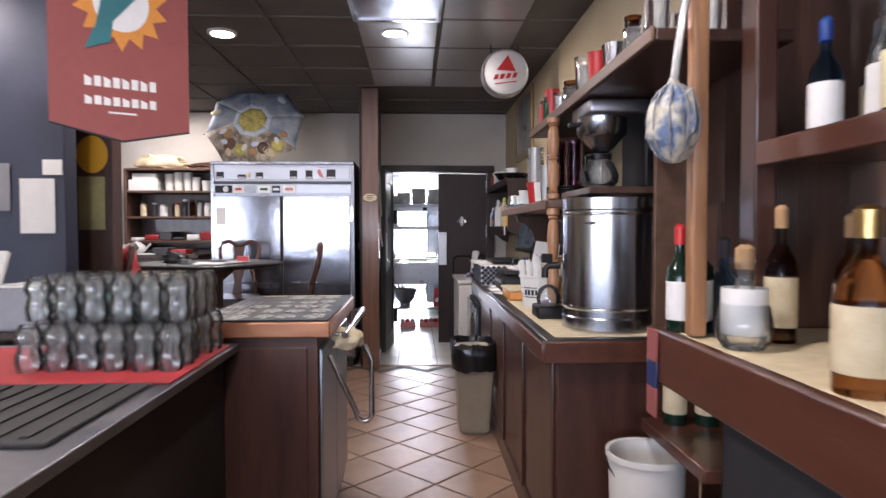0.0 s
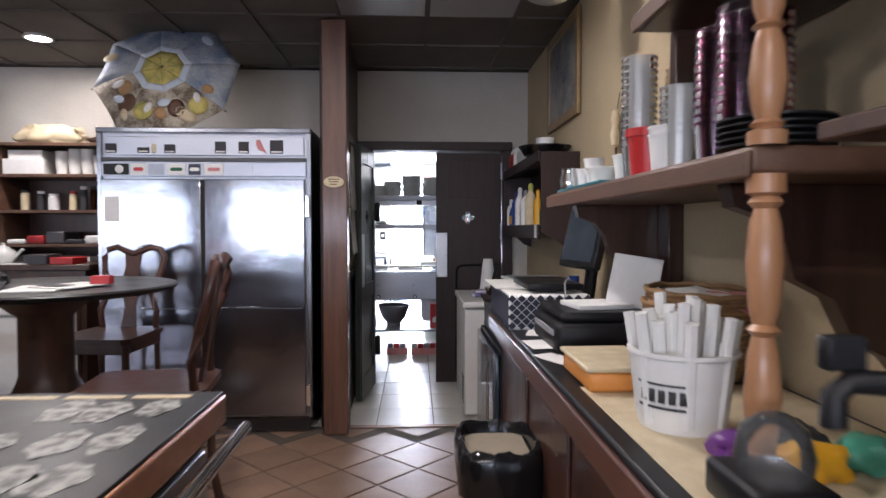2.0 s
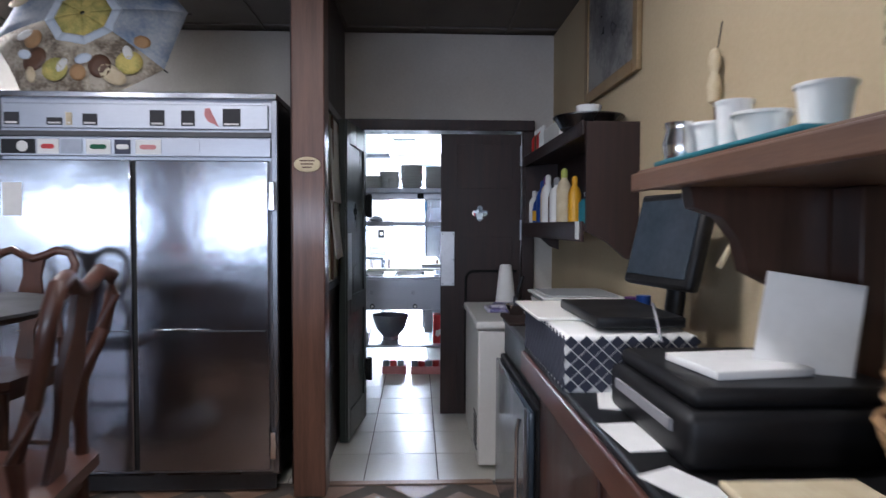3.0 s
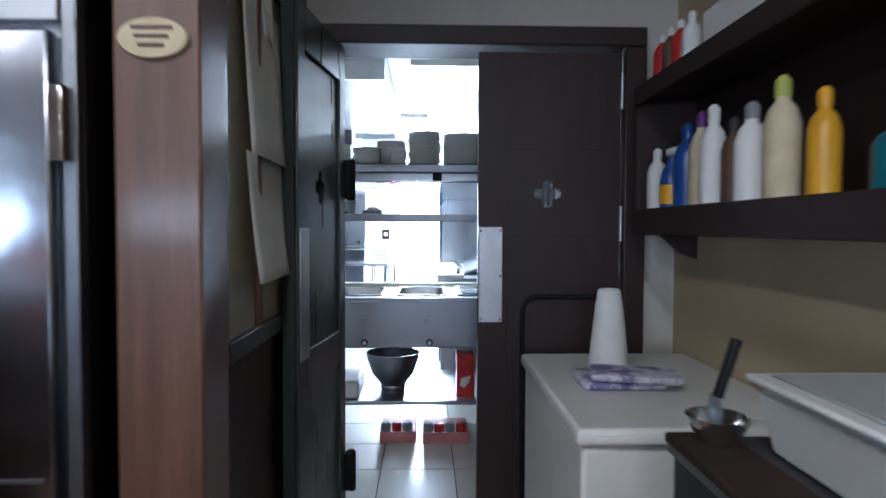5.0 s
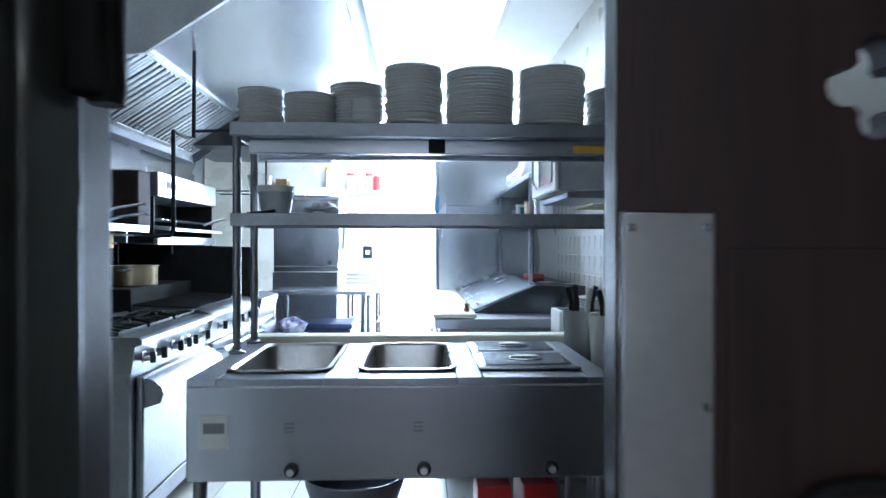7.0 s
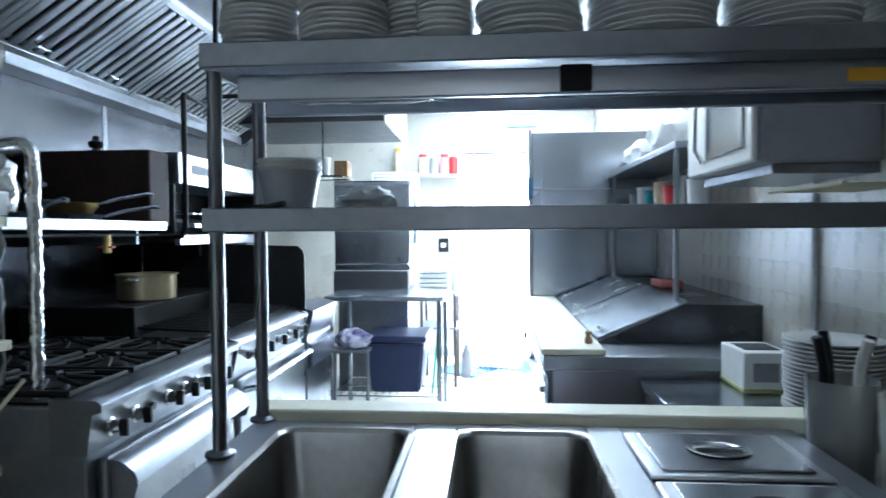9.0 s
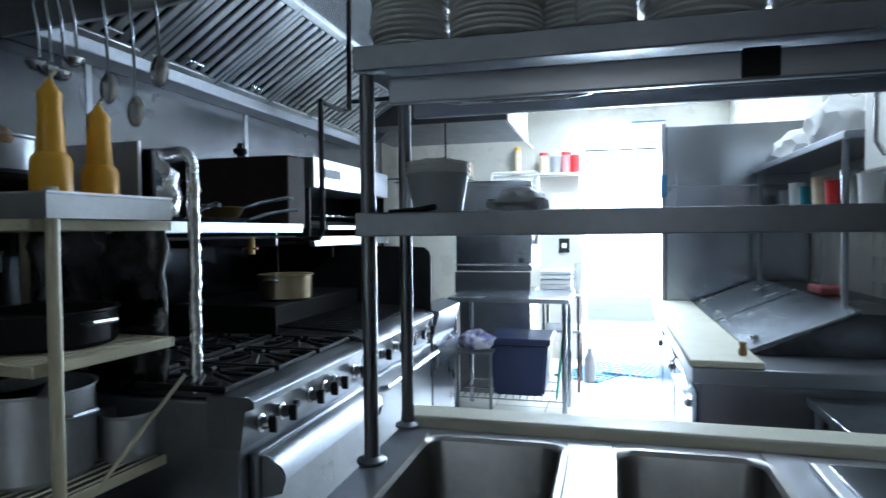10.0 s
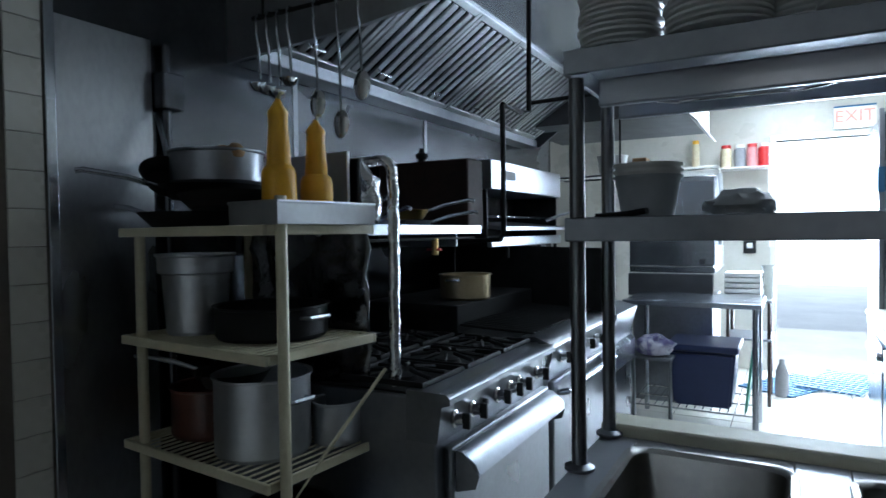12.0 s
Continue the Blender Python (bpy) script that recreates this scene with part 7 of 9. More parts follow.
for k in range(7):
    at = (0.575, 9.035, 1.7165 + 0.0115 * k)
    if sp is None:
        sp = solo("dinner_plate", plate(0.055), M["china"], "small white saucer in a stack on the overshelf", "plate", "saucers on the overshelf", at=(0, 0, 0))
        sp.location = at
    else:
        copy_thing(sp, pose(*at))
# tubs and lids on the middle shelf
for k in range(3):
    cup("deli_tub", 0.228, 9.13, 1.397 + 0.012 * k, 0.066, 0.085, M["white_plastic" if k else "gray_tub"], "nested grey white plastic tubs on the middle shelf", "tub", "plastic tubs", 0.78)
solo("tub_lid", crumple(0.40, 9.13, 1.397, 0.06, 0.06, 0.03, 51), M["gray_tub"], "loose plastic lids on the middle shelf", "lids")
solo("tongs", tube(B(), [(0.13, 9.10, 1.402), (0.20, 9.08, 1.405), (0.24, 9.06, 1.41)], 0.007, 6), M["black_plastic"], "black handled tongs on the middle shelf", "tongs")
# under the steam table
ub = thing("mixing_bowl", (0.55, 8.88, 0.286), "large steel mixing bowl on the undershelf", "bowl")
part("bowl", lathe(B(), [(0, 0.0), (0.075, 0.0), (0.08, 0.02), (0.075, 0.03), (0.13, 0.10), (0.165, 0.2), (0.172, 0.235), (0.168, 0.235), (0.12, 0.10), (0, 0.04)], 0.55, 8.88, 0.286, 40), M["steel_worn"], ub)
rb = thing("cracker_carton", (1.0, 8.72, 0.286), "red printed food carton on the undershelf", "carton", "red cartons")
part("carton", box(B(), 0.945, 1.05, 8.66, 8.8, 0.286, 0.545, 0.004), M["red_gloss"], rb)
part("logo_mark", prism(B(), [(0.965, 0.36), (0.99, 0.345), (1.02, 0.38), (1.03, 0.42), (0.99, 0.41), (0.97, 0.40)], 8.656, 8.6595, "xz"), M["paper"], rb)
copy_thing(rb, pose(1.14, 8.74, 0.286, 0, 0, 6))
tt = thing("food_tray", (0.24, 8.75, 0.286), "white plastic tray on the undershelf", "tray")
part("tray", box(B(), 0.14, 0.36, 8.62, 8.95, 0.286, 0.40, 0.012), M["white_plastic"], tt)
for x0, w, y0 in ((0.48, 0.22, 8.68), (0.74, 0.28, 8.66)):
    c = thing("drink_case", (x0 + w / 2, y0 + 0.1, 0), "printed cardboard case with red cans on the floor", "case", "cases on the floor")
    part("case_tray", box(B(), x0, x0 + w, y0, y0 + 0.3, 0.0, 0.07, 0.004), M["pink"], c)
    for i in range(int(w / 0.066)):
        part("can", lathe(B(), [(0, 0), (0.028, 0), (0.031, 0.01), (0.031, 0.10), (0.024, 0.115), (0, 0.113)], x0 + 0.035 + 0.066 * i, y0 + 0.035, 0.006, 14), M["red_gloss" if i % 2 else "gray_print"], c)

# crock with knives at the right of the pass
for k, (x, y, w, h, mt) in enumerate(((1.395, 9.16, 0.07, 0.235, "cup_clear"), (1.465, 8.985, 0.086, 0.235, "crock_plastic"))):
    cr2 = thing("utensil_crock", (x, y, 0.80), "plastic crock holding knives and spatulas", "crock", "utensil crocks")
    z0 = 0.801
    part("crock", lathe(B(), [(0, 0.004), (w * 0.85, 0), (w, h), (w * 0.93, h), (w * 0.8, 0.008), (0, 0.008)], x, y, z0, 24), M[mt], cr2)
    for q in range(4):
        a = q * 1.7
        bx, by = x + 0.03 * math.cos(a), y + 0.03 * math.sin(a)
        part("handle", tube(B(), [(bx, by, z0 + 0.02), (bx * 1.0 + 0.012 * math.cos(a), by + 0.012 * math.sin(a), z0 + h + 0.03), (bx + 0.03 * math.cos(a), by + 0.03 * math.sin(a), z0 + h + 0.09)], 0.011, 8), M[("black_plastic", "black_plastic", "black_plastic", "white_plastic")[q]], cr2)
st_ = thing("crock_stand", (1.60, 9.1, 0), "narrow steel stand beside the steam table", "stand")
part("stand_top", box(B(), 1.345, 1.72, 8.88, 9.24, 0.775, 0.80, 0.004), M["steel_worn"], st_)
for x in (1.36, 1.70):
    for y in (8.90, 9.22):
        part("stand_leg", tube(B(), [(x, y, 0), (x, y, 0.775)], 0.012, 8), M["steel_worn"], st_)

# ---- cooking line ----
RX0, RX1 = -1.36, -0.42
rg = thing("gas_range", (-0.9, 9.83, 0), "stainless six-burner gas range with an oven below", "range")
Y0, Y1 = 9.37, 10.28
part("range_body", box(B(), RX0, RX1, Y0, Y1, 0.15, 0.885, 0.006), M["steel_worn"], rg)
prof = [(RX1, 0.905), (RX1 + 0.035, 0.905), (RX1 + 0.05, 0.893), (RX1 + 0.05, 0.875), (RX1 + 0.022, 0.865), (RX1 + 0.006, 0.755), (RX1 - 0.1, 0.755), (RX1 - 0.1, 0.905)]
part("front_rail", prism(B(), prof, Y0 - 0.004, Y1 - 0.003, "xz"), M["range_steel"], rg)
od = part("oven_door", box(B(), RX1, RX1 + 0.035, Y0 + 0.04, Y1 - 0.04, 0.22, 0.735, 0.008), M["range_steel"], rg)
prof = [(RX1 + 0.035, 0.725), (RX1 + 0.06, 0.722), (RX1 + 0.10, 0.69), (RX1 + 0.112, 0.66), (RX1 + 0.104, 0.655), (RX1 + 0.07, 0.69), (RX1 + 0.035, 0.70)]
part("scoop_handle", prism(B(), prof, Y0 + 0.06, Y1 - 0.06, "xz"), M["range_steel"], od, "full width scooped steel door handle")
for yy in (Y0 + 0.055, Y1 - 0.07):
    part("handle_end", prism(B(), [(RX1 + 0.035, 0.725), (RX1 + 0.06, 0.722), (RX1 + 0.112, 0.66), (RX1 + 0.10, 0.62), (RX1 + 0.035, 0.60)], yy, yy + 0.012, "xz"), M["steel_worn"], od)
for q in range(8):
    part("brand_bar", box(B(), RX1 + 0.036, RX1 + 0.038, 9.62 + 0.035 * q, 9.645 + 0.035 * q, 0.62, 0.65), M["alu"], od)
part("kick_panel", box(B(), RX1, RX1 + 0.02, Y0, Y1, 0.12, 0.20, 0.004), M["steel_worn"], rg)
for x in (RX0 + 0.06, RX1 - 0.06):
    for y in (Y0 + 0.06, Y1 - 0.06):
        part("leg", tube(B(), [(x, y, 0), (x, y, 0.15)], 0.022, 10), M["steel_worn"], rg)


def range_knob(y, parent, z=0.81, x=RX1 + 0.018):
    bm = lathe(B(), [(0.026, 0), (0.026, 0.006), (0.019, 0.01), (0.017, 0.035), (0, 0.036)], 0, 0, 0, 18)
    bm.transform(Matrix.Translation((x, y, z)) @ Matrix.Rotation(radians(84), 4, "Y"))
    k = part("burner_knob", bm, M["chrome"], parent)
    part("knob_grip", box(B(), x + 0.03, x + 0.055, y - 0.007, y + 0.007, z - 0.024, z + 0.024, 0.003), M["knob"], k)


for y in (9.45, 9.57, 9.76, 9.87, 9.96, 10.14):
    range_knob(y, rg)
bm = lathe(B(), [(0.014, 0), (0.012, 0.012), (0, 0.013)], 0, 0, 0, 12)
bm.transform(Matrix.Translation((RX1 + 0.018, 9.66, 0.81)) @ Matrix.Rotation(radians(84), 4, "Y"))
part("pilot_button", bm, M["knob"], rg)
part("grate_tray", box(B(), RX0 + 0.10, RX1 - 0.012, Y0 + 0.02, Y1 - 0.02, 0.885, 0.892), M["black_metal"], rg)
for i in range(3):
    for j in range(2):
        cx, cy = RX1 - 0.21 - 0.36 * j, Y0 + 0.155 + 0.30 * i
        gr = part("burner_grate", tube(B(), [(cx - 0.15, cy - 0.13, 0.915), (cx + 0.15, cy - 0.13, 0.915), (cx + 0.15, cy + 0.13, 0.915), (cx - 0.15, cy + 0.13, 0.915)], 0.010, 6, True), M["black_metal"], rg)
        bm = B()
        for q in range(8):
            a = 2 * math.pi * q / 8 + 0.39
            tube(bm, [(cx + 0.04 * math.cos(a), cy + 0.04 * math.sin(a), 0.93), (cx + 0.14 * math.cos(a), cy + 0.125 * math.sin(a), 0.918)], 0.007, 6)
        part("grate_star", bm, M["black_metal"], gr)
        part("burner_head", lathe(B(), [(0.05, 0.893), (0.045, 0.908), (0.02, 0.912), (0, 0.912)], cx, cy, 0, 16), M["black_metal"], gr)
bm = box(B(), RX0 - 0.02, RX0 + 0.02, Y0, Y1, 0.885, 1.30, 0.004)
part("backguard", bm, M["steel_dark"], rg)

# charbroiler / griddle unit
cg = thing("griddle_range", (-0.9, 10.77, 0), "stainless charbroiler range with angled front plates", "range")
Y2, Y3 = 10.285, 11.26
part("unit_body", box(B(), RX0, RX1, Y2, Y3, 0.15, 0.885, 0.006), M["steel_worn"], cg)
prof = [(RX1 - 0.04, 0.925), (RX1 + 0.03, 0.90), (RX1 + 0.04, 0.885), (RX1 + 0.012, 0.755), (RX1 - 0.1, 0.755), (RX1 - 0.1, 0.925)]
part("front_rail", prism(B(), prof, Y2, Y3, "xz"), M["range_steel"], cg)
part("lower_door", box(B(), RX1, RX1 + 0.03, Y2 + 0.03, Y3 - 0.03, 0.2, 0.735, 0.008), M["range_steel"], cg)
part("door_handle", tube(B(), [(RX1 + 0.03, Y2 + 0.08, 0.68), (RX1 + 0.075, Y2 + 0.08, 0.69), (RX1 + 0.075, Y3 - 0.08, 0.69), (RX1 + 0.03, Y3 - 0.08, 0.68)], 0.014, 8), M["steel"], cg)
for y in (10.42, 10.60, 10.78, 10.95, 11.12):
    range_knob(y, cg, 0.825, RX1 + 0.024)
bm = B()
for q in range(20):
    tube(bm, [(RX0 + 0.35, Y2 + 0.05 + 0.046 * q, 0.955), (RX1 - 0.06, Y2 + 0.05 + 0.046 * q, 0.935)], 0.007, 6)
part("broiler_grate", bm, M["black_metal"], cg)
part("broiler_bed", box(B(), RX0 + 0.3, RX1 - 0.045, Y2 + 0.02, Y3 - 0.02, 0.885, 0.915), M["black_metal"], cg)
part("back_riser", box(B(), RX0, RX0 + 0.52, Y2 + 0.02, Y3 - 0.02, 0.89, 1.04, 0.006), M["black_metal"], cg)
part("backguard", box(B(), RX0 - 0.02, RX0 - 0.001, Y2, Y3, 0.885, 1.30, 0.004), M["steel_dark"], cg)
for x in (RX0 + 0.06, RX1 - 0.06):
    for y in (Y2 + 0.06, Y3 - 0.06):
        part("leg", tube(B(), [(x, y, 0), (x, y, 0.15)], 0.022, 10), M["steel_worn"], cg)
gd = [(-1.36, 0.895), (-0.40, 0.895), (-0.40, 1.22), (-0.41, 1.25), (-0.44, 1.275), (-1.36, 1.30)]
part("splash_guard", prism(B(), gd, 11.262, 11.275, "xz"), M["black_metal"], cg, "tall sooty splash guard")
po = thing("sauce_pot", (-0.93, 10.6, 1.04), "shallow steel sauce pot on the broiler riser", "pot")
part("pot", lathe(B(), [(0, 0), (0.12, 0), (0.128, 0.01), (0.128, 0.115), (0.136, 0.118), (0.136, 0.124), (0.124, 0.122), (0.122, 0.01), (0, 0.006)], -0.95, 10.60, 1.0405, 34), M["brassy"], po)
part("loop_handle", tube(B(), arc((-0.95, 10.472, 1.14), 0.035, 180, 360, 8, "xy"), 0.006, 6), M["steel"], po)
# fryer
fy = thing("deep_fryer", (-0.85, 11.6, 0), "stainless deep fryer with angled front and baskets", "fryer")
part("fryer_body", box(B(), RX0, RX1 + 0.02, 11.29, 11.80, 0.10, 0.86, 0.006), M["range_steel"], fy)
prof = [(RX1 - 0.06, 0.93), (RX1 + 0.06, 0.90), (RX1 + 0.06, 0.89), (RX1 + 0.02, 0.74), (RX1 - 0.06, 0.74)]
part("fryer_lip", prism(B(), prof, 11.29, 11.80, "xz"), M["range_steel"], fy)
prof = [(RX1 + 0.02, 0.72), (RX1 + 0.05, 0.70), (RX1 + 0.05, 0.58), (RX1 + 0.02, 0.56)]
part("front_plate", prism(B(), prof, 11.30, 11.79, "xz"), M["steel"], fy)
part("flue_back", box(B(), RX0, RX0 + 0.15, 11.29, 11.80, 0.86, 1.25, 0.005), M["steel_dark"], fy)
for k, y in enumerate((11.42, 11.66)):
    bk2 = part("fry_basket", tube(B(), [(-0.95, y - 0.09, 1.12), (-0.60, y - 0.09, 1.12), (-0.60, y + 0.09, 1.12), (-0.95, y + 0.09, 1.12)], 0.005, 6, True), M["chrome"], fy, "wire fry basket")
    bm = B()
    for q in range(6):
        z = 0.98 + 0.024 * q
        tube(bm, [(-0.93, y - 0.08, z), (-0.62, y - 0.08, z), (-0.62, y + 0.08, z), (-0.93, y + 0.08, z)], 0.002, 4, True)
    for q in range(9):
        x = -0.93 + 0.039 * q
        tube(bm, [(x, y - 0.085, 1.12), (x, y - 0.08, 0.97), (x, y + 0.08, 0.97), (x, y + 0.085, 1.12)], 0.002, 4)
    part("basket_mesh", bm, M["chrome"], bk2)
solo("rag", crumple(-0.30, 12.05, 0.55, 0.12, 0.1, 0.08, 61), M["lavender"], "bundle of printed rags by the fryer", "rags")
ft = thing("rag_stand", (-0.3, 12.05, 0), "small steel stand by the fryer", "stand")
part("stand_top", box(B(), -0.45, -0.18, 11.95, 12.10, 0.53, 0.55, 0.003), M["steel_worn"], ft)
for x in (-0.43, -0.20):
    part("stand_leg", tube(B(), [(x, 12.03, 0), (x, 12.03, 0.53)], 0.012, 8), M["steel_worn"], ft)

# shelf over the range, salamander and pans
sw = thing("range_shelf", (-1.2, 10.1, 1.37), "steel wall shelf above the burners", "shelf")
part("shelf_plate", box(B(), KX, -0.92, 9.45, 10.72, 1.375, 1.385), M["steel_h"], sw)
part("shelf_edge", box(B(), -0.93, -0.915, 9.45, 10.72, 1.365, 1.408, 0.003), M["steel_h"], sw)
part("hook_rail", tube(B(), [(-0.95, 9.5, 1.345), (-0.95, 10.7, 1.345)], 0.007, 8), M["black_metal"], sw)
for y in (9.6, 10.6):
    part("bracket", box(B(), KX, -1.0, y, y + 0.02, 1.30, 1.375, 0.003), M["steel_worn"], sw)
gv = thing("gas_valve", (-0.95, 10.3, 1.28), "brass gas valve hanging below the shelf", "valve")
part("valve_body", tube(B(), [(-0.95, 10.3, 1.345), (-0.95, 10.3, 1.27)], 0.016, 8), M["brass"], gv)
part("valve_lever", box(B(), -0.99, -0.92, 10.29, 10.31, 1.29, 1.30, 0.002), M["red_gloss"], gv)


def frying_pan(x, y, z, r, ang, tilt, mat, label):
    t = thing("frying_pan", (x, y, z), label, "pan", "pans over the range")
    F = Matrix.Translation((x, y, z)) @ Matrix.Rotation(radians(ang), 4, "Z") @ Matrix.Rotation(radians(tilt), 4, "Y")
    bm = lathe(B(), [(0, 0), (r * 0.75, 0), (r, 0.045), (r * 1.02, 0.045), (r * 0.78, 0.004), (0, 0.004)], 0, 0, 0, 30)
    bm.transform(F)
    part("pan_body", bm, mat, t)
    bm = tube(B(), [(r, 0, 0.04), (r + 0.08, 0, 0.065), (r + 0.2, 0, 0.085), (r + 0.22, 0, 0.08)], 0.009, 8)
    bm.transform(F)
    part("pan_handle", bm, M["steel"], t)
    return t


frying_pan(-1.12, 9.95, 1.386, 0.14, -20, 0, M["steel_dark"], "blackened frying pan on the wall shelf")
frying_pan(-1.12, 9.98, 1.436, 0.14, -35, 0, M["black_metal"], "black frying pan stacked on another")
frying_pan(-1.10, 10.28, 1.386, 0.13, 40, 0, M["steel_dark"], "steel frying pan on the wall shelf")
frying_pan(-1.12, 10.30, 1.436, 0.12, 15, 0, M["brass"], "brassy frying pan on top of the stack")
frying_pan(-1.15, 9.68, 1.386, 0.13, -60, 0, M["black_metal"], "black frying pan on the wall shelf")
dw = thing("dark_roasting_box", (-1.2, 10.55, 1.386), "dark brown roasting box with a knob lid on the shelf", "roasting pan")
part("box_side", box(B(), KX + 0.01, -0.93, 10.60, 10.78, 1.386, 1.745, 0.008), M["sooty_brown"], dw)
part("lid_knob", lathe(B(), [(0.02, 0), (0.02, 0.02), (0.035, 0.03), (0.035, 0.05), (0.015, 0.06), (0.015, 0.08), (0, 0.082)], -1.25, 10.69, 1.745, 14), M["black_metal"], dw)
sl = thing("salamander_broiler", (-1.15, 11.3, 1.38), "wall mounted stainless salamander broiler", "broiler")
part("top_hood", box(B(), KX, -0.90, 10.82, 11.95, 1.60, 1.76, 0.006), M["steel_h"], sl)
part("back_box", box(B(), KX, -1.25, 10.82, 11.95, 1.30, 1.60, 0.004), M["black_metal"], sl)
part("side_plate", box(B(), -1.25, -0.93, 10.82, 10.84, 1.30, 1.60, 0.003), M["black_metal"], sl)
part("side_plate", box(B(), -1.25, -0.93, 11.93, 11.95, 1.30, 1.60, 0.003), M["black_metal"], sl)
prof = [(-1.25, 1.44), (-0.84, 1.40), (-0.84, 1.38), (-1.25, 1.42)]
part("rack_tray", prism(B(), prof, 10.86, 11.92, "xz"), M["steel_h"], sl)
part("front_bar", box(B(), -0.93, -0.90, 10.82, 11.95, 1.29, 1.345, 0.004), M["steel_h"], sl)
part("vent_grille", box(B(), -0.899, -0.896, 10.95, 11.15, 1.66, 1.71), M["gray_print"], sl)
bm = B()
for q in range(14):
    tube(bm, [(-1.22, 10.9 + 0.075 * q, 1.47), (-0.90, 10.9 + 0.075 * q, 1.455)], 0.005, 5)
part("broil_rack", bm, M["chrome"], sl)
part("lever", tube(B(), [(-0.88, 11.6, 1.44), (-0.80, 11.62, 1.47), (-0.72, 11.64, 1.49)], 0.010, 8), M["alu"], sl)
for y in (11.0, 11.5, 11.8):
    part("gas_tap", tube(B(), [(-0.89, y, 1.29), (-0.89, y, 1.23)], 0.012, 8), M["black_metal"], sl)
gp = thing("gas_pipe", (-0.6, 10.3, 1.33), "black iron gas pipe with elbows", "pipe")
part("riser", tube(B(), [(-0.88, 10.45, 1.33), (-0.62, 10.30, 1.34), (-0.60, 10.29, 1.37), (-0.60, 10.29, 1.92)], 0.012, 8), M["black_metal"], gp)
part("elbow_run", tube(B(), [(-0.60, 10.29, 1.92), (-0.60, 10.50, 1.92), (-0.58, 10.55, 1.93), (-0.58, 10.56, 2.45)], 0.012, 8), M["black_metal"], gp)
part("cross_run", tube(B(), [(-0.58, 10.56, 1.97), (-0.30, 10.62, 1.99)], 0.010, 8), M["black_metal"], gp)

# exhaust hood with baffle filters
hd = thing("exhaust_hood", (-0.5, 10.8, 2.28), "long stainless exhaust hood with slanted baffle filters", "hood")
HY0, HY1 = 9.58, 12.70
part("hood_near_end", prism(B(), [(KX, 2.06), (-0.80, 2.10), (-0.45, 2.14), (-0.06, 2.40), (0.45, 2.40), (0.45, 2.655), (KX, 2.655)], HY0, HY0 + 0.02, "xz"), M["alu"], hd)
part("hood_far_end", prism(B(), [(KX, 2.06), (-1.32, 2.06), (-0.86, 2.40), (-0.06, 2.40), (0.45, 2.40), (0.45, 2.655), (KX, 2.655)], HY1 - 0.02, HY1, "xz"), M["steel_worn"], hd)
part("hood_front", box(B(), 0.43, 0.45, HY0 + 0.02, HY1 - 0.02, 2.40, 2.655, 0.003), M["steel_worn"], hd)
part("front_gutter", box(B(), 0.39, 0.43, HY0 + 0.02, HY1 - 0.02, 2.40, 2.415, 0.003), M["steel_worn"], hd)
part("hood_ceiling", box(B(), -0.84, 0.43, HY0 + 0.02, HY1 - 0.02, 2.455, 2.47), M["hood_sheet"], hd)
part("grease_gutter", box(B(), KX, -1.34, HY0 + 0.02, HY1 - 0.02, 2.06, 2.12, 0.006), M["steel_worn"], hd)
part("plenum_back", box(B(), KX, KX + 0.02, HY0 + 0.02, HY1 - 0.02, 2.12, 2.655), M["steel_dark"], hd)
FB, FT = Vector((-1.35, 0, 2.125)), Vector((-0.84, 0, 2.455))
up = (FT - FB).normalized()
nrm = Vector((up.z, 0, -up.x))
for i in range(6):
    y0 = HY0 + 0.03 + 0.5 * i
    FM = Matrix(((up.x, 0, nrm.x, FB.x), (0, 1, 0, y0), (up.z, 0, nrm.z, FB.z), (0, 0, 0, 1)))
    L = (FT - FB).length
    bm = box(B(), 0, L, 0, 0.03, -0.01, 0.016, 0.003)
    box(bm, 0, L, 0.465, 0.495, -0.01, 0.016, 0.003)
    box(bm, 0, 0.035, 0.03, 0.465, -0.01, 0.016, 0.003)
    box(bm, L - 0.035, L, 0.03, 0.465, -0.01, 0.016, 0.003)
    bm.transform(FM)
    ff = part("filter_frame", bm, M["alu"], hd)
    for q in range(6):
        bm = box(B(), 0.04, L - 0.04, 0.042 + 0.073 * q, 0.084 + 0.073 * q, 0.0, 0.014, 0.004)
        bm.transform(FM)
        part("baffle", bm, M["alu"], ff)
    bm = box(B(), 0.02, L - 0.02, 0.02, 0.475, -0.03, -0.022)
    bm.transform(FM)
    part("filter_back", bm, M["steel_dark"], ff)
    bm = tube(B(), [(0.10, 0.2, 0.016), (0.10, 0.2, 0.04), (0.10, 0.29, 0.04), (0.10, 0.29, 0.016)], 0.004, 6)
    bm.transform(FM)
    part("filter_handle", bm, M["steel"], ff)
# black rail with hanging ladles
lr = thing("utensil_rail", (-0.95, 9.5, 2.2), "black rail under the hood for utensils", "rail")
part("rail", tube(B(), [(-1.25, 9.5, 2.17), (-0.60, 9.5, 2.17), (-0.55, 9.5, 2.20), (-0.55, 9.5, 2.25)], 0.010, 8), M["black_metal"], lr)
for x in (-1.2, -0.7):
    part("rail_hanger", tube(B(), [(x, 9.5, 2.17), (x, 9.5, KCEIL - 0.002)], 0.006, 6), M["black_metal"], lr)


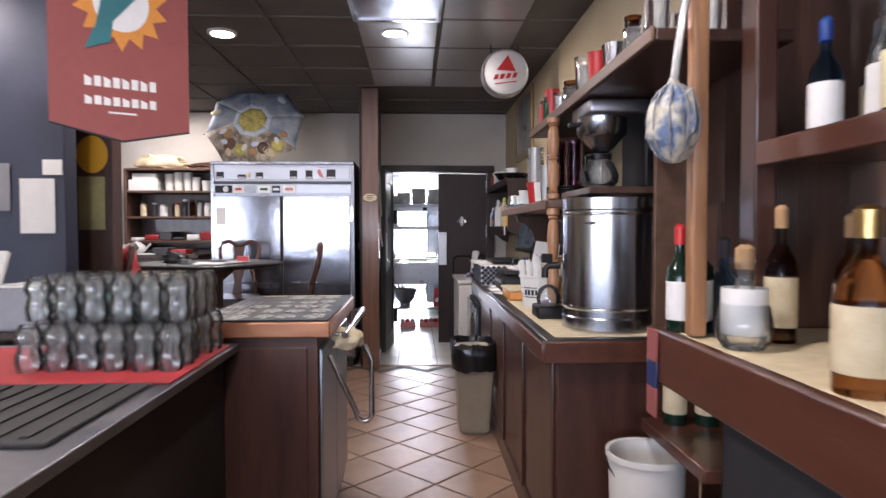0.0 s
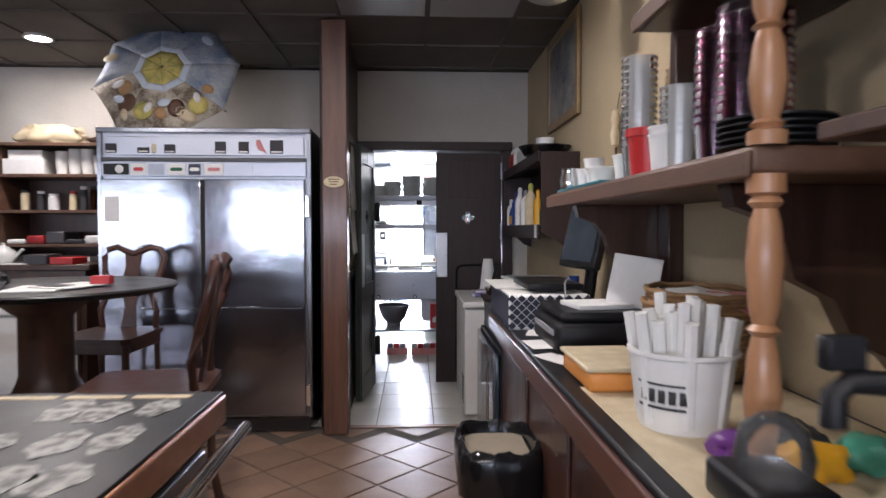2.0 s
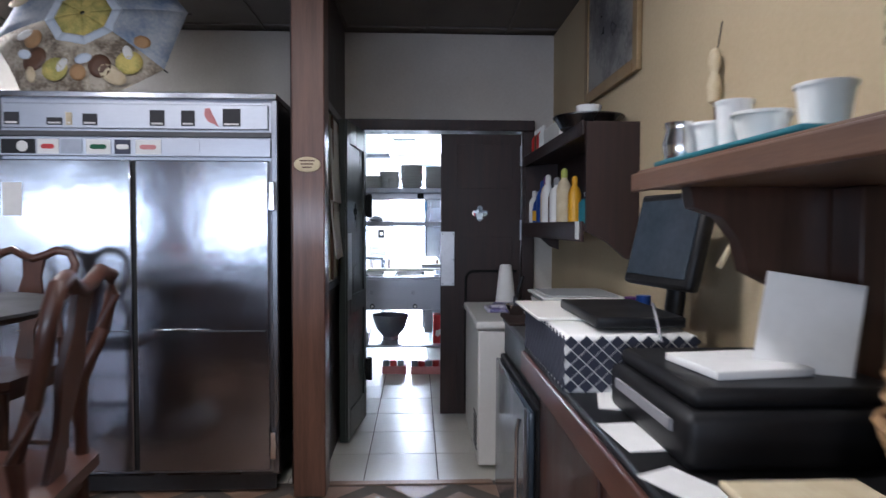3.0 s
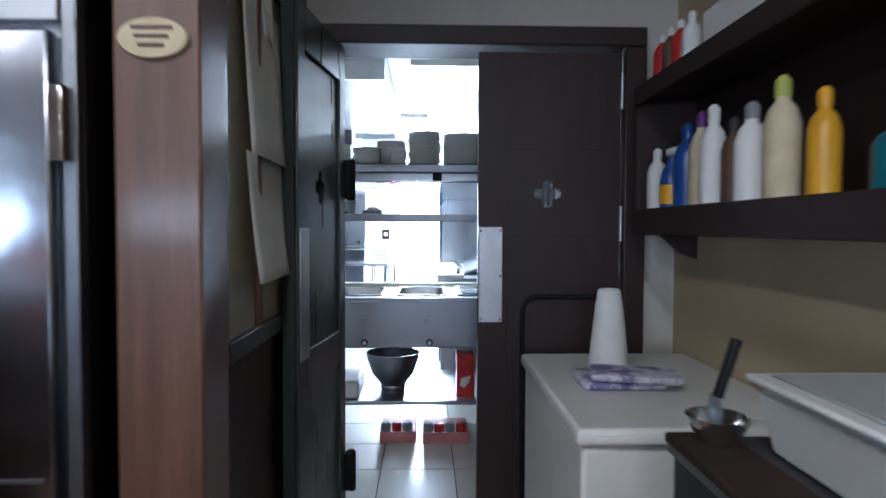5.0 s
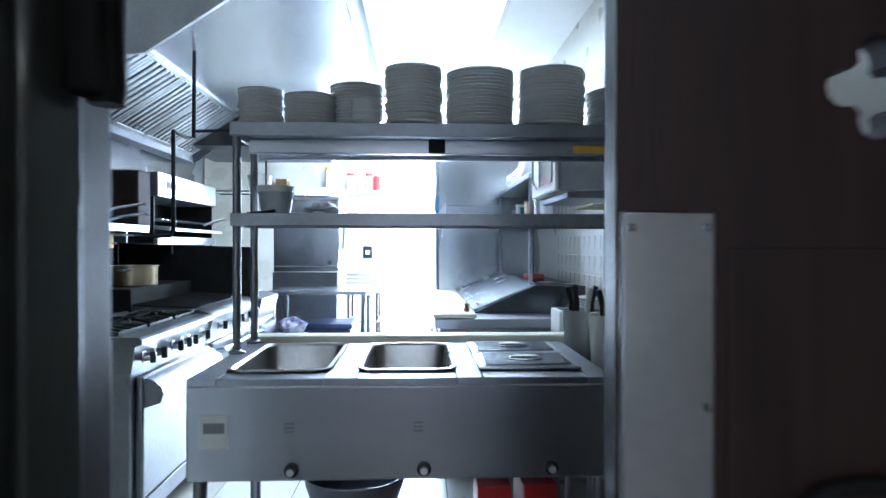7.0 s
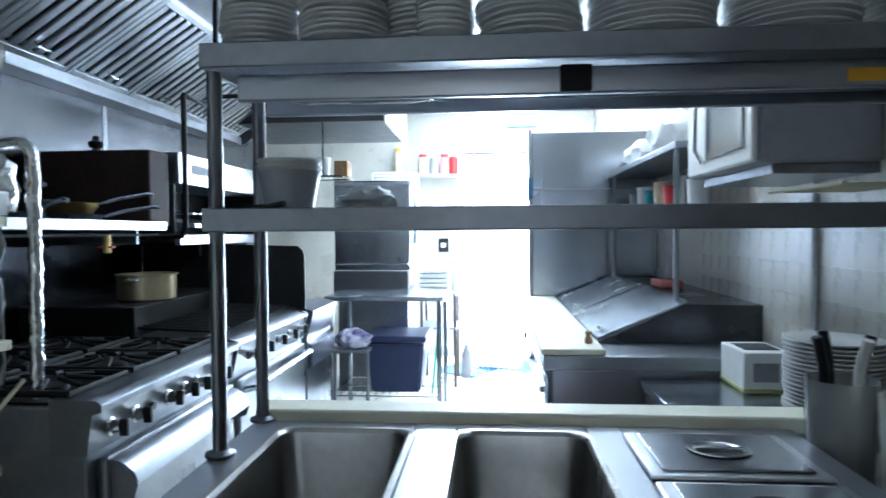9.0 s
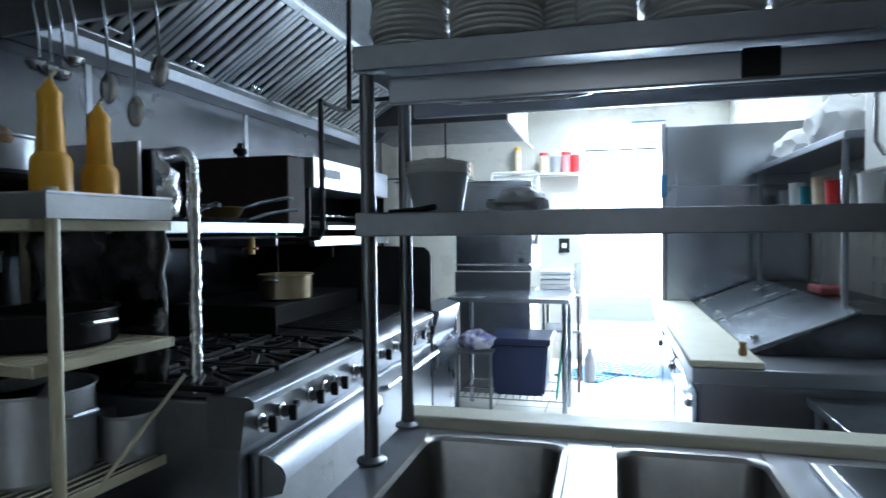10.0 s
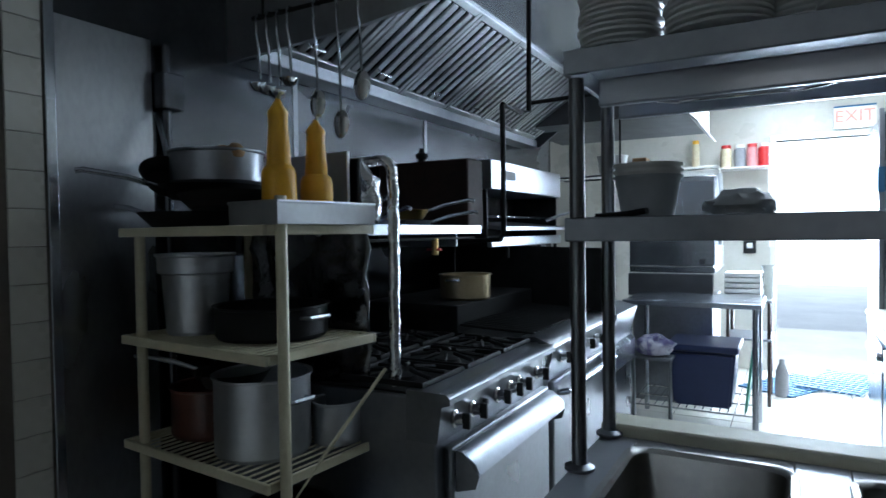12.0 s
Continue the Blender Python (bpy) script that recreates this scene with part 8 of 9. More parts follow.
def ladle(x, y, z, ln, kind):
    t = thing("hanging_ladle" if kind == "ladle" else "hanging_spoon", (x, y, z - ln), "steel ladle hanging from the rail" if kind == "ladle" else "steel serving spoon hanging from the rail", "ladle" if kind == "ladle" else "spoon", "hanging utensils")
    part("handle", tube(B(), arc((x, y - 0.015, z), 0.015, 0, 180, 6, "yz") + [(x, y - 0.03, z - 0.05), (x, y - 0.02, z - ln * 0.5), (x, y - 0.015, z - ln + 0.03)], 0.005, 6), M["steel"], t)
    if kind == "ladle":
        bm = lathe(B(), [(0, -0.03), (0.022, -0.024), (0.034, 0), (0.031, 0), (0.02, -0.02), (0, -0.026)], x, y - 0.03, z - ln + 0.01, 18)
    else:
        bm = B()
        bmesh.ops.create_uvsphere(bm, u_segments=16, v_segments=8, radius=1)
        for v in bm.verts:
            v.co = Vector((x + v.co.x * 0.035, y - 0.015 + v.co.y * 0.008, z - ln + v.co.z * 0.05))
    part("bowl", bm, M["chrome"], t)


for k, x in enumerate((-1.22, -1.17, -1.12, -1.07)):
    ladle(x, 9.515, 2.166, 0.25 + 0.02 * (k % 3), "ladle")
for k, x in enumerate((-0.95, -0.85, -0.76)):
    ladle(x, 9.515, 2.166, (0.34, 0.42, 0.30)[k], "spoon")
sp_ = thing("steel_wall_panel", (KX, 9.07, 0.05), "bright stainless wall panel with a folded corner trim", "wall panel")
part("sheet", box(B(), KX + 0.001, KX + 0.005, 8.905, 9.235, 0.05, 2.06, 0.001), M["panel_steel"], sp_)
part("corner_trim", box(B(), KX + 0.003, KX + 0.012, 8.872, 8.904, 0.02, 2.6, 0.003), M["steel"], sp_)
wpn = thing("wall_pipe", (-1.46, 9.35, 0), "dark vertical conduit on the steel wall", "pipe")
part("conduit", tube(B(), [(KX + 0.02, 9.28, 0.0), (KX + 0.02, 9.28, 2.05)], 0.016, 8), M["steel_dark"], wpn)
part("junction_box", box(B(), KX, KX + 0.06, 9.24, 9.33, 1.82, 1.95, 0.006), M["steel_dark"], wpn)
for y in (9.95, 11.1):
    part("panel_seam", box(B(), KX, KX + 0.004, y, y + 0.03, 0.5, 2.06), M["steel_worn"], wpn)

# ---- cream wire rack with pots ----
before_rack = set(bpy.data.objects)
rk = thing("wire_rack", (-1.05, 9.2, 0), "cream enamel wire shelf rack with a foil wrapped post", "rack")
KX0, KX1, KY0, KY1 = -1.39, -0.70, 9.0, 9.44
for z in (0.36, 0.725, 1.06, 1.40):
    bm = box(B(), KX0, KX1, KY0, KY0 + 0.012, z - 0.028, z, 0.003)
    box(bm, KX0, KX1, KY1 - 0.012, KY1, z - 0.028, z, 0.003)
    box(bm, KX0, KX0 + 0.012, KY0 + 0.012, KY1 - 0.012, z - 0.028, z, 0.003)
    box(bm, KX1 - 0.012, KX1, KY0 + 0.012, KY1 - 0.012, z - 0.028, z, 0.003)
    fr_ = part("shelf_frame", bm, M["cream"], rk)
    for q in range(20):
        part("shelf_wire", tube(B(), [(KX0 + 0.03 + 0.033 * q, KY0 + 0.01, z - 0.005), (KX0 + 0.03 + 0.033 * q, KY1 - 0.01, z - 0.005)], 0.0035, 5), M["cream"], fr_)
for x, y, h in ((KX1 + 0.014, KY0 + 0.05, 1.475), (KX0 + 0.07, KY0 + 0.03, 1.372), (KX0 + 0.06, KY1 + 0.014, 1.46)):
    part("post", tube(B(), [(x, y, 0), (x, y, h)], 0.016, 10), M["cream"], rk)
random.seed(55)
pts = [(KX1 + 0.05 + random.uniform(-0.003, 0.003), KY1 + 0.03 + random.uniform(-0.003, 0.003), 0.0132 * q) for q in range(118)] + arc((KX1 + 0.005, KY1 + 0.03, 1.56), 0.045, 0, 90, 4) + [(KX1 - 0.05 * q, KY1 + 0.03 + random.uniform(-0.004, 0.004), 1.605 + random.uniform(-0.004, 0.004)) for q in range(1, 5)]
part("foil_post", tube(B(), pts, 0.018, 9), M["foil"], rk, "post wrapped in crinkled aluminium foil")
bm = B()
g = [[bm.verts.new((KX1 - 0.05 - 0.62 * i / 24, KY1 + 0.025 + 0.03 * noise.noise(Vector((i * 0.5, j * 0.5, 3))), 0.45 + 1.0 * j / 24)) for j in range(25)] for i in range(25)]
for i in range(24):
    for j in range(24):
        bm.faces.new((g[i][j], g[i + 1][j], g[i + 1][j + 1], g[i][j + 1]))
fo = part("foil_sheet", bm, M["foil_sooty"], rk, "crumpled foil sheet behind the shelves")
fo.modifiers.new("thick", "SOLIDIFY").thickness = 0.002
part("cord_stick", tube(B(), [(-0.715, 8.985, 0.55), (-0.70, 9.2, 0.74), (-0.665, 9.44, 0.95)], 0.006, 6), M["cream"], rk)


def pot(name, x, y, z, r, h, mat, label, cat, handles=True):
    t = thing(name, (x, y, z), label, cat, "pots on the rack")
    part("pot_wall", lathe(B(), [(0, 0), (r * 0.95, 0), (r, 0.012), (r, h), (r * 1.05, h + 0.004), (r * 1.05, h + 0.01), (r * 0.97, h + 0.006), (r * 0.95, 0.012), (0, 0.008)], x, y, z, 36), mat, t)
    if handles:
        for s in (-1, 1):
            bm = tube(B(), [(x + s * r, y - 0.04, z + h * 0.75), (x + s * (r + 0.035), y - 0.035, z + h * 0.77), (x + s * (r + 0.035), y + 0.035, z + h * 0.77), (x + s * r, y + 0.04, z + h * 0.75)], 0.007, 6)
            part("loop_handle", bm, M["steel"], t)
    return t


pot("stock_pot", -0.93, 9.18, 0.7265, 0.142, 0.225, M["alu"], "tall aluminium stock pot on the rack", "pot")
pot("sauce_pan", -0.80, 9.36, 0.7265, 0.075, 0.12, M["alu"], "small aluminium saucepan on the rack", "pan", False)
pot("red_pot", -1.22, 9.2, 0.7265, 0.12, 0.15, M["mahogany"], "dark red enamel pot on the rack", "pot")
ip = thing("steam_inset", (-1.22, 9.16, 1.0615), "tapered steel inset pot on the middle shelf", "pot", "pots on the rack")
part("pot_wall", lathe(B(), [(0, 0), (0.088, 0), (0.093, 0.01), (0.104, 0.19), (0.116, 0.196), (0.117, 0.245), (0.124, 0.25), (0.124, 0.256), (0.112, 0.252), (0.10, 0.19), (0.086, 0.012), (0, 0.01)], -1.22, 9.16, 1.0615, 36), M["alu"], ip)
pot("wide_black_pan", -0.95, 9.24, 1.0615, 0.17, 0.09, M["black_metal"], "wide black roasting pan on the middle shelf", "pan")
pot("lower_pot", -0.85, 9.2, 0.3615, 0.13, 0.2, M["steel"], "wide steel pot on the bottom shelf", "pot")
pot("steel_pan", -1.18, 9.22, 1.535, 0.145, 0.10, M["steel_worn"], "round steel pan with leftovers on the top shelf", "pan", False)
for k in range(2):
    solo("onion", crumple(-1.12 + 0.06 * k, 9.2, 1.615, 0.03, 0.03, 0.03, 70 + k, rough=0.1), M["wicker"], "brown onion in the steel pan", "onion", "onions")
frying_pan(-1.2, 9.15, 1.402, 0.17, 200, 0, M["black_metal"], "large black skillet on the top shelf")
frying_pan(-1.02, 9.15, 1.45, 0.15, 150, 4, M["black_metal"], "black skillet on the top shelf")
frying_pan(-1.19, 9.2, 1.49, 0.16, 245, 0, M["black_metal"], "black skillet under the steel pan")
frying_pan(-1.28, 9.12, 1.54, 0.10, 160, -38, M["black_metal"], "black skillet standing with its handle raised")
frying_pan(-1.10, 9.2, 0.90, 0.12, 205, 0, M["steel_dark"], "steel frying pan set on the red pot")
sq = thing("sheet_tray", (-0.80, 9.2, 1.40), "deep aluminium tray on the top shelf", "tray")
bm = box(B(), -0.86, -0.665, 9.02, 9.40, 1.401, 1.407)
for x0, x1, y0, y1 in ((-0.86, -0.854, 9.02, 9.40), (-0.671, -0.665, 9.02, 9.40), (-0.854, -0.671, 9.02, 9.026), (-0.854, -0.671, 9.394, 9.40)):
    box(bm, x0, x1, y0, y1, 1.407, 1.46)
part("tray", bm, M["alu"], sq)
part("rolled_rim", tube(B(), [(-0.86, 9.02, 1.46), (-0.665, 9.02, 1.46), (-0.665, 9.40, 1.46), (-0.86, 9.40, 1.46)], 0.005, 6, True), M["alu"], sq)
for x, y, h in ((-0.735, 9.09, 0.325), (-0.722, 9.215, 0.285)):
    mbt = thing("mustard_bottle", (x, y, 1.408), "yellow squeeze bottle of mustard, upright in the tray", "bottle", "mustard bottles")
    part("bottle", lathe(B(), [(0, 0), (0.045, 0), (0.048, 0.01), (0.046, h * 0.40), (0.042, h * 0.44), (0.033, h * 0.47), (0.026, h * 0.80), (0.026, h * 0.88)], x, y, 1.408, 22), M["yellow"], mbt)
    part("nozzle", lathe(B(), [(0.027, h * 0.875), (0.027, h * 0.91), (0.013, h * 0.97), (0.006, h * 1.02), (0, h * 1.02)], x, y, 1.408, 14), M["yellow"], mbt)
    part("nozzle_tip", tube(B(), [(x, y, 1.408 + h), (x + 0.01, y, 1.408 + h * 1.06), (x + 0.02, y, 1.408 + h * 1.055)], 0.005, 6), M["poster_green"], mbt)
cdn = thing("baking_sheets", (-0.87, 9.30, 1.40), "upright baking sheets leaning behind the bottles", "baking sheet")
for k in range(2):
    part("sheet", box(B(), -0.98 + 0.02 * k, -0.70 + 0.02 * k, 9.32 + 0.03 * k, 9.332 + 0.03 * k, 1.408, 1.62 - 0.02 * k, 0.004), M["steel_dark"] if k else M["alu"], cdn)
solo("foil_pan", crumple(-0.78, 9.44, 1.40, 0.10, 0.07, 0.12, 77), M["foil"], "crumpled foil pan with yellow lemons", "foil pan")

# the rack stands at a slight angle, and all that is on it
TURN = Matrix.Translation((-0.70, 8.975, 0)) @ Matrix.Rotation(radians(-5), 4, "Z") @ Matrix.Translation((0.705, -9.0, 0))
for ob in set(bpy.data.objects) - before_rack:
    if ob.parent is None:
        ob.matrix_basis = TURN @ ob.matrix_basis

# ---- right side of the kitchen ----
pb = thing("prep_cooler", (1.3, 10.8, 0), "stainless sandwich prep cooler with a cream cutting board", "prep table")
part("cooler_body", box(B(), 0.88, 1.74, 10.1, 11.92, 0.12, 0.84, 0.006), M["steel_h"], pb)
part("cooler_top", box(B(), 0.85, 1.74, 10.08, 11.94, 0.84, 0.895, 0.005), M["steel_h"], pb)
part("cutting_board", box(B(), 0.842, 1.075, 10.08, 11.94, 0.897, 0.92, 0.006), M["board"], pb, "long cream cutting board")
prof = [(1.085, 0.90), (1.45, 1.055), (1.45, 1.067), (1.085, 0.914)]
cheek = [(1.085, 0.897), (1.70, 0.897), (1.70, 1.05), (1.45, 1.054), (1.085, 0.899)]
for y0, y1 in ((10.36, 11.10), (11.13, 11.90)):
    part("slanted_lid", prism(B(), prof, y0, y1, "xz"), M["lid_steel"], pb)
part("rail_cheek", prism(B(), cheek, 10.34, 10.358, "xz"), M["steel_dark"], pb)
for y in (10.46, 11.0, 11.24, 11.78):
    part("lid_knob", lathe(B(), [(0.012, 0), (0.016, 0.015), (0, 0.02)], 1.12, y, 0.935, 12), M["chrome"], pb)
part("lid_back", box(B(), 1.455, 1.74, 10.36, 11.9, 0.896, 1.05, 0.005), M["steel_dark"], pb)
for y0 in (10.14, 10.75, 11.36):
    d = part("cooler_door", box(B(), 0.858, 0.88, y0, y0 + 0.56, 0.18, 0.80, 0.006), M["steel"], pb)
    part("door_handle", box(B(), 0.84, 0.858, y0 + 0.08, y0 + 0.5, 0.72, 0.75, 0.004), M["chrome"], d)
solo("pepper_shaker", lathe(B(), [(0.012, 0), (0.016, 0.01), (0.01, 0.03), (0.014, 0.045), (0, 0.05)], 1.03, 10.2, 0.9205, 14), M["wicker"], "small pepper shaker on the cutting board", "shaker")
lt = thing("low_steel_table", (1.47, 10.0, 0), "low stainless work table by the wall", "table")
part("tabletop", box(B(), 1.19, 1.74, 9.42, 10.06, 0.79, 0.82, 0.004), M["steel"], lt)
for x in (1.22, 1.70):
    for y in (9.46, 10.02):
        part("leg", tube(B(), [(x, y, 0), (x, y, 0.79)], 0.018, 10), M["steel_worn"], lt)
part("undershelf", box(B(), 1.2, 1.73, 9.44, 10.04, 0.25, 0.27, 0.003), M["steel_worn"], lt)
wbx = thing("glove_carton", (1.5, 9.9, 0.82), "white carton with a lime edge band and an open top", "carton")
part("carton", box(B(), 1.47, 1.62, 9.86, 10.06, 0.821, 0.955, 0.004), M["paper"], wbx)
part("yellow_edge_band", box(B(), 1.4675, 1.6225, 9.8575, 10.0625, 0.826, 0.836, 0.001), M["lime"], wbx)
part("open_slot", box(B(), 1.49, 1.60, 9.90, 10.02, 0.9555, 0.958, 0.001), M["ink"], wbx)
part("print_block", box(B(), 1.50, 1.58, 9.8565, 9.8595, 0.86, 0.92), M["gray_print"], wbx)
pl_ = None
for k in range(18):
    at = (1.61 + 0.003 * math.sin(5 * k), 9.60 + 0.003 * math.cos(7 * k), 0.821 + 0.012 * k)
    if pl_ is None:
        pl_ = solo("dinner_plate", plate(0.125), M["china"], "white china plate in a stack on the low table", "plate", "plates on the low table", at=(0, 0, 0))
        pl_.location = at
    else:
        copy_thing(pl_, pose(*at))
hc = thing("reach_in_cabinet", (1.3, 12.4, 0), "tall stainless reach-in refrigerator", "refrigerator")
part("cabinet_body", box(B(), 0.93, 1.74, 11.97, 12.75, 0.12, 2.0, 0.006), M["steel"], hc)
part("corner_post", box(B(), 0.905, 0.93, 11.96, 12.0, 0.0, 2.02, 0.003), M["steel_worn"], hc)
part("blue_tape", box(B(), 0.90, 0.932, 11.955, 12.002, 1.56, 1.70, 0.002), M["blue_mat"], hc, "blue tape round the corner post")
part("seam", box(B(), 0.935, 1.74, 11.966, 11.9705, 1.62, 1.628), M["gray_print"], hc)
part("plinth", box(B(), 0.95, 1.72, 12.0, 12.7, 0, 0.12), M["dark_gray"], hc)
wsk = thing("kitchen_wall_shelf", (1.6, 11.3, 1.68), "steel wall shelf crowded with supplies", "shelf")
part("shelf_plate", box(B(), 1.42, 1.745, 10.45, 11.95, 1.69, 1.72, 0.004), M["steel_h"], wsk)
part("lower_plate", box(B(), 1.42, 1.745, 10.45, 11.95, 1.42, 1.44, 0.004), M["steel_worn"], wsk)
for y in (10.5, 11.85):
    part("upright", tube(B(), [(1.44, y, 0.9), (1.44, y, 1.72)], 0.012, 8), M["steel_worn"], wsk)
for k in range(7):
    y = 10.6 + 0.19 * k
    cup("supply_tub", 1.56, y, 1.4405, 0.045, 0.13 + 0.03 * (k % 2), M[("paper", "cup_clear", "red_gloss", "label_cream", "tealp", "paper", "gray_print")[k]], "plastic supply tub on the steel wall shelf", "tub", "supply tubs")
solo("white_supply_bag", crumple(1.58, 11.55, 1.7205, 0.12, 0.2, 0.10, 81), M["paper"], "white bag of supplies on the wall shelf", "bag")
solo("white_supply_bag", crumple(1.58, 11.0, 1.7205, 0.12, 0.16, 0.14, 82), M["paper"], "white bag of supplies on the wall shelf", "bag")
solo("red_package", box(B(), 1.52, 1.64, 11.05, 11.25, 1.051, 1.09, 0.01), M["banner_red"], "red package behind the prep cooler lid", "package")
mw = thing("microwave", (1.58, 10.2, 1.5), "white microwave oven on a wall bracket", "microwave")
part("case", box(B(), 1.41, 1.74, 9.60, 10.20, 1.535, 1.84, 0.01), M["gray_print"], mw)
part("door", box(B(), 1.392, 1.41, 9.61, 10.19, 1.54, 1.835, 0.008), M["white_plastic"], mw)
part("door_glass", box(B(), 1.386, 1.392, 9.67, 9.98, 1.585, 1.80, 0.004), M["screen"], mw)
part("door_handle", tube(B(), [(1.39, 10.02, 1.58), (1.365, 10.02, 1.62), (1.365, 10.02, 1.76), (1.39, 10.02, 1.80)], 0.008, 8), M["chrome"], mw)
part("wall_bracket", box(B(), 1.45, 1.745, 9.62, 10.18, 1.505, 1.535, 0.004), M["steel_worn"], mw)
wr = thing("wall_wire_shelf", (1.65, 9.6, 1.45), "cream wire shelf on the tiled wall", "shelf")
part("front_wire", tube(B(), [(1.50, 9.35, 1.46), (1.50, 9.75, 1.46)], 0.006, 6), M["cream"], wr)
for q in range(10):
    part("cross_wire", tube(B(), [(1.50, 9.37 + 0.04 * q, 1.46), (1.745, 9.37 + 0.04 * q, 1.46)], 0.003, 5), M["cream"], wr)
for k, y in enumerate((9.55, 9.95)):
    solo("wall_conduit", tube(B(), [(1.73, y, 0.82 if k else 1.2), (1.73, y, KCEIL - 0.002)], 0.012, 8), M["alu"], "grey conduit on the tiled wall", "pipe", "wall conduits")

# ---- far end of the kitchen ----
wt = thing("work_table", (0.0, 12.5, 0), "stainless work table with a wire undershelf", "table")
part("tabletop", box(B(), -0.52, 0.33, 12.1, 12.75, 0.865, 0.90, 0.004), M["steel"], wt)
for x in (-0.48, 0.29):
    for y in (12.14, 12.71):
        part("leg", tube(B(), [(x, y, 0), (x, y, 0.865)], 0.018, 10), M["steel"], wt)
bm = B()
for q in range(16):
    tube(bm, [(-0.47 + 0.05 * q, 12.14, 0.195), (-0.47 + 0.05 * q, 12.71, 0.195)], 0.004, 5)
for y in (12.14, 12.43, 12.71):
    tube(bm, [(-0.48, y, 0.185), (0.29, y, 0.185)], 0.006, 6)
part("wire_undershelf", bm, M["chrome"], wt)
tu = thing("storage_tote", (-0.02, 12.35, 0.2), "navy blue plastic tote with a lid", "tote")
part("tote_body", taper_box(-0.03, 12.38, 0.202, 0.565, 0.175, 0.205, 0.19, 0.22), M["blue"], tu)
part("tote_lid", box(B(), -0.255, 0.195, 12.145, 12.615, 0.567, 0.61, 0.012), M["blue"], tu)
gl = solo("green_cutting_board", box(B(), 0.225, 0.24, 12.16, 12.5, 0.205, 0.62, 0.004, ((0.23, 12.3, 0.2), "Y", 6)), M["greenp"], "green cutting board standing by the tote", "cutting board")
dm = thing("dish_machine", (-0.35, 13.0, 0), "stainless box dish machine", "dishwasher")
part("machine_hood", box(B(), -0.66, -0.02, 12.95, 13.6, 1.03, 1.78, 0.01), M["steel"], dm)
part("machine_base", box(B(), -0.64, -0.04, 12.97, 13.58, 0.0, 0.85, 0.008), M["steel_worn"], dm)
part("front_dark_panel", box(B(), -0.66, -0.03, 12.90, 12.955, 0.85, 1.028, 0.006), M["dark_gray"], dm)
part("machine_top_band", box(B(), -0.66, -0.02, 12.945, 12.95, 1.74, 1.77), M["gray_print"], dm)
part("lift_handle", tube(B(), [(-0.655, 12.94, 1.085), (-0.655, 12.91, 1.085), (-0.025, 12.91, 1.085), (-0.025, 12.94, 1.085)], 0.008, 8), M["chrome"], dm)
part("latch_badge", box(B(), -0.13, -0.09, 12.945, 12.951, 1.10, 1.14, 0.003), M["dark_gray"], dm)
part("hose", tube(B(), [(0.0, 13.1, 1.8), (0.02, 13.05, 1.5), (0.0, 13.1, 1.25)], 0.02, 8), M["alu"], dm)
cd = thing("dish_hood", (-0.75, 12.9, 2.1), "dark steel condensate hood over the dish area", "hood")
part("hood_box", box(B(), -1.40, -0.13, 12.38, 13.5, 2.175, 2.655, 0.006), M["dark_gray"], cd)
prof = [(-0.129, 2.655), (-0.129, 2.15), (-0.07, 2.10), (-0.062, 2.105), (-0.119, 2.16), (-0.119, 2.655)]
part("hood_skirt", prism(B(), prof, 12.38, 13.5, "xz"), M["white_plastic"], cd)
bx2 = thing("bus_cart", (0.2, 13.4, 0), "small steel cart with a white crate", "cart")
for z in (0.5, 0.80):
    part("cart_shelf", box(B(), 0.03, 0.36, 13.15, 13.6, z, z + 0.02, 0.004), M["steel_worn"], bx2)
for x in (0.05, 0.34):
    for y in (13.17, 13.58):
        part("cart_leg", tube(B(), [(x, y, 0), (x, y, 0.80)], 0.014, 8), M["dark_wood"], bx2)
cw = thing("white_crate", (0.12, 13.35, 0.82), "white slatted plastic crate on the cart", "crate")
for q in range(5):
    part("crate_slat", box(B(), 0.02, 0.28, 13.2, 13.5, 0.822 + 0.042 * q, 0.855 + 0.042 * q, 0.004), M["white_plastic"], cw)
cup("mixer_jug", 0.33, 13.3, 0.8205, 0.05, 0.26, M["cup_clear"], "clear jug on the cart", "jug")
solo("cleaner_bottle", lathe(B(), [(0, 0), (0.05, 0), (0.05, 0.2), (0.02, 0.27), (0.02, 0.3)], 0.42, 13.55, 0.0, 16), M["gray_print"], "dull grey cleaner bottle on the floor", "bottle")
fs = thing("white_wire_shelf", (-0.2, 14.4, 1.9), "white wire wall shelf with spice jars", "shelf")
part("shelf_wire_frame", tube(B(), [(-0.12, 14.25, 1.94), (0.32, 14.25, 1.94), (0.32, 14.54, 1.94), (-0.12, 14.54, 1.94)], 0.008, 6, True), M["white_plastic"], fs)
for q in range(18):
    part("shelf_wire", tube(B(), [(-0.105 + 0.0245 * q, 14.25, 1.94), (-0.105 + 0.0245 * q, 14.54, 1.94)], 0.003, 5), M["white_plastic"], fs)
for x in (-0.11, 0.31):
    part("shelf_upright", tube(B(), [(x, 14.27, 1.2), (x, 14.27, 1.93)], 0.010, 6), M["white_plastic"], fs)
for k, (x, mt, lid) in enumerate(((-0.06, "label_cream", "red_gloss"), (0.06, "gray_print", "paper"), (0.165, "pink", "red_gloss"), (0.265, "red_gloss", "paper"))):
    jar("bulk_spice_jar", x, 14.36, 1.9445, 0.05, 0.22, M[mt], M[lid], "plastic spice jar with a coloured lid", "jar", "spice jars")
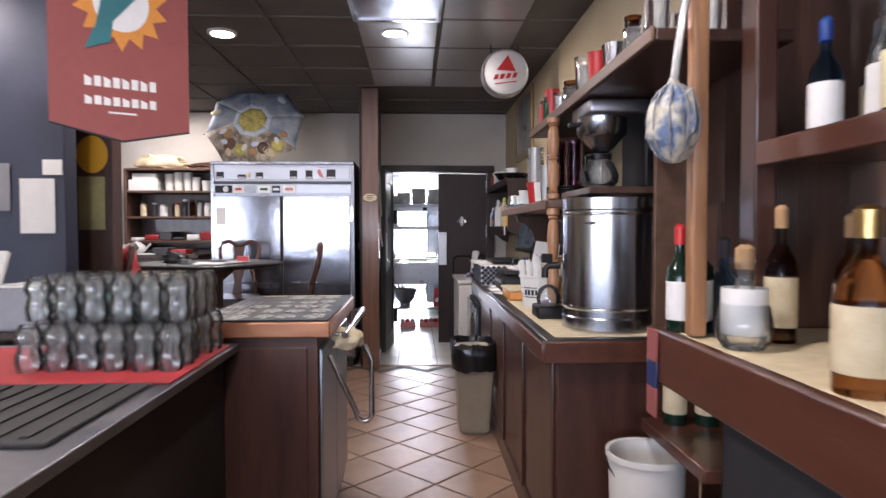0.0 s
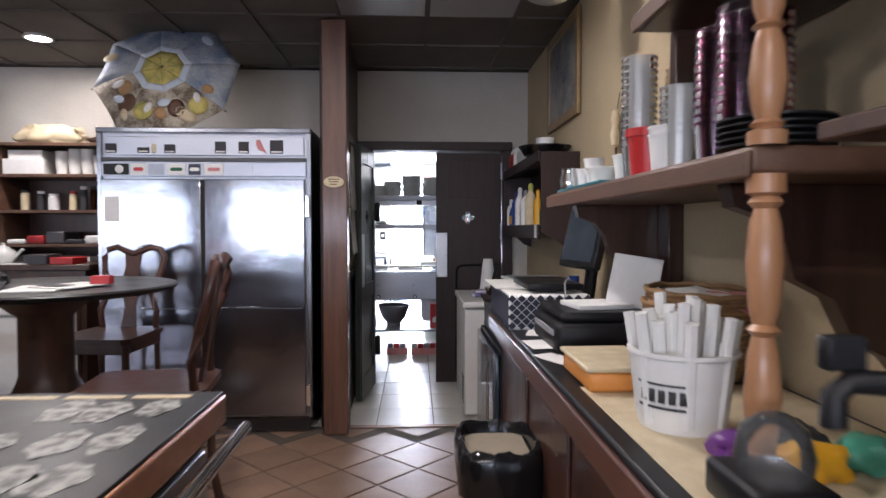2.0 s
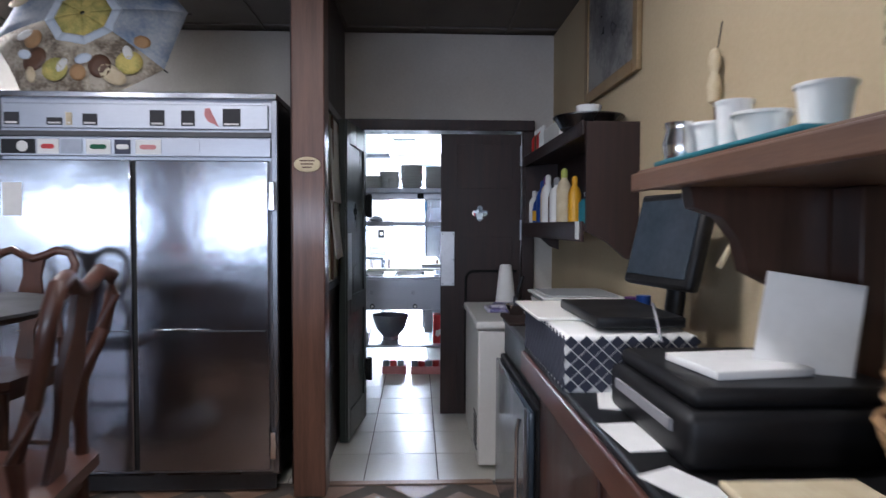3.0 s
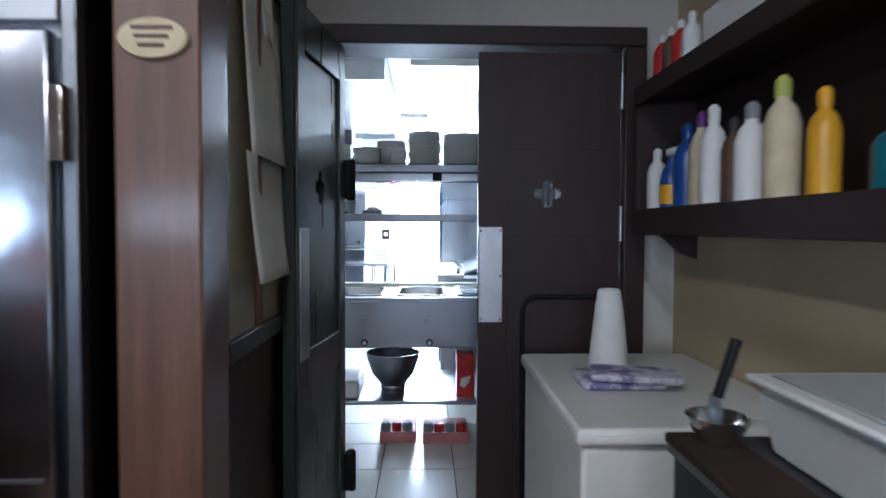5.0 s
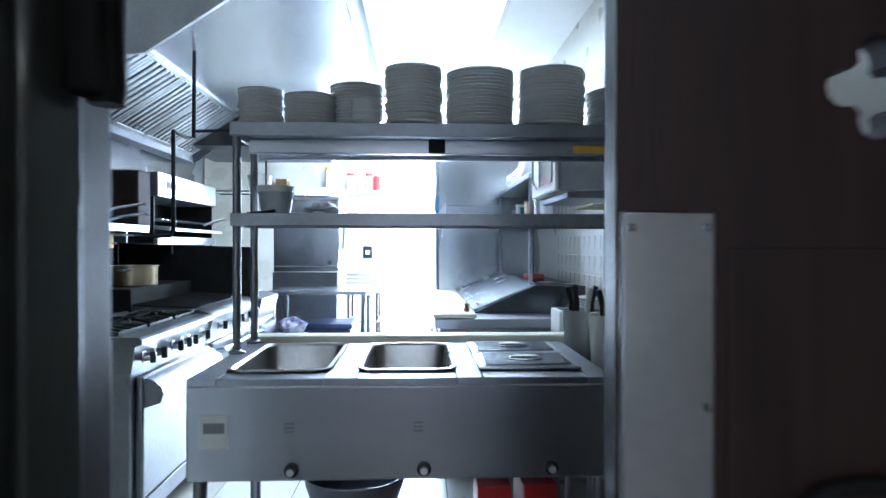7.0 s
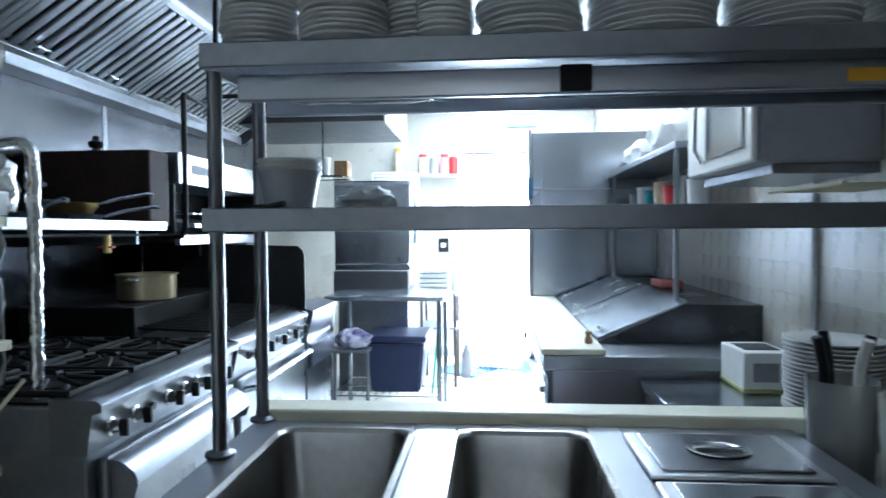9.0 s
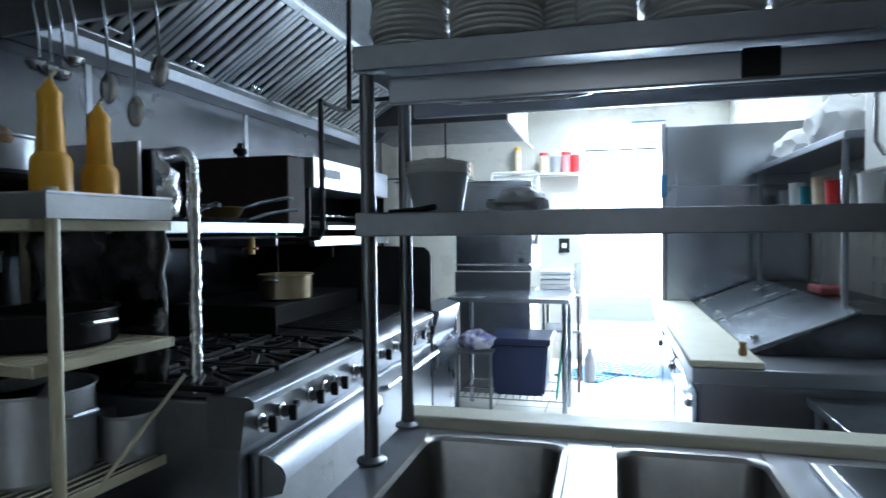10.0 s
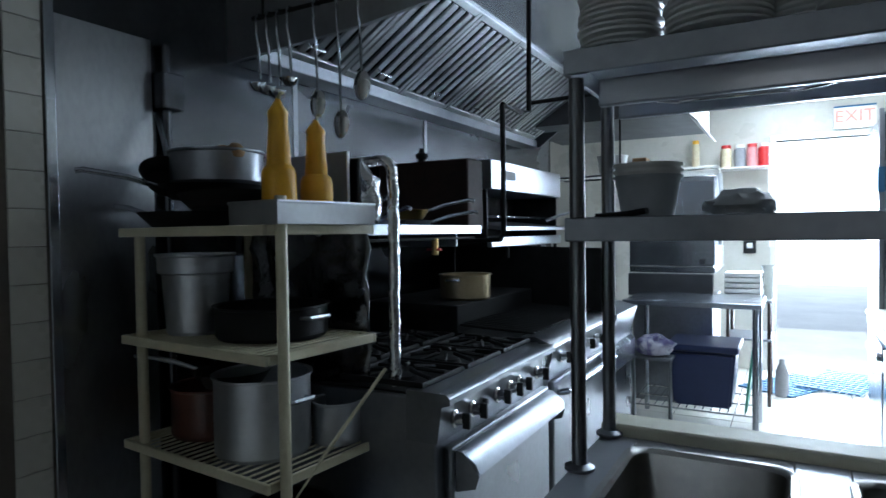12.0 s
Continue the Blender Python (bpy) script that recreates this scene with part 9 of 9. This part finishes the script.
solo("wall_notice", box(B(), 0.0, 0.22, 14.544, 14.549, 1.58, 1.76), M["paper"], "white printed notice on the tiled wall", "notice")
# box fan hung on the end wall
bf = thing("box_fan", (-0.37, 14.45, 1.47), "white plastic box fan hung on the end wall", "fan")
part("fan_frame", tube(B(), arc((-0.58, 14.42, 1.94), 0.04, 90, 180, 4) + arc((-0.58, 14.42, 1.51), 0.04, 180, 270, 4) + arc((-0.16, 14.42, 1.51), 0.04, 270, 360, 4) + arc((-0.16, 14.42, 1.94), 0.04, 0, 90, 4), 0.014, 8, True), M["white_plastic"], bf)
part("fan_back", box(B(), -0.61, -0.13, 14.49, 14.549, 1.48, 1.97, 0.02), M["white_plastic"], bf)
for q in range(15):
    part("grille_bar", tube(B(), [(-0.61, 14.415, 1.51 + 0.031 * q), (-0.13, 14.415, 1.51 + 0.031 * q)], 0.004, 5), M["white_plastic"], bf)
for q in range(4):
    bm = prism(B(), [(0.03, -0.03), (0.10, -0.07), (0.185, -0.05), (0.19, 0.03), (0.10, 0.05), (0.03, 0.03)], -0.004, 0.004, "xz")
    bm.transform(Matrix.Translation((-0.37, 14.455, 1.725)) @ Matrix.Rotation(radians(90 * q + 30), 4, "Y") @ Matrix.Rotation(radians(14), 4, "X"))
    part("blade", bm, M["white_plastic"], bf)
bm = lathe(B(), [(0, 0.02), (0.05, 0.018), (0.055, 0)], 0, 0, 0, 20)
bm.transform(Matrix.Translation((-0.37, 14.42, 1.725)) @ Matrix.Rotation(radians(90), 4, "X"))
part("hub", bm, M["white_plastic"], bf)
jar("oil_bottle", -0.34, 14.44, 1.985, 0.035, 0.26, M["label_cream"], M["yellow"], "clear oil bottle with a yellow cap on the fan", "bottle")
cs = thing("corner_wire_shelf", (-0.75, 12.6, 1.87), "steel wire shelf with a white pot and carton", "shelf")
part("shelf_edge", tube(B(), [(-1.1, 12.36, 1.77), (-0.45, 12.36, 1.77), (-0.45, 12.7, 1.77), (-1.1, 12.7, 1.77)], 0.008, 6, True), M["chrome"], cs)
bm = B()
for q in range(14):
    tube(bm, [(-1.08 + 0.046 * q, 12.36, 1.77), (-1.08 + 0.046 * q, 12.7, 1.77)], 0.003, 5)
part("shelf_wires", bm, M["chrome"], cs)
part("hang_rods", tube(B(), [(-0.60, 12.40, 1.77), (-0.60, 12.40, 2.174)], 0.006, 6), M["black_metal"], cs)
cup("white_pot", -0.68, 12.5, 1.774, 0.11, 0.15, M["white_plastic"], "round white pot on the wire shelf", "pot")
solo("cardboard_carton", box(B(), -0.52, -0.42, 12.42, 12.55, 1.774, 1.89, 0.004), M["wicker"], "small brown carton on the wire shelf", "carton")
ol = thing("wall_telephone", (0.13, 14.54, 1.2), "black wall telephone box on white tiles", "telephone")
part("box", box(B(), 0.08, 0.19, 14.52, 14.549, 1.13, 1.28, 0.006), M["black_plastic"], ol)
part("button", box(B(), 0.11, 0.16, 14.512, 14.52, 1.18, 1.23, 0.003), M["paper"], ol)
for px, py, ang in ((0.50, 13.98, -30), (0.88, 14.18, -18)):
    mt_ = thing("floor_mat", (0, 0, 0), "blue rubber drainage mat lying askew by the back door", "mat", "floor mats")
    for q in range(9):
        part("mat_bar", box(B(), -0.24 + 0.054 * q, -0.205 + 0.054 * q, -0.42, 0.42, 0.001, 0.012, 0.003), M["blue_mat"], mt_)
    for q in range(11):
        part("mat_bar", box(B(), -0.24, 0.225, -0.42 + 0.08 * q, -0.39 + 0.08 * q, 0.012, 0.018, 0.003), M["blue_mat"], mt_)
    mt_.matrix_basis = pose(px, py, 0.0 if ang == -30 else 0.019, 0, 0, ang)
bdr = thing("door_3", (1.36, 14.6, 0), "white back door standing open outwards", "door", kind="structure")
part("door_leaf", box(B(), 1.32, 1.365, 14.72, 15.65, 0.0, 2.15, 0.004), M["white_plastic"], bdr)
part("push_bar", box(B(), 1.28, 1.32, 14.85, 15.5, 1.0, 1.06, 0.006), M["alu"], bdr)
bm = box(B(), 0.31, 0.36, 14.53, 14.72, 0, 2.2, 0.004)
box(bm, 1.36, 1.41, 14.53, 14.72, 0, 2.2, 0.004)
box(bm, 0.31, 1.41, 14.53, 14.72, 2.2, 2.25, 0.004)
structure("back_door_frame", bm, M["white_plastic"], "white metal frame of the back door", "door frame")
es = thing("exit_sign", (0.98, 14.5, 2.26), "red lettered exit sign above the back door", "exit sign")
part("sign_box", box(B(), 0.82, 1.14, 14.48, 14.53, 2.26, 2.46, 0.006), M["paper"], es)
letters("EXIT", 0.15, Matrix.Translation((0.98, 14.478, 2.36)) @ Matrix.Rotation(radians(90), 4, "X"), M["glow_exit"], "letters", es)
part("blue_band", box(B(), 0.82, 1.14, 14.476, 14.479, 2.445, 2.46), M["blue_mat"], es)

# ---- tiles, the last and smallest pieces ----
def tile_mesh(name, w, d, h, mat, bev=0.004):
    return mesh_of(name, box(B(), -w / 2 + 0.0, w / 2, -d / 2, d / 2, -h, 0, bev), mat)


def place(me, name, parent, x, y, z, rz=0.0, rot=None):
    ob = new(name, me)
    ob.parent = parent
    o = ORIGIN[parent]
    ob.matrix_basis = (Matrix.Translation(Vector((x, y, z)) - o)) @ (rot or Matrix.Rotation(rz, 4, "Z"))
    return ob


# terracotta, laid on the diagonal
S = 0.305
tme = tile_mesh("floor_tile", S - 0.012, S - 0.012, 0.012, M["terracotta"], 0.003)
rest = B()
random.seed(31)
for i in range(-60, 50):
    for j in range(-50, 60):
        x, y = 0.80 + (i - j) * S * 0.7071, 4.0 + (i + j) * S * 0.7071
        if -7.2 < x < 1.9 and -3.4 < y < TH - 0.2:
            dz = random.uniform(-0.0012, 0.0)
            if -0.3 < x < 1.25 and 1.6 < y:
                place(tme, "floor_tile", fb, x, y, 0.0 + dz, radians(45 + random.uniform(-0.3, 0.3)))
            else:
                h = (S - 0.012) * 0.7071
                vs = [rest.verts.new((x + a, y + b, dz - 0.001)) for a, b in ((h, 0), (0, h), (-h, 0), (0, -h))]
                lo = [rest.verts.new((x + a, y + b, -0.012)) for a, b in ((h, 0), (0, h), (-h, 0), (0, -h))]
                rest.faces.new(vs)
                for k in range(4):
                    rest.faces.new((lo[k], lo[(k + 1) % 4], vs[(k + 1) % 4], vs[k]))
bmesh.ops.recalc_face_normals(rest, faces=rest.faces)
tagged(part("floor_tiles_rest", rest, M["terracotta"], fb), kind="stuff")
# cut tiles along the threshold
half = B()
for i in range(-14, 4):
    x = 0.80 + i * S * 1.4142 / 1
    for yy in (TH - 0.03,):
        h = (S - 0.012) * 0.7071
        vs = [half.verts.new(p) for p in ((x - h * 0.8, yy, -0.001), (x, yy - h * 0.8, -0.001), (x + h * 0.8, yy, -0.001))]
        half.faces.new(vs)
part("cut_tiles", half, M["terracotta"], fb)
# white floor tiles
W = 0.398
wme = tile_mesh("floor_tile", W - 0.006, W - 0.006, 0.012, M["white_tile"], 0.001)
for i in range(-7, 4):
    for j in range(0, 21):
        x, y = 0.516 + W * (i + 0.5), TH + 0.03 + W * (j + 0.5)
        if -3.0 < x < 1.6 and y < 14.5 and (x > -1.6 or y > 13):
            place(wme, "floor_tile", fk, x, y, 0.0)
# wall tiles by the steel panel and on the right wall
T = 0.112
bme = mesh_of("wall_tile", box(B(), -0.004, 0.004, -0.052, 0.052, -T / 2 + 0.001, T / 2 - 0.001, 0.002), M["wall_tile"])
vme = mesh_of("wall_tile", box(B(), -0.004, 0.004, -T / 2 + 0.0003, T / 2 - 0.0003, -T / 2 + 0.0003, T / 2 - 0.0003, 0.0003), M["wall_tile"])
for j in range(23):
    place(bme, "wall_tile", kt, KX + 0.004, 8.813, 0.06 + T * j)
for i in range(24):
    for j in range(12):
        place(vme, "wall_tile", ke, 1.743, 8.45 + T * i, 0.95 + T * j)
